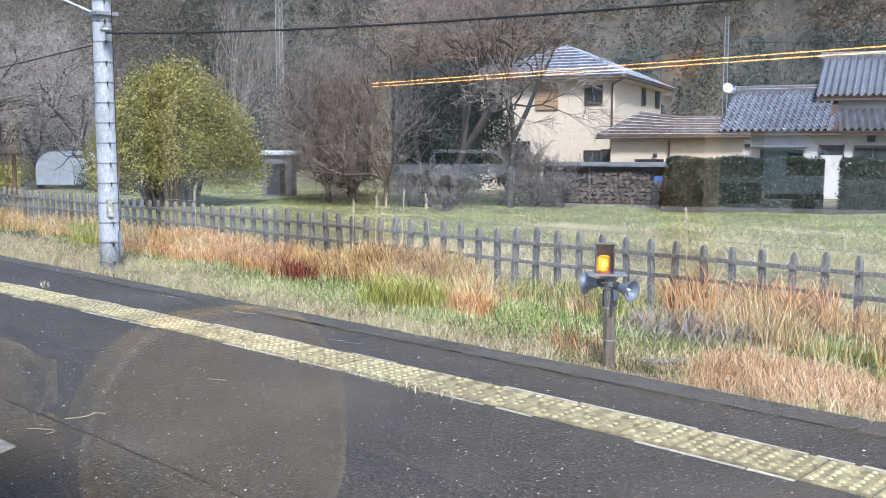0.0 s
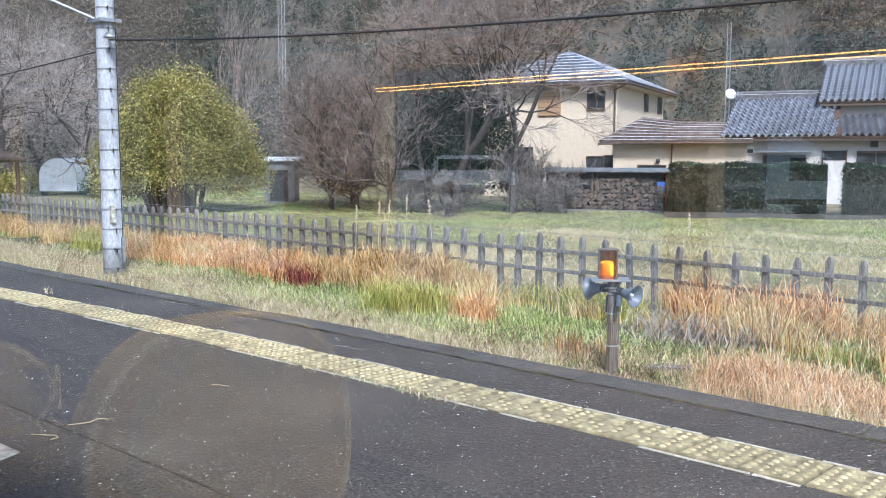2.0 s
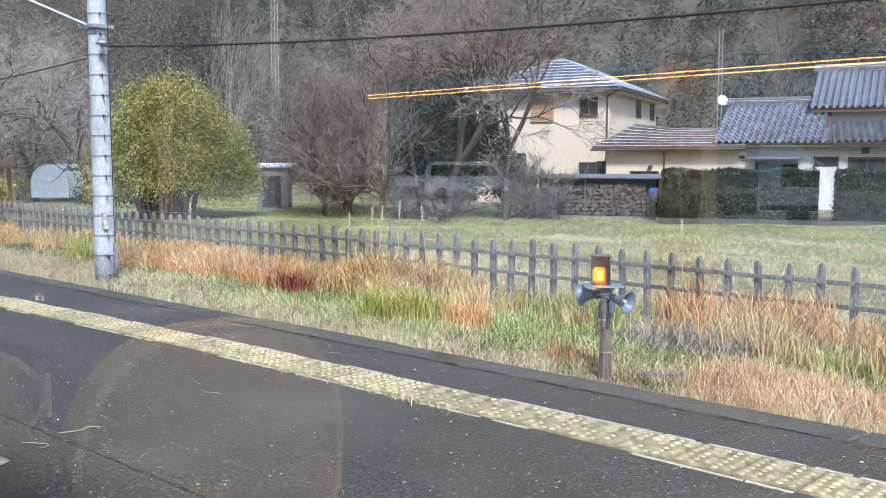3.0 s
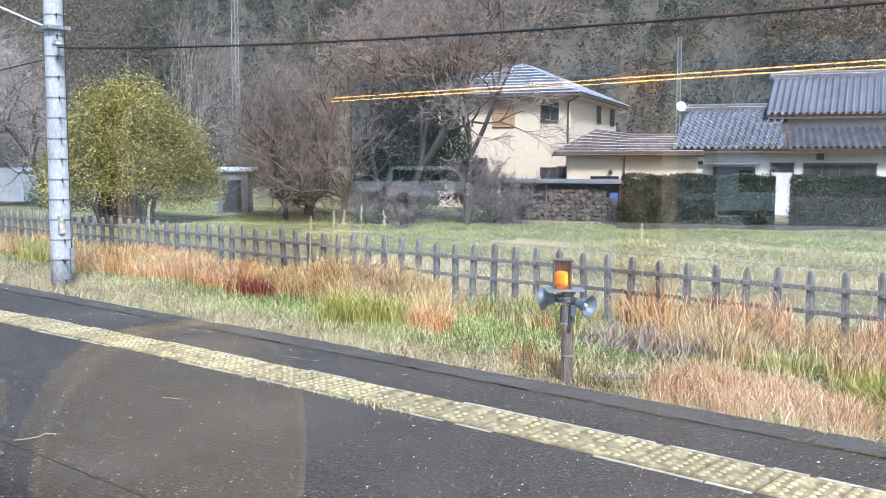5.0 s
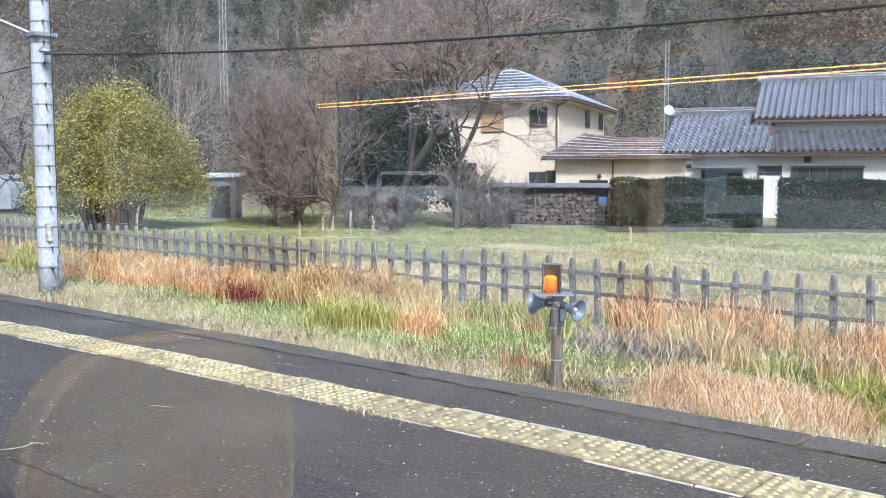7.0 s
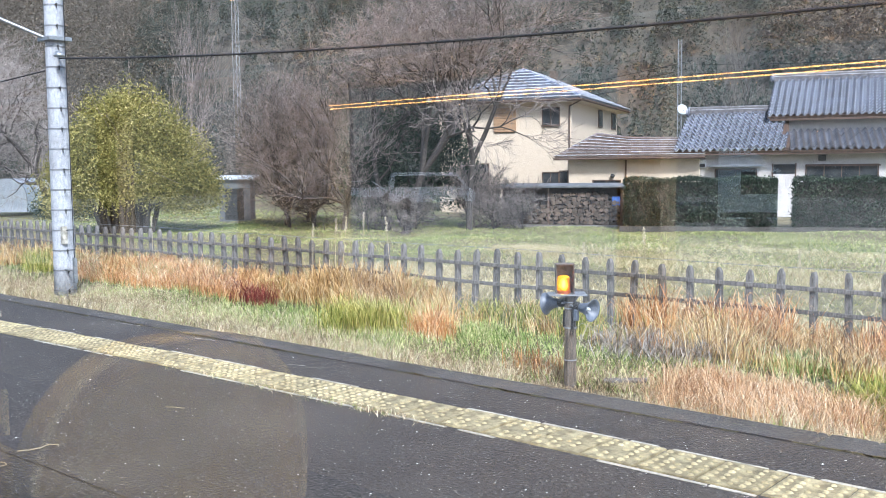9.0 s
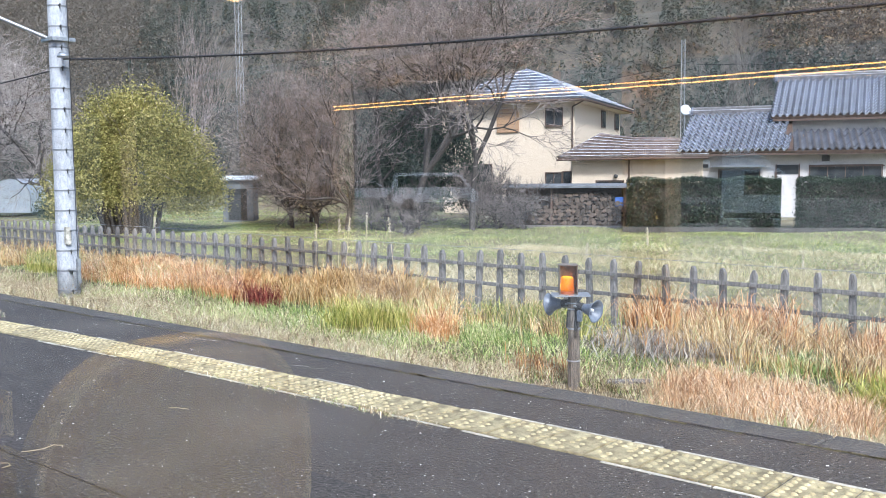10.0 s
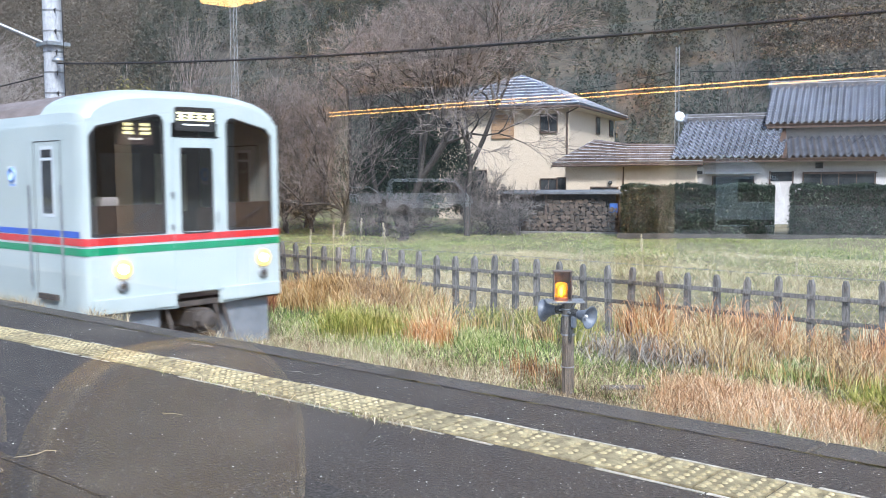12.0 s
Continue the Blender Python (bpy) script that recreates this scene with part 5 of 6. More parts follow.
# ---- grasses ----
def make_grass():
    rng = np.random.default_rng(8)

    def band(n, x0, x1, y0, y1):
        return np.stack([rng.uniform(x0, x1, n), rng.uniform(y0, y1, n)], 1)

    def tufts(centres, per, spread):
        c = np.repeat(np.asarray(centres), per, axis=0)
        return c + rng.normal(0, spread, c.shape)

    # short green sward between track and fence, thinner away from the middle
    p = band(80000, -34, 3, 8.15, 12.8)
    w = np.exp(-((p[:, 0] + 11) / 7.0) ** 2) * 1.3 * np.exp(-((p[:, 1] - 10.0) / 1.4) ** 2) + 0.06 + 0.35 * (np.sin(p[:, 0] * 1.3) * np.sin(p[:, 1] * 2.1) > 0.45)
    p = p[rng.random(len(p)) < w]
    p = p[~((p[:, 0] > -6.6) & (p[:, 0] < -5.2) & (p[:, 1] < 9.0))]
    blades("green_grass", p, 0.19, 0.012, 1.7, GRASS_GREEN, rng, "short fresh green grass beside the track")
    # dry low weeds along the track side, with seed heads
    p = band(85000, -34, 4, 8.1, 10.4)
    p = p[~((p[:, 0] > -6.75) & (p[:, 0] < -5.0) & (p[:, 1] < 9.05))]
    p = p[rng.random(len(p)) < 0.22 + 0.75 * np.exp(-((p[:, 1] - 8.95) / 0.65) ** 2)]
    p = p[(rng.random(len(p)) < 0.35) | (p[:, 1] < 9.05) | (p[:, 0] < -15) | (p[:, 0] > -7.6)]
    blades("dry_weeds", p, 0.25, 0.010, 1.9, GRASS_DRY, rng, "low dry seedy weeds along the track", "weeds")
    low = band(3500, -6.9, -4.6, 8.1, 9.05)
    blades("dry_weeds", low, 0.10, 0.009, 1.6, GRASS_DRY, rng, "very short dry weeds round the post", "weeds")
    q = p[rng.random(len(p)) < 0.3]
    pts = np.stack([q[:, 0], q[:, 1], ground_z(q[:, 0], q[:, 1]) + rng.uniform(0.08, 0.34, len(q))], 1)
    tagged(new("seed_heads", raw_mesh("seed_heads", *scatter_leaves(pts, 0.015, rng), SEEDHEAD)), "pale seed heads over the dry weeds", "weeds", kind="stuff")
    # golden tall grass before the fence, in tufts of uneven height
    def tall(name, centres, per, spread, height, width, lean, material, label, bend=0.5):
        cs = np.asarray(centres)
        hh = np.repeat(height * rng.uniform(0.55, 1.2, len(cs)), per)
        xy = tufts(cs, per, spread)
        blades(name, xy, hh, width, lean, material, rng, label, bend=bend, segs=3)
    c = band(430, -40, 3, 11.2, 12.95)
    dens = 0.45 + 0.6 * np.exp(-((c[:, 0] + 21) / 7) ** 2) + 0.45 * np.exp(-((c[:, 0] + 3.5) / 2.5) ** 2) + 0.4 * np.exp(-((c[:, 0] + 12.8) / 1.2) ** 2)
    c = c[rng.random(len(c)) < dens]
    tall("golden_grass", c, 85, 0.18, 0.56, 0.011, 1.35, GRASS_GOLD, "tall golden autumn grass tufts before the fence", bend=0.85)
    c = [(-9.75, 10.35), (-9.55, 10.5), (-9.9, 10.5), (-9.4, 10.3)]
    tall("rusty_grass", c, 130, 0.12, 0.58, 0.011, 1.1, GRASS_RUST, "rust-orange dry grass clump in the green sward")
    c = band(34, -4.9, -2.9, 8.75, 9.6)
    tall("rusty_grass", c, 260, 0.18, 0.42, 0.006, 1.2, GRASS_TAN, "pinkish tan dry grass clumps beside the track", bend=0.95)
    c = [(-3.05, 9.6), (-2.9, 9.75), (-2.7, 9.5), (-2.3, 9.4), (-1.8, 9.3)]
    tall("yellow_tuft", c, 170, 0.13, 0.52, 0.011, 1.2, GRASS_YELLOW, "yellow-green grass tuft beside the track")
    c = [(-6.05, 12.7), (-5.95, 12.5), (-5.6, 12.6), (-5.5, 12.4), (-5.25, 12.7), (-5.1, 12.6), (-6.5, 12.6), (-7.0, 12.7), (-7.3, 12.6), (-6.8, 12.3), (-7.6, 12.7), (-4.6, 12.8)]
    tall("rusty_grass", c, 70, 0.10, 0.78, 0.011, 1.0, GRASS_RUST, "rust-orange tall grass clumps before the fence", bend=0.8)
    c = [(-3.75, 12.3), (-3.5, 12.5), (-3.3, 12.2), (-3.0, 12.4), (-2.6, 12.3), (-2.1, 12.5), (-3.6, 12.0)]
    tall("rusty_grass", c, 130, 0.17, 0.72, 0.011, 1.1, GRASS_RUST, "rust-orange tall grass clumps before the fence", bend=0.8)
    c = band(70, -23, -14.5, 10.9, 12.6)
    tall("rusty_grass", c, 90, 0.2, 0.55, 0.012, 1.3, GRASS_RUST, "rust-orange tall grass clumps", bend=0.85)
    c = band(24, -14.6, -12.0, 12.1, 12.9)
    tall("golden_grass", c, 120, 0.16, 0.72, 0.012, 1.25, GRASS_GOLD, "tall golden grass clump before the fence")
    tall("reddish_weed", [(-6.75, 9.35), (-6.95, 9.3), (-6.6, 9.5), (-7.1, 9.6), (-8.2, 12.3), (-6.2, 11.2)], 45, 0.13, 0.42, 0.009, 0.6, GRASS_RUST, "reddish dry weed stems")
    c = [(-11.1, 9.9), (-10.8, 10.1), (-11.4, 10.2), (-11.0, 10.4), (-10.5, 10.3), (-11.7, 10.5), (-24.1, 10.9), (-24.8, 11.3), (-25.6, 11.6), (-8.6, 12.2), (-8.0, 12.0), (-9.2, 12.3), (-10.1, 12.4)]
    tall("arching_grass", c, 200, 0.19, 0.55, 0.012, 1.25, GRASS_YELLOW, "arching yellow-green grass clumps", bend=0.8)
    c = [(-4.9, 11.9), (-4.6, 11.7), (-4.2, 11.6), (-3.9, 11.8), (-4.4, 12.1), (-5.2, 12.0), (-8.8, 10.6), (-8.3, 10.8), (-9.0, 10.9)]
    tall("arching_grass", c, 230, 0.22, 0.28, 0.008, 1.5, GRASS_GREEN, "arching grey-green grass clumps by a hollow", bend=0.9)
    c = [(-15.2, 11.05), (-14.95, 11.1), (-14.7, 10.95)]
    tall("red_weed", c, 120, 0.17, 0.46, 0.011, 0.9, WEED_RED, "dark red weed clump in the grass")
    # sparse tall stalks
    c = band(260, -32, 3, 10.6, 13.2)
    blades("dead_stalks", c, 0.85, 0.007, 0.3, GRASS_DRY, rng, "sparse tall dead stalks", "weeds")
    # field beyond the fence
    p = band(90000, -60, 2, 13.4, 31)
    blades("field_grass", p, 0.08, 0.011, 1.4, GRASS_YELLOW, rng, "short meadow grass of the field")
    p = band(80000, -50, 2, 20, 33.5)
    blades("field_grass", p, 0.095, 0.016, 1.5, GRASS_GREEN, rng, "short green grass before the houses")
    p = band(64000, -18, 3, 13.6, 26)
    p = p[rng.random(len(p)) < 0.12 + 0.6 * (np.sin(p[:, 1] * 1.1 + p[:, 0] * 0.25) > 0)]
    blades("mown_straw", p, 0.22, 0.011, 2.4, GRASS_STRAW, rng, "pale mown straw lying on the field", "straw", bend=1.4)
    # heap of cut stalks beside the post
    a = rng.normal(0, 1, (1300, 2)) * [0.5, 0.3] + [-6.3, 11.6]
    blades("cut_stalks", a, 0.42, 0.016, 3.0, STALKGREY, rng, "grey heap of cut dry stalks", "straw", bend=1.55)
    # plumes
    for i, (x, y, h) in enumerate(((-13.4, 12.4, 1.45), (-13.9, 12.3, 1.35), (-14.4, 12.6, 1.3), (-7.2, 12.6, 1.35), (-15.0, 12.5, 1.2), (-21.0, 12.4, 1.2), (-9.2, 13.8, 1.0), (-4.2, 14.5, 1.0), (-6.0, 15.5, 0.9), (-5.0, 16.2, 0.9), (-3.2, 14.2, 1.05), (-2.0, 14.6, 0.95), (-12.6, 12.5, 1.4))):
        z = float(ground_z(x, y))
        t = thing("pampas_stem", "single tall dry grass stem with a pale plume", "grass stem", pose(x, y, z, rng.uniform(-4, 4), rng.uniform(-5, 5), 0), group="plumed stems")
        h += 0.28
        part("stem", rod((0, 0, 0), (0, 0, h), 0.008, 0.004, n=5), STRAWSTALK, t)
        v, f, s = scatter_leaves(np.stack([rng.normal(0, 0.012, 120), rng.normal(0, 0.012, 120), h - rng.uniform(0, 0.28, 120)], 1), 0.014, rng)
        ob = new("plume", raw_mesh("plume", v, f, s, PLUME))
        ob.parent = t


make_grass()
plank = part("plank", box(-0.25, 0.25, -0.06, 0.06, 0, 0.03, bevel=0.006), FENCE, at=pose(-5.62, 9.35, -0.86, 6, -4, 22))
tagged(plank, "pale weathered plank lying in the weeds", "plank")


# ---- the train that comes in ----
BODYWHITE = mat("train_white", (0.46, 0.535, 0.54), (0.52, 0.59, 0.59), rough=0.3, scale=2, bump=0.0, stain=0.25, stain_col=(0.40, 0.44, 0.43), stain_scale=0.8)
STRIPE_RED = mat("stripe_red", (0.55, 0.03, 0.035), rough=0.35, bump=0)
STRIPE_BLUE = mat("stripe_blue", (0.03, 0.10, 0.50), rough=0.35, bump=0)
STRIPE_GREEN = mat("stripe_green", (0.01, 0.24, 0.11), rough=0.35, bump=0)
TRAINROOF = mat("train_roof", (0.17, 0.14, 0.13), (0.25, 0.21, 0.20), rough=0.8, scale=5, bump=0.2)
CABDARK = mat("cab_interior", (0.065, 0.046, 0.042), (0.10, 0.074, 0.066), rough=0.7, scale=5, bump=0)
CABPALE = mat("cab_panel", (0.55, 0.58, 0.45), rough=0.6, bump=0)
UNDER = mat("underframe", (0.05, 0.045, 0.042), (0.11, 0.09, 0.08), rough=0.8, scale=8, bump=0.3)
PLOUGH = mat("grey_plough", (0.17, 0.19, 0.22), (0.24, 0.26, 0.29), rough=0.6, scale=6, bump=0.1)
HEADLAMP = mat("headlamp", (1, 0.9, 0.7), rough=0.3, bump=0, emit=(1.0, 0.82, 0.55), emit_power=10)
SIGNLIT = mat("sign_lit", (0.9, 0.85, 0.5), rough=0.5, bump=0, emit=(1.0, 0.93, 0.45), emit_power=1.0)
SIGNWHITE = mat("sign_white", (0.8, 0.8, 0.8), rough=0.5, bump=0, emit=(1.0, 1.0, 0.9), emit_power=0.4)
TRAINGLASS = glass_mat("train_glass", (0.82, 0.79, 0.77), 0.04)
SEAL = mat("rubber_seal", (0.02, 0.018, 0.018), rough=0.6, bump=0)
HW = 1.49
NEAR = 0.10
PLAN = [(-20.0, -HW - NEAR), (-0.22, -HW - NEAR), (-0.13, -1.585), (-0.06, -1.57), (-0.02, -1.55), (0.0, -1.52), (0.0, 1.42), (-0.02, 1.45), (-0.06, 1.47), (-0.13, 1.485), (-0.22, HW), (-20.0, HW)]


def band(z0, z1, i0, i1, off=0.004, start=None):
    """A painted band round the plan outline from corner i0 to i1, a hair proud of the skin."""
    pts = PLAN[i0:i1 + 1]
    if start is not None:
        pts = [(start, pts[0][1])] + pts[1:]
    bm = bmesh.new()
    rows = []
    for k, (x, y) in enumerate(pts):
        a, b = pts[max(0, k - 1)], pts[min(len(pts) - 1, k + 1)]
        t = Vector((b[0] - a[0], b[1] - a[1])).normalized()
        nx, ny = t.y, -t.x
        rows.append([bm.verts.new((x + nx * o, y + ny * o, z)) for o, z in ((-0.002, z0), (off, z0), (off, z1), (-0.002, z1))])
    for a, b in zip(rows, rows[1:]):
        for i in range(3):
            bm.faces.new((a[i], b[i], b[i + 1], a[i + 1]))
    bmesh.ops.recalc_face_normals(bm, faces=bm.faces)
    return bm


def make_train():
    t = thing("train", "white railcar with blue, red and green stripes and lit headlamps", "train", pose(-10.81, TRACK_Y, 0))
    # side skins and roof, drawn in towards the front
    bm = bmesh.new()
    rings = []
    for s, hw, drop in ((20.0, HW, 0), (1.1, HW, 0), (0.42, HW, 0), (0.22, 1.488, 0.012), (0.12, 1.475, 0.03), (0.05, 1.455, 0.055), (0.0, 1.42, 0.10)):
        ring = [(-hw, -0.07), (-hw, 0.4), (-hw, 2.30 - drop)]
        for i in range(1, 14):
            a = math.pi * i / 14
            ring.append((-hw * abs(math.cos(a)) ** 0.62 * (1 if a < math.pi / 2 else -1), 2.30 - drop + (0.50 - drop * 0.3) * math.sin(a) ** 0.8))
        ring += [(hw, 2.30 - drop), (hw, 0.4), (hw, -0.07)]
        rings.append([bm.verts.new((-s, y - NEAR * (0.5 - 0.5 * y / hw), z)) for y, z in ring])
    for a, b in zip(rings, rings[1:]):
        for i in range(len(a) - 1):
            bm.faces.new((a[i], a[i + 1], b[i + 1], b[i]))
    bm.faces.new(rings[0])
    bmesh.ops.recalc_face_normals(bm, faces=bm.faces)
    shell = part("body_shell", bm, [BODYWHITE, TRAINROOF], t, "glossy white painted body with brown roof", smooth=False)
    for p in shell.data.polygons:
        if p.center.x < -1.2 and p.center.z > 2.42:
            p.material_index = 1
    part("floor_pan", box(-19.95, -0.06, -1.44, 1.44, -0.12, -0.05), UNDER, t)
    part("roof_covering", prism([(-1.20, 2.60), (-0.9, 2.74), (-0.4, 2.83), (0.4, 2.83), (0.9, 2.74), (1.20, 2.60)], 1.25, 19.6), TRAINROOF, t, "brown-grey roof covering", at=pose(0, 0, 0.0, 0, 0, 90))
    part("roof_unit", box(-12, -8.5, -0.8, 0.8, 2.8, 3.1, bevel=0.06), PLOUGH, t, "grey roof air unit")
    # front panels: polygons in (across, height), pushed back from the nose
    F = pose(0, 0, 0, 0, 0, 90)
    arc = []
    for i in range(0, 15):
        a = math.pi * i / 14
        arc.append((1.42 * abs(math.cos(a)) ** 0.62 * (1 if a < math.pi / 2 else -1), 2.20 + 0.47 * math.sin(a) ** 0.8))
    arc = [(y - NEAR * (0.5 - 0.5 * y / 1.42), z) for y, z in arc]
    head = [(-1.495, 2.15), (-1.4, 2.27), (-0.56, 2.45), (-0.49, 2.43), (-0.46, 2.36), (0.54, 2.36), (0.57, 2.43), (0.64, 2.45), (1.20, 2.32), (1.29, 2.23)]
    part("front_header", prism(head + arc, 0, 0.05), BODYWHITE, t, at=F)
    low = [(-1.52, -0.08), (-0.31, -0.12), (-0.31, 0.05), (-0.27, 0.07), (0.34, 0.07), (0.38, 0.05), (0.38, -0.12), (1.42, -0.08), (1.42, 0.90), (-1.52, 0.90)]
    part("front_apron", prism(low, 0, 0.05), BODYWHITE, t, at=F)
    part("bumper_ledge", band(-0.085, 0.10, 4, 5, 0.03), BODYWHITE, t)
    for y0, y1 in ((-1.515, -0.34), (0.41, 1.415)):
        part("bumper_ledge", box(-0.02, 0.03, y0, y1, -0.085, 0.10, bevel=0.008), BODYWHITE, t)
    # no slot is cut: a near-black bar paints its shade
    part("slot_shade", box(-0.01, 0.006, -0.29, 0.37, 0.115, 0.155), SEAL, t, "flat dark bar in place of a shaded slot over the coupler")
    for y0, y1 in ((-1.525, -1.492), (-0.46, -0.33), (0.40, 0.54), (1.292, 1.425)):
        part("front_pillar", box(-0.05, -0.001, y0, y1, 0.89, 2.37), BODYWHITE, t)
    # windscreens with seals
    for pts in ([(-1.49, 0.905), (-0.462, 0.905), (-0.462, 2.36), (-0.50, 2.425), (-0.57, 2.44), (-1.39, 2.265), (-1.49, 2.14)],
                [(0.542, 0.905), (1.29, 0.905), (1.29, 2.22), (1.21, 2.31), (0.65, 2.44), (0.58, 2.42), (0.542, 2.36)]):
        ws = part("windscreen", prism(pts, 0.018, 0.024), TRAINGLASS, t, "dark tinted windscreen", at=F)
        cx = sum(p[0] for p in pts) / len(pts)
        bm = bmesh.new()
        for (a, b), (c, d) in zip(pts, pts[1:] + pts[:1]):
            rod((a, 0.004, b), (c, 0.004, d), 0.018, n=6, bm=bm)
        part("seal", bm, SEAL, ws)
        part("wiper", rod((cx - 0.25, -0.012, 0.95), (cx + 0.28, -0.012, 1.22), 0.009, n=5), SEAL, ws)
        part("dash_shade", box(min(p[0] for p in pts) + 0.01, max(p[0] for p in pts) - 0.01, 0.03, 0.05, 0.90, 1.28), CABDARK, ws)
    # gangway door in the middle of the front
    d = thing_part("front_door", t, pose(0, 0, 0, 0, 0, 90))
    bm = bmesh.new()
    box(-0.325, -0.215, -0.012, 0.04, 0.08, 2.16, bm=bm)
    box(0.295, 0.395, -0.012, 0.04, 0.08, 2.16, bm=bm)
    box(-0.215, 0.295, -0.012, 0.04, 0.08, 0.87, bm=bm)
    box(-0.215, 0.295, -0.012, 0.04, 2.03, 2.16, bm=bm)
    part("door_leaf", bm, BODYWHITE, d)
    part("door_pane", prism(rounded(-0.213, 0.293, 0.872, 2.028, 0.07), 0.008, 0.014), TRAINGLASS, d)
    bm = bmesh.new()
    o = rounded(-0.205, 0.285, 0.88, 2.02, 0.07)
    for (a, b), (c, e) in zip(o, o[1:] + o[:1]):
        rod((a, -0.008, b), (c, -0.008, e), 0.014, n=5, bm=bm)
    part("seal", bm, SEAL, d)
    part("door_handle", rod((0.34, -0.05, 1.0), (0.34, -0.05, 1.16), 0.012, n=6), STEEL, d)
    part("hinge", box(-0.37, -0.33, -0.03, -0.0, 1.38, 1.44), STEEL, d)
    part("hinge", box(-0.37, -0.33, -0.03, -0.0, 0.95, 1.01), STEEL, d)
    part("head_strip", box(-0.33, 0.40, -0.02, 0.0, 2.165, 2.18), SEAL, d)
    # destination sign and the lit indicator behind the near windscreen
    sg = thing_part("destination_sign", t, pose(0, 0, 0, 0, 0, 90))
    part("sign_case", prism(rounded(-0.28, 0.36, 2.25, 2.57, 0.05), -0.012, 0.0), SEAL, sg)
    rng = random.Random(4)
    for k in range(4):
        y0 = -0.25 + k * 0.147
        for z, h, cut in ((2.475, 0.024, 0.0), (2.432, 0.022, 0.015), (2.388, 0.024, 0.0)):
            part("sign_bar", box(y0 + cut, y0 + 0.125 - cut * rng.uniform(0, 1), -0.016, -0.0125, z, z + h), SIGNLIT, sg)
        part("sign_bar", box(y0 + 0.05, y0 + 0.075, -0.0165, -0.0125, 2.39, 2.498), SIGNLIT, sg)
    part("sign_bar", box(-0.16, 0.24, -0.016, -0.0125, 2.325, 2.345), SIGNWHITE, sg)
    ind = thing_part("indicator", t, pose(-0.10, 0, 0, 0, 0, 90))
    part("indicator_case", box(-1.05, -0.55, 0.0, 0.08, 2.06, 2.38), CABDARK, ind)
    for y0 in (-0.98, -0.74):
        for z in (2.19, 2.245, 2.30):
            part("indicator_bar", box(y0 + rng.uniform(0, 0.02), y0 + 0.16 - rng.uniform(0, 0.02), -0.006, -0.001, z, z + 0.035), SIGNLIT, ind)
    part("indicator_bar", box(-0.90, -0.70, -0.006, -0.001, 2.12, 2.145), SIGNWHITE, ind)
    # cab inside
    cab = thing_part("cab", t, pose(0, 0, 0))
    part("cab_back_wall", box(-2.0, -1.95, -1.42, 1.42, 0.0, 2.5), CABDARK, cab)
    part("cab_floor", box(-1.95, -0.06, -1.42, 1.42, 0.0, 0.06), CABDARK, cab)
    part("cab_window", box(-1.95, -1.94, -1.1, -0.55, 1.1, 2.0), CABPALE, cab, "pale window in the cab's rear wall")
    part("cab_window", box(-1.95, -1.94, 0.6, 1.15, 1.1, 2.0), CABPALE, cab)
    part("cab_door", box(-1.95, -1.935, -0.3, 0.35, 0.1, 2.0), SHEDGREY, cab)
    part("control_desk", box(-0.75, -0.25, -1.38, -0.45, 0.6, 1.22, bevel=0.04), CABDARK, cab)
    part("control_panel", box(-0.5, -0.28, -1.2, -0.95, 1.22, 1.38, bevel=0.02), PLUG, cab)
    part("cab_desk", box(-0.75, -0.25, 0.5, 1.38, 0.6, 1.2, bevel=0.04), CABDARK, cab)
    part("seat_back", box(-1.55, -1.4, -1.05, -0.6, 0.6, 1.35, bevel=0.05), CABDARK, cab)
    # stripes all round
    part("blue_stripe", band(0.885, 0.965, 0, 2, start=-20.0), STRIPE_BLUE, t)
    part("red_stripe", band(0.785, 0.875, 0, 11), STRIPE_RED, t)
    part("green_stripe", band(0.66, 0.755, 0, 11), STRIPE_GREEN, t)
    for z0, z1, m in ((0.785, 0.875, STRIPE_RED), (0.66, 0.755, STRIPE_GREEN)):
        part("door_stripe", box(0.0125, 0.017, -0.325, 0.395, z0, z1), m, t)
    # lamps
    for y in (-1.10, 1.12):
        l = thing_part("headlight", t, pose(0.0, y, 0.47, 0, 90, 0))
        part("bezel", lathe([(0.085, -0.02), (0.125, 0.0), (0.125, 0.03), (0.11, 0.042), (0.066, 0.03)], 24), RIMGLOW, l, smooth=True)
        part("lens", lathe([(0.066, 0.024), (0.062, 0.036), (0.04, 0.05), (0.001, 0.055)], 20), HEADLAMP, l, "glowing warm white headlamp", smooth=True)
        m2 = thing_part("marker_light", t, pose(0.0, y - 0.01, 0.25, 0, 90, 0))
        part("rim", lathe([(0.055, -0.01), (0.075, 0.0), (0.075, 0.035), (0.06, 0.04)], 18), STEEL, m2, smooth=True)
        part("red_lens", lathe([(0.055, 0.03), (0.03, 0.045), (0.001, 0.048)], 14), UNDER, m2, "unlit tail lens", smooth=True)
    # side near the cab: crew door, slit window, handrails, step
    for sgn in (-1, 1):
        y = sgn * HW - (NEAR if sgn < 0 else 0)
        sd = thing_part("crew_door", t, pose(0, 0, 0))
        o = 0.004 * sgn
        for x in (-1.28, -0.56):
            part("door_joint", box(x, x + 0.012, min(y - 0.001, y + o), max(y - 0.001, y + o), 0.0, 2.1), SEAL, sd)
        part("door_joint", box(-1.28, -0.55, min(y - 0.001, y + o), max(y - 0.001, y + o), 2.10, 2.112), SEAL, sd)
        part("slit_window", box(-1.05, -0.78, min(y - 0.001, y + 2 * o), max(y - 0.001, y + 2 * o), 1.18, 1.86), WINDOW, sd)
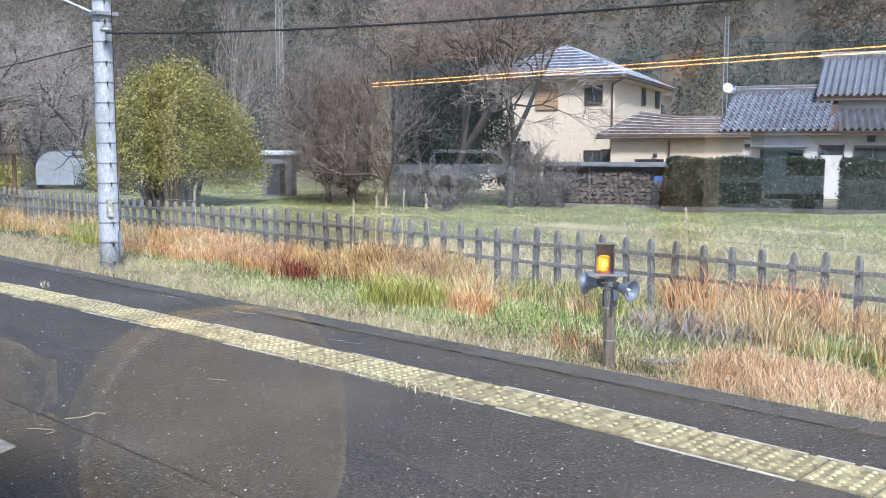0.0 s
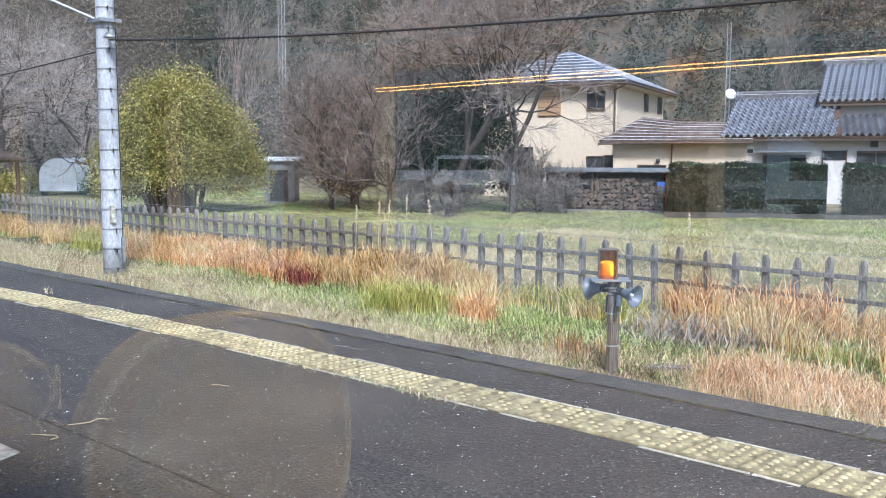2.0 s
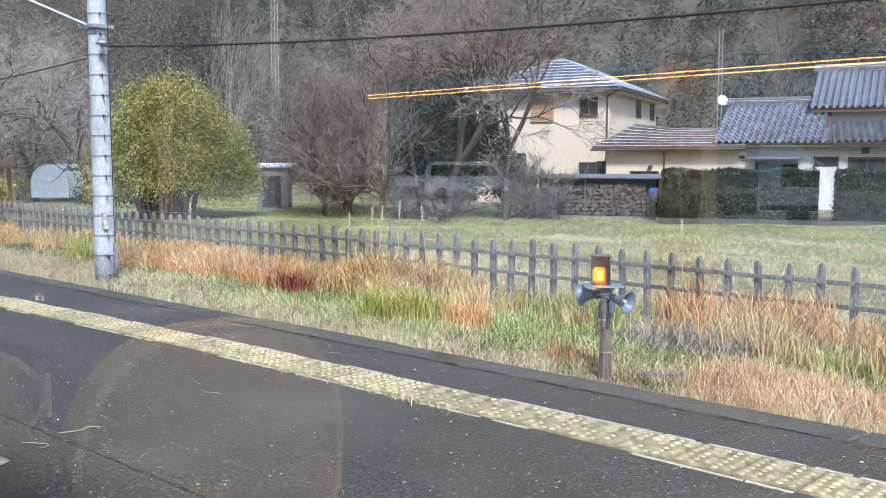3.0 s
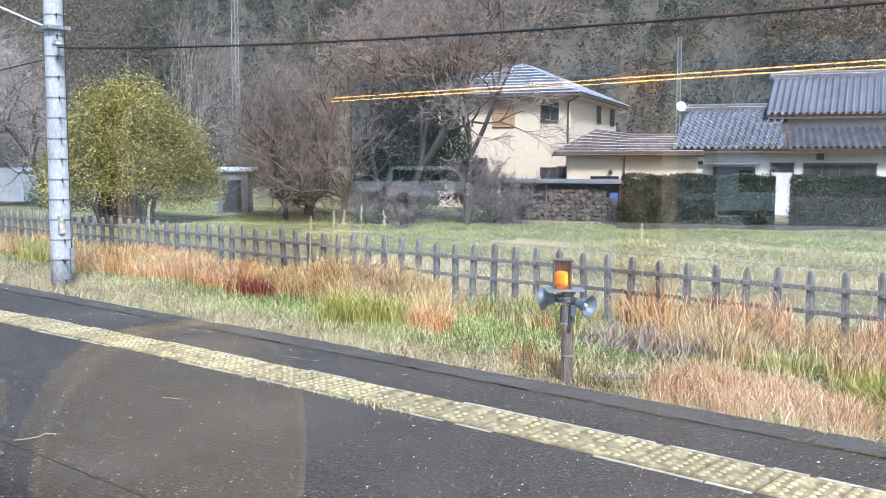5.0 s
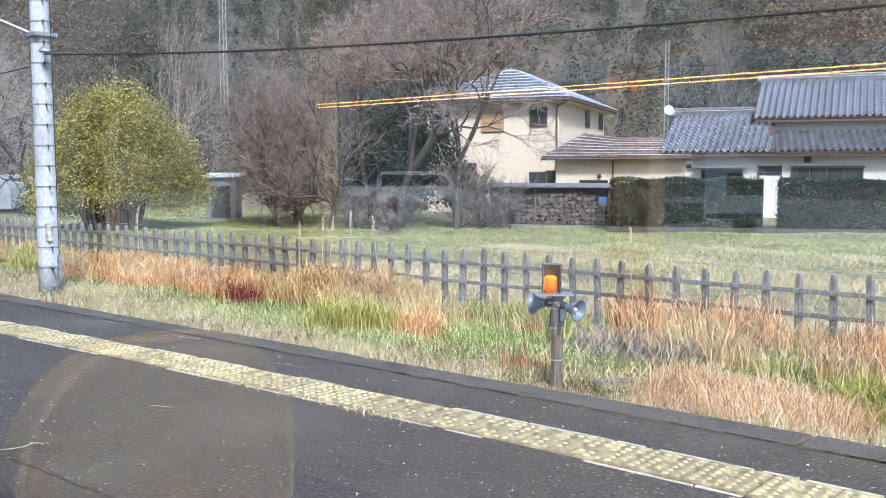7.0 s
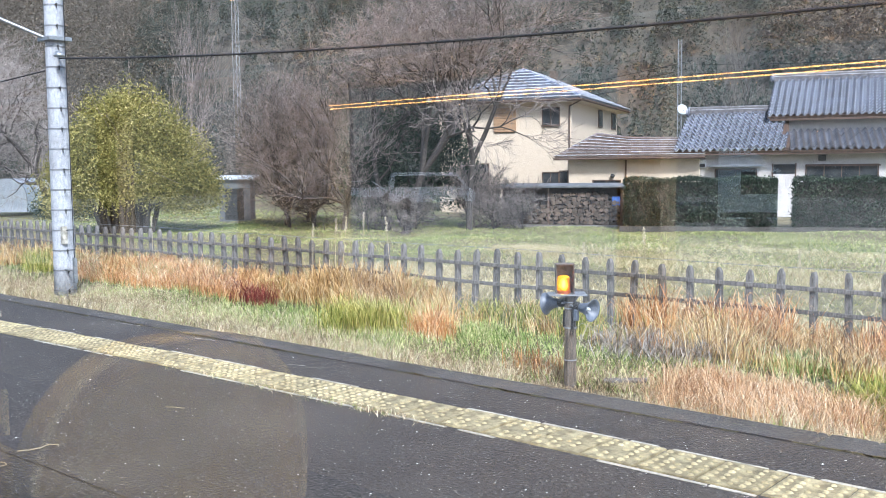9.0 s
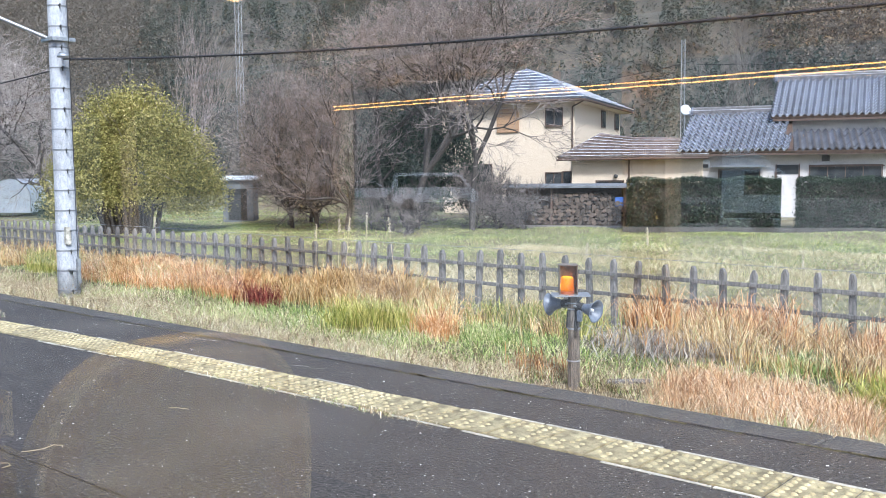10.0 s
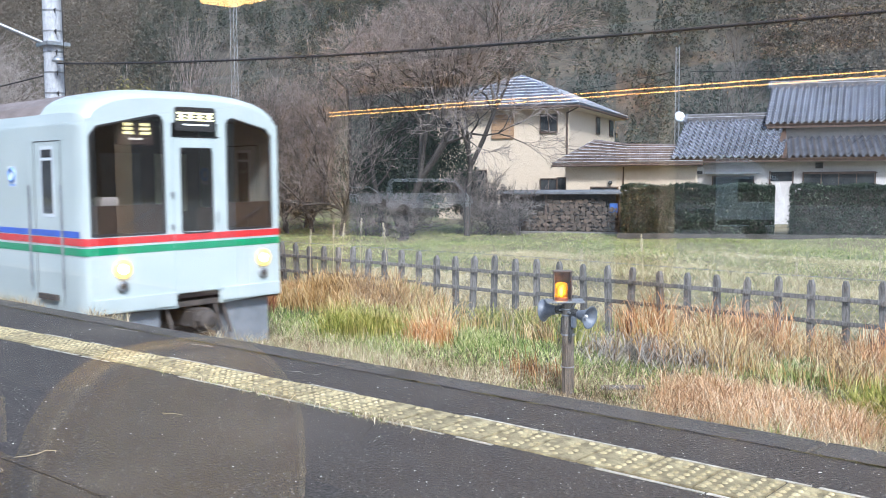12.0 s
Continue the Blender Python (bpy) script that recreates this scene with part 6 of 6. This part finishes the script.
        part("slit_top", box(-1.05, -0.78, min(y - 0.001, y + 2.2 * o), max(y - 0.001, y + 2.2 * o), 1.90, 2.0), SEAL, sd)
        part("slit_frame", box(-1.09, -0.74, min(y - 0.001, y + o), max(y - 0.001, y + o), 1.13, 2.04), WHITESHEET, sd)
        for x in (-1.36, -0.48):
            part("handrail", rod((x, y + sgn * 0.05, 0.22), (x, y + sgn * 0.05, 1.55), 0.016, n=6), STEEL, sd)
        part("step", box(-1.2, -0.7, min(y, y + sgn * 0.05), max(y, y + sgn * 0.05), 0.06, 0.13), UNDER, sd)
        part("emblem", box(-2.05, -1.80, min(y - 0.001, y + o), max(y - 0.001, y + o), 1.52, 1.80), WHITESHEET, t, "small pale square plate with a blue ring")
        ring = [(1.925 * -1 + 0.085 * math.cos(2 * math.pi * i / 20), 1.68 + 0.085 * math.sin(2 * math.pi * i / 20)) for i in range(20)]
        bm = bmesh.new()
        for (a, b), (c, e) in zip(ring, ring[1:] + ring[:1]):
            rod((a, y + 1.2 * o, b), (c, y + 1.2 * o, e), 0.026, n=5, bm=bm)
        part("emblem_ring", bm, EMBLEM, t, "pale blue ring")
        part("emblem_bar", box(-2.02, -1.83, min(y, y + 1.6 * o), max(y, y + 1.6 * o), 1.53, 1.56), EMBLEM, t)
        for k in range(5):
            x0 = -4.55 - k * 3.3
            w = thing_part("side_window", t, pose(0, 0, 0))
            part("window_frame", box(x0 - 0.06, x0 + 1.66, min(y - 0.001, y + o), max(y - 0.001, y + o), 1.08, 2.02), ALU, w)
            part("pane", box(x0, x0 + 1.6, min(y - 0.001, y + 2 * o), max(y - 0.001, y + 2 * o), 1.14, 1.96), WINDOW, w)
        for x0 in (-6.2, -15.2):
            dd = thing_part("passenger_door", t, pose(0, 0, 0))
            part("leaf", box(x0, x0 + 1.2, min(y - 0.001, y + o * 1.4), max(y - 0.001, y + o * 1.4), -0.02, 2.05), STEEL, dd)
            part("pane", box(x0 + 0.3, x0 + 0.9, min(y - 0.001, y + 2.4 * o), max(y - 0.001, y + 2.4 * o), 1.0, 1.9), WINDOW, dd)
    # below the floor
    # added near-black sheet stands in for the shade under the floor
    part("underfloor_dark_backing", box(-0.75, -0.70, -1.2, 1.2, -0.85, -0.10), SEAL, t)
    part("step_bar", box(-0.4, -0.30, -0.45, 0.5, -0.62, -0.56, bevel=0.01), RAIL, t)
    part("coupler", box(-0.6, 0.12, -0.13, 0.17, -0.42, -0.16, bevel=0.03), UNDER, t)
    part("coupler_head", lathe([(0.12, 0), (0.15, 0.06), (0.13, 0.2), (0.06, 0.24)], 12, m=Matrix.Translation((0.05, 0.02, -0.30)) @ Euler((0, radians(90), 0)).to_matrix().to_4x4()), UNDER, t, "dark greasy coupler head")
    for k, y in enumerate((-0.42, 0.34, 0.48)):
        part("air_hose", rod((-0.1, y, -0.12), (0.02, y + 0.05, -0.55), 0.025, n=6), UNDER, t)
    part("snow_plough", box(-0.55, -0.12, 0.52, 1.30, -0.78, -0.12, bevel=0.02), PLOUGH, t)
    part("snow_plough", box(-0.55, -0.12, -1.30, -0.50, -0.78, -0.12, bevel=0.02), PLOUGH, t)
    for bx in (-3.2, -16.8):
        bg = thing_part("bogie", t, pose(bx, 0, 0))
        for y in (-0.85, 0.85):
            part("bogie_frame", box(-1.5, 1.5, y - 0.08, y + 0.08, -0.62, -0.36, bevel=0.05), UNDER, bg)
        for x in (-1.0, 1.0):
            for y in (-0.56, 0.56):
                part("wheel", lathe([(0.10, -0.06), (0.40, -0.06), (0.43, -0.03), (0.40, 0.05), (0.1, 0.06)], 24, m=Matrix.Translation((x, y, -0.50)) @ Euler((radians(90), 0, 0)).to_matrix().to_4x4()), RAIL, bg)
            part("axle", rod((x, -0.8, -0.5), (x, 0.8, -0.5), 0.07, n=10), UNDER, bg)
    part("equipment_case", box(-13, -6.5, -1.2, 1.2, -0.62, -0.12, bevel=0.04), UNDER, t)
    return t


# bezel emission imitates headlamp light caught by the reflector ring
RIMGLOW = mat("rim_glow", (0.62, 0.46, 0.22), rough=0.3, metal=0.4, bump=0, emit=(1.0, 0.55, 0.10), emit_power=1.0)
EMBLEM = mat("emblem_blue", (0.10, 0.25, 0.70), (0.40, 0.55, 0.85), rough=0.4, scale=9, bump=0)
TRAIN = make_train()


# ---- platform wear: chips, cracks, weeds, lost threads of straw ----
def make_platform_wear():
    rng = np.random.default_rng(12)
    k = 14000
    x = rng.uniform(-15, 1, k)
    y = rng.uniform(0.8, 5.3, k)
    r = rng.gamma(1.2, 0.0014, k) + 0.0016
    a = rng.uniform(0, 6.28, k)
    pts = []
    for i in range(4):
        t = a + i * math.pi / 2
        q = r * rng.uniform(0.6, 1.2, k)
        pts.append(np.stack([x + q * np.cos(t), y + q * np.sin(t), np.full(k, 0.0015)], 1))
    pts.append(np.stack([x, y, r * 0.5 + 0.001], 1))
    v = np.stack(pts, 1)
    i = np.arange(k)[:, None] * 5
    f = np.concatenate([i + [j, (j + 1) % 4, 4] for j in range(4)], 1)
    ob = new("stone_chips", raw_mesh("stone_chips", v, f.ravel(), np.full(k * 4, 3), CHIP))
    tagged(ob, "pale stone chips strewn over the asphalt", "chips", kind="stuff")
    k = 60000
    x, y = rng.uniform(-12, 0.5, k), rng.uniform(1.2, 5.75, k)
    r = rng.uniform(0.0025, 0.008, k)
    a = rng.uniform(0, 6.28, k)
    zz = np.where(y < 5.35, 0.0012, 0.008)
    v = np.stack([np.stack([x + r * np.cos(a + j * 2.1), y + r * np.sin(a + j * 2.1), zz + r * (0.4 if j == 0 else 0)], 1) for j in range(3)], 1)
    ob = new("asphalt_grit", raw_mesh("asphalt_grit", v, np.arange(k * 3), np.full(k, 3), GRIT))
    tagged(ob, "fine loose grit on the worn asphalt", "grit", kind="stuff")
    prng = random.Random(7)

    def ribbon(name, pts, w, material, z, label):
        bm = bmesh.new()
        rows = []
        for j, (px, py) in enumerate(pts):
            ww = w * prng.uniform(0.4, 1.2)
            rows.append([bm.verts.new((px, py - ww, z)), bm.verts.new((px, py + ww, z))])
        for p, q in zip(rows, rows[1:]):
            bm.faces.new((p[0], q[0], q[1], p[1]))
        part(name, bm, material, PLATFORM, label)

    ribbon("asphalt_joint", [(xx, 2.33 + 0.048 * (xx + 3.6) + prng.uniform(-0.006, 0.006)) for xx in [-16 + 0.1 * j for j in range(170)]], 0.010, CRACK, 0.002, "dark straight joint in the asphalt")
    ribbon("edge_joint", [(xx, seam_y(xx) + 0.004 + prng.uniform(-0.006, 0.006)) for xx in [-24 + 0.12 * j for j in range(220)]], 0.020, CRACK, 0.0022, "dark mossy joint before the edge stones")
    for j in range(60):
        xx = prng.uniform(-14, 0)
        L = prng.uniform(0.1, 0.5)
        ribbon("moss", [(xx + L * q / 4, seam_y(xx) + prng.uniform(-0.01, 0.02)) for q in range(5)], 0.014, MOSS, 0.0035, "")
    for pts in ([(-6.5, 4.95), (-6.35, 5.05), (-6.3, 5.2), (-6.1, 5.4)], [(-9.6, 5.0), (-9.3, 5.15), (-8.9, 5.22)], [(-4.4, 4.2), (-4.2, 3.9), (-4.3, 3.6)]):
        ribbon("crack", pts, 0.006, CRACK, 0.0018, "thin crack in the asphalt")
    # faded pale scuffs
    for xx, yy, L in ((-9.37, 5.06, 0.4), (-7.9, 5.06, 0.3), (-6.17, 4.86, 0.16), (-5.97, 4.88, 0.14)):
        ribbon("paint_scuff", [(xx + L * q / 5, yy + 0.012 * q) for q in range(6)], 0.008, WHITEPAINT, 0.003, "pale scuffed paint mark")
    bm = prism([(0, 0), (0.34, 0.10), (0.36, 0.26), (0.0, 0.20)], -0.004, 0.0)
    part("white_marking", bm, WHITEPAINT, PLATFORM, "corner of a worn white marking", at=pose(-5.47, 1.86, 0.005, 90, 0, 20))
    for pts in ([(-5.42, 2.28), (-5.39, 2.33), (-5.38, 2.39), (-5.41, 2.47), (-5.36, 2.50), (-5.32, 2.48)], [(-5.39, 2.05), (-5.31, 2.10), (-5.26, 2.14), (-5.21, 2.13), (-5.20, 2.08)], [(-5.67, 3.40), (-5.60, 3.44), (-5.53, 3.46)]):
        bm = bmesh.new()
        for p, q in zip(pts, pts[1:]):
            rod((*p, 0.01), (*q, 0.012), 0.0024, n=5, bm=bm)
        tagged(part("straw", bm, STRAWSTALK), "loose dry straw lying on the asphalt", "straw")
    # dead grass in the joints of the strip and along the edge
    g = np.random.default_rng(31)
    xs = np.concatenate([g.normal(c, s, n) for c, s, n in ((-4.45, 0.28, 150), (-6.3, 0.3, 30), (-5.6, 0.15, 25), (-8.2, 0.3, 20), (-10.1, 0.1, 20), (-5.05, 0.2, 30))])
    ys = np.array([strip_y(v) - 0.05 for v in xs]) + g.normal(0, 0.025, len(xs))
    blades("joint_grass", np.stack([xs, ys], 1), 0.06, 0.005, 1.8, GRASS_DRY, g, "dead grass growing along the tile strip", "weeds", bend=1.2, base=np.zeros(len(xs)))
    xs = np.concatenate([g.normal(c, 0.05, 24) for c in (-10.9,)])
    ys = np.array([strip_y(v) + 0.55 for v in xs]) + g.normal(0, 0.03, len(xs))
    blades("joint_grass", np.stack([xs, ys], 1), 0.09, 0.006, 0.9, GRASS_DRY, g, "dead weeds in a platform crack", "weeds", base=np.zeros(len(xs)))
    xs = g.uniform(-14, 1, 5000)
    ys = np.array([seam_y(v) + 0.36 for v in xs]) + np.abs(g.normal(0, 0.04, len(xs)))
    keep = ((np.sin(xs * 2.3) + np.sin(xs * 0.9 + 1)) > -0.4) & ((xs < -4.6) | (xs > -3.5))
    blades("edge_weeds", np.stack([xs, ys], 1)[keep], 0.36, 0.008, 0.9, GRASS_DRY, g, "dry weeds growing against the platform edge", "weeds", base=np.full(int(keep.sum()), -0.24))


make_platform_wear()


# ---- the carriage that the camera sits in, with its window ----
CAR_IN = mat("carriage_panel", (0.34, 0.25, 0.16), (0.42, 0.32, 0.21), rough=0.6, scale=3, bump=0.05)
CAR_CEIL = mat("carriage_ceiling", (0.55, 0.47, 0.36), rough=0.7, bump=0)
CAR_FLOOR = mat("carriage_floor", (0.10, 0.08, 0.07), (0.15, 0.12, 0.10), rough=0.6, scale=10, bump=0.1)
CURTAIN = mat("brown_curtain", (0.27, 0.185, 0.10), (0.46, 0.33, 0.19), rough=0.9, scale=6, bump=0.2, stretch=(14, 14, 0.2))
SEATCLOTH = mat("seat_cloth", (0.44, 0.31, 0.085), (0.58, 0.43, 0.14), rough=0.9, scale=30, bump=0.3)
CAR_OUT = mat("carriage_outside", (0.6, 0.62, 0.62), rough=0.4, bump=0)
WARMLINE = mat("warm_light_line", (1, 0.7, 0.3), rough=0.5, bump=0, emit=(1.0, 0.45, 0.10), emit_power=5.5)
FILLLAMP = mat("ceiling_fill_light", (1, 0.8, 0.5), rough=0.5, bump=0, emit=(1.0, 0.78, 0.46), emit_power=10.5)
SHORTLAMP = mat("amber_ceiling_lamp", (1, 0.7, 0.3), rough=0.5, bump=0, emit=(1.0, 0.55, 0.16), emit_power=5.0)
PANE = glass_mat("carriage_window_glass", (0.99, 0.995, 0.99), 0.078)
FARPANE = glass_mat("carriage_far_glass", (0.96, 0.99, 0.99), 0.02)


def make_carriage():
    c = thing("carriage", "railway carriage interior with warm lights and brown curtains", "carriage", pose(0, 0, 0), kind="structure")
    x0, x1 = -11.0, 8.0
    part("floor", box(x0, x1, -2.45, 0.45, -0.02, 0.04), CAR_FLOOR, c)
    part("ceiling", box(x0, x1, -2.45, 0.45, 2.45, 2.55), CAR_CEIL, c)
    for x in (x0 - 0.05, x1):
        part("end_wall", box(x, x + 0.05, -2.45, 0.45, 0.04, 2.45), CAR_IN, c)
    # window wall towards the platform: opening round the camera's window and its neighbours
    def wall(y0, y1, openings, z0, z1):
        part("wall_panel", box(x0, x1, y0, y1, 0.04, z0), CAR_IN, c)
        part("wall_panel", box(x0, x1, y0, y1, z1, 2.45), CAR_IN, c)
        edge = x0
        for a, b in openings:
            part("wall_panel", box(edge, a, y0, y1, z0, z1), CAR_IN, c)
            edge = b
        part("wall_panel", box(edge, x1, y0, y1, z0, z1), CAR_IN, c)
    near = [(-7.6, -5.6), (-5.2, -3.2), (-2.6, 1.2), (1.6, 3.6)]
    wall(0.30, 0.44, near, 0.78, 2.12)
    far = [(-10.4, -8.6), (-8.3, -5.9), (-5.65, -4.3), (-3.54, -1.87), (-1.72, -0.1), (0.1, 1.7), (2.0, 3.6)]
    wall(-2.52, -2.40, far, 0.95, 2.02)
    for a, b in near:
        p = part("window_pane", box(a, b, 0.3495, 0.3505, 0.78, 2.12), PANE, c, "clear carriage window pane")
        p.visible_shadow = False
    for a, b in far:
        p = part("window_pane", box(a, b, -2.461, -2.459, 0.95, 2.02), FARPANE, c)
        p.visible_shadow = False
    part("outer_skin", box(x0, x1, 0.441, 0.45, -0.6, 0.77), CAR_OUT, c)
    part("outer_roof", box(x0, x1, -2.5, 0.45, 2.56, 2.62), TRAINROOF, c)
    part("underside", box(x0, x1, -2.3, 0.3, -0.9, -0.03), UNDER, c)
    # lights and curtains on the far side
    for z in (1.916, 1.932):
        part("light_line", box(-3.49, 3.8, -2.352, -2.346, z - 0.0019, z + 0.0019), WARMLINE, c, "thin glowing warm light line over the windows")
    # long strip is an added, unseen fill that brightens the mirrored seats
    part("ceiling_lamp", box(-3.1, 5.0, -0.75, -0.5, 2.42, 2.449, bevel=0.008), FILLLAMP, c, "long warm fill light added out of view on the ceiling")
    part("ceiling_lamp", box(-3.75, -3.35, -1.98, -1.80, 2.42, 2.449, bevel=0.008), SHORTLAMP, c, "short warm glowing ceiling lamp")
    for a, b in ((-1.89, -1.72), (-4.3, -3.50)):
        bm = bmesh.new()
        n = int((b - a) / 0.012)
        rows = []
        for i in range(n + 1):
            x = a + (b - a) * i / n
            y = -2.375 + 0.016 * math.sin(i * 1.5)
            rows.append((bm.verts.new((x, y, 0.96)), bm.verts.new((x, y, 2.0))))
        for p, q in zip(rows, rows[1:]):
            bm.faces.new((p[0], q[0], q[1], p[1]))
        part("curtain", bm, CURTAIN, c, "gathered brown curtain")
    part("luggage_rack", rod((-9.5, -2.15, 2.12), (6, -2.15, 2.12), 0.02, n=8), STEEL, c)


make_carriage()


def make_seat(at, top=1.17):
    s = thing("carriage_seat", "high-backed brown cloth carriage seat", "seat", at, group="carriage seats")
    part("backrest", prism(rounded(-0.40, 0.40, 0.36, top, 0.33, 10), -0.06, 0.06), SEATCLOTH, s, at=pose(0, 0, 0, 0, 0, 90))
    part("headrest_cover", prism(rounded(-0.30, 0.30, top - 0.52, top - 0.06, 0.22, 8), -0.075, -0.061), SEATPALE, s, "paler brown head cover", at=pose(0, 0, 0, 0, 0, 90))
    # pale bead paints the bright rim of the lit seat side
    edge = rounded(-0.40, 0.40, 0.36, top, 0.33, 10)
    bm = bmesh.new()
    for (a, b), (c, d) in zip(edge, edge[1:] + edge[:1]):
        rod((a, -0.06, b), (c, -0.06, d), 0.012, n=6, bm=bm)
    part("edge_highlight", bm, SEATEDGE, s, "pale bead in place of the lit seat side", at=pose(0, 0, 0, 0, 0, 90))
    part("cushion", box(0.06, 0.52, -0.40, 0.40, 0.34, 0.48, bevel=0.04), SEATCLOTH, s)
    part("seat_base", box(0.0, 0.42, -0.38, 0.38, 0.0, 0.34), CAR_IN, s)
    return s


SEATEDGE = mat("seat_edge_highlight", (0.68, 0.53, 0.24), (0.78, 0.62, 0.31), rough=0.8, scale=30, bump=0.1)
SEATPALE = mat("seat_cover", (0.44, 0.34, 0.13), (0.55, 0.44, 0.18), rough=0.9, scale=25, bump=0.2)
make_seat(pose(-2.2, -0.64, 0.04), 1.14)
make_seat(pose(-3.95, -0.50, 0.04), 0.83)


YARD = mat("yard_gravel", (0.16, 0.155, 0.145), (0.30, 0.29, 0.27), rough=0.95, scale=14, bump=0.6, stain=0.5, stain_col=(0.12, 0.11, 0.10), stain_scale=0.3)
tagged(part("yard", box(-75, 25, -62, -5, -1.25, -0.45), YARD), "grey gravel yard on the other side of the train", "yard", kind="structure")


# ---- vehicles in the yard on the other side, which the window mirrors ----
CARPAINT = mat("white_car_paint", (0.85, 0.87, 0.88), rough=0.25, bump=0)
TRUCKBLUE = mat("pale_cab_paint", (0.75, 0.85, 0.86), rough=0.3, bump=0)


def make_vehicle(name, label, category, at, outline, width, glass, paint, wheels):
    v = thing(name, label, category, at)
    bm = prism(outline, -width / 2, width / 2)
    bmesh.ops.bevel(bm, geom=[e for e in bm.edges if abs(e.verts[0].co.y - e.verts[1].co.y) > 0.5], offset=0.06, segments=2, affect="EDGES")
    part("body", bm, paint, v)
    for pts in glass:
        part("side_glass", prism(pts, -width / 2 - 0.006, -width / 2 + 0.01), WINDOW, v)
        part("side_glass", prism(pts, width / 2 - 0.01, width / 2 + 0.006), WINDOW, v)
    for x in wheels:
        for y in (-width / 2 + 0.08, width / 2 - 0.08):
            w = thing_part("wheel", v, pose(x, y, 0.31, 90, 0, 0))
            part("tyre", lathe([(0.19, -0.1), (0.30, -0.1), (0.32, -0.06), (0.32, 0.06), (0.30, 0.1), (0.19, 0.1)], 20), CABLE, w)
            part("rim", lathe([(0.02, -0.09), (0.19, -0.095), (0.19, 0.095), (0.02, 0.09)], 16), STEEL, w)
    return v


make_vehicle("estate_car", "white estate car parked in the yard", "car", pose(-46.0, -42.6, -0.45, 0, 0, -46), [(-2.2, 0.35), (2.2, 0.35), (2.2, 0.75), (1.9, 0.9), (1.0, 0.98), (0.35, 1.42), (-1.9, 1.45), (-2.2, 0.95)], 1.7,
             [[(-1.9, 0.98), (0.85, 0.98), (0.3, 1.36), (-1.8, 1.38)]], CARPAINT, (-1.35, 1.35))
make_vehicle("van", "white van parked in the yard", "van", pose(-34.6, -36.6, -0.45, 0, 0, -48), [(-2.3, 0.4), (2.3, 0.4), (2.3, 0.95), (1.95, 1.15), (1.4, 1.85), (1.1, 1.98), (-2.1, 1.98), (-2.3, 1.4)], 1.8,
             [[(-2.0, 1.2), (1.75, 1.2), (1.3, 1.75), (-2.0, 1.8)]], CARPAINT, (-1.45, 1.45))
truck = make_vehicle("truck", "pale blue-white truck parked in the yard", "truck", pose(-12.6, -27.2, -0.45, 0, 0, -26), [(-0.75, 0.5), (1.2, 0.5), (1.25, 1.25), (1.02, 2.0), (0.72, 2.08), (0.45, 2.4), (0.0, 2.62), (-0.75, 2.66)], 1.9,
             [[(-0.1, 1.25), (1.08, 1.25), (0.9, 1.92), (-0.1, 1.92)], [(-0.7, 0.55), (0.95, 0.55), (0.95, 0.7), (-0.7, 0.7)]], TRUCKBLUE, (-2.6, 0.45))


part("load_bed", box(-3.6, -0.8, -0.95, 0.95, 0.62, 0.95, bevel=0.03), SHEDGREY, truck, "low grey load bed")
part("chassis", box(-3.5, -0.8, -0.4, 0.4, 0.36, 0.6), UNDER, truck)
part("mirror_arm", rod((1.1, 0.95, 1.9), (1.2, 1.2, 1.75), 0.02, n=6), DARKMETAL, truck)
part("wing_mirror", box(1.14, 1.26, 1.12, 1.3, 1.4, 1.78, bevel=0.02), DARKMETAL, truck)


# ---- what moves ----
def motions():
    walk(ROTOR_OB, [(i * 0.1, pose(0, 0, 0, 0, 0, 60 * i - 20)) for i in range(121)])
    run = [(0, -114.44), (3, -88.38), (6, -62.31), (9, -36.25), (10.4, -24.08), (10.9, -19.74), (11.2, -17.19), (11.5, -14.77), (11.8, -12.46), (12, -10.98)]
    walk(TRAIN, [(t, pose(x, TRACK_Y + 0.0105 * (x + 10), 0, 0, 0, 0.6)) for t, x in run])


motions()
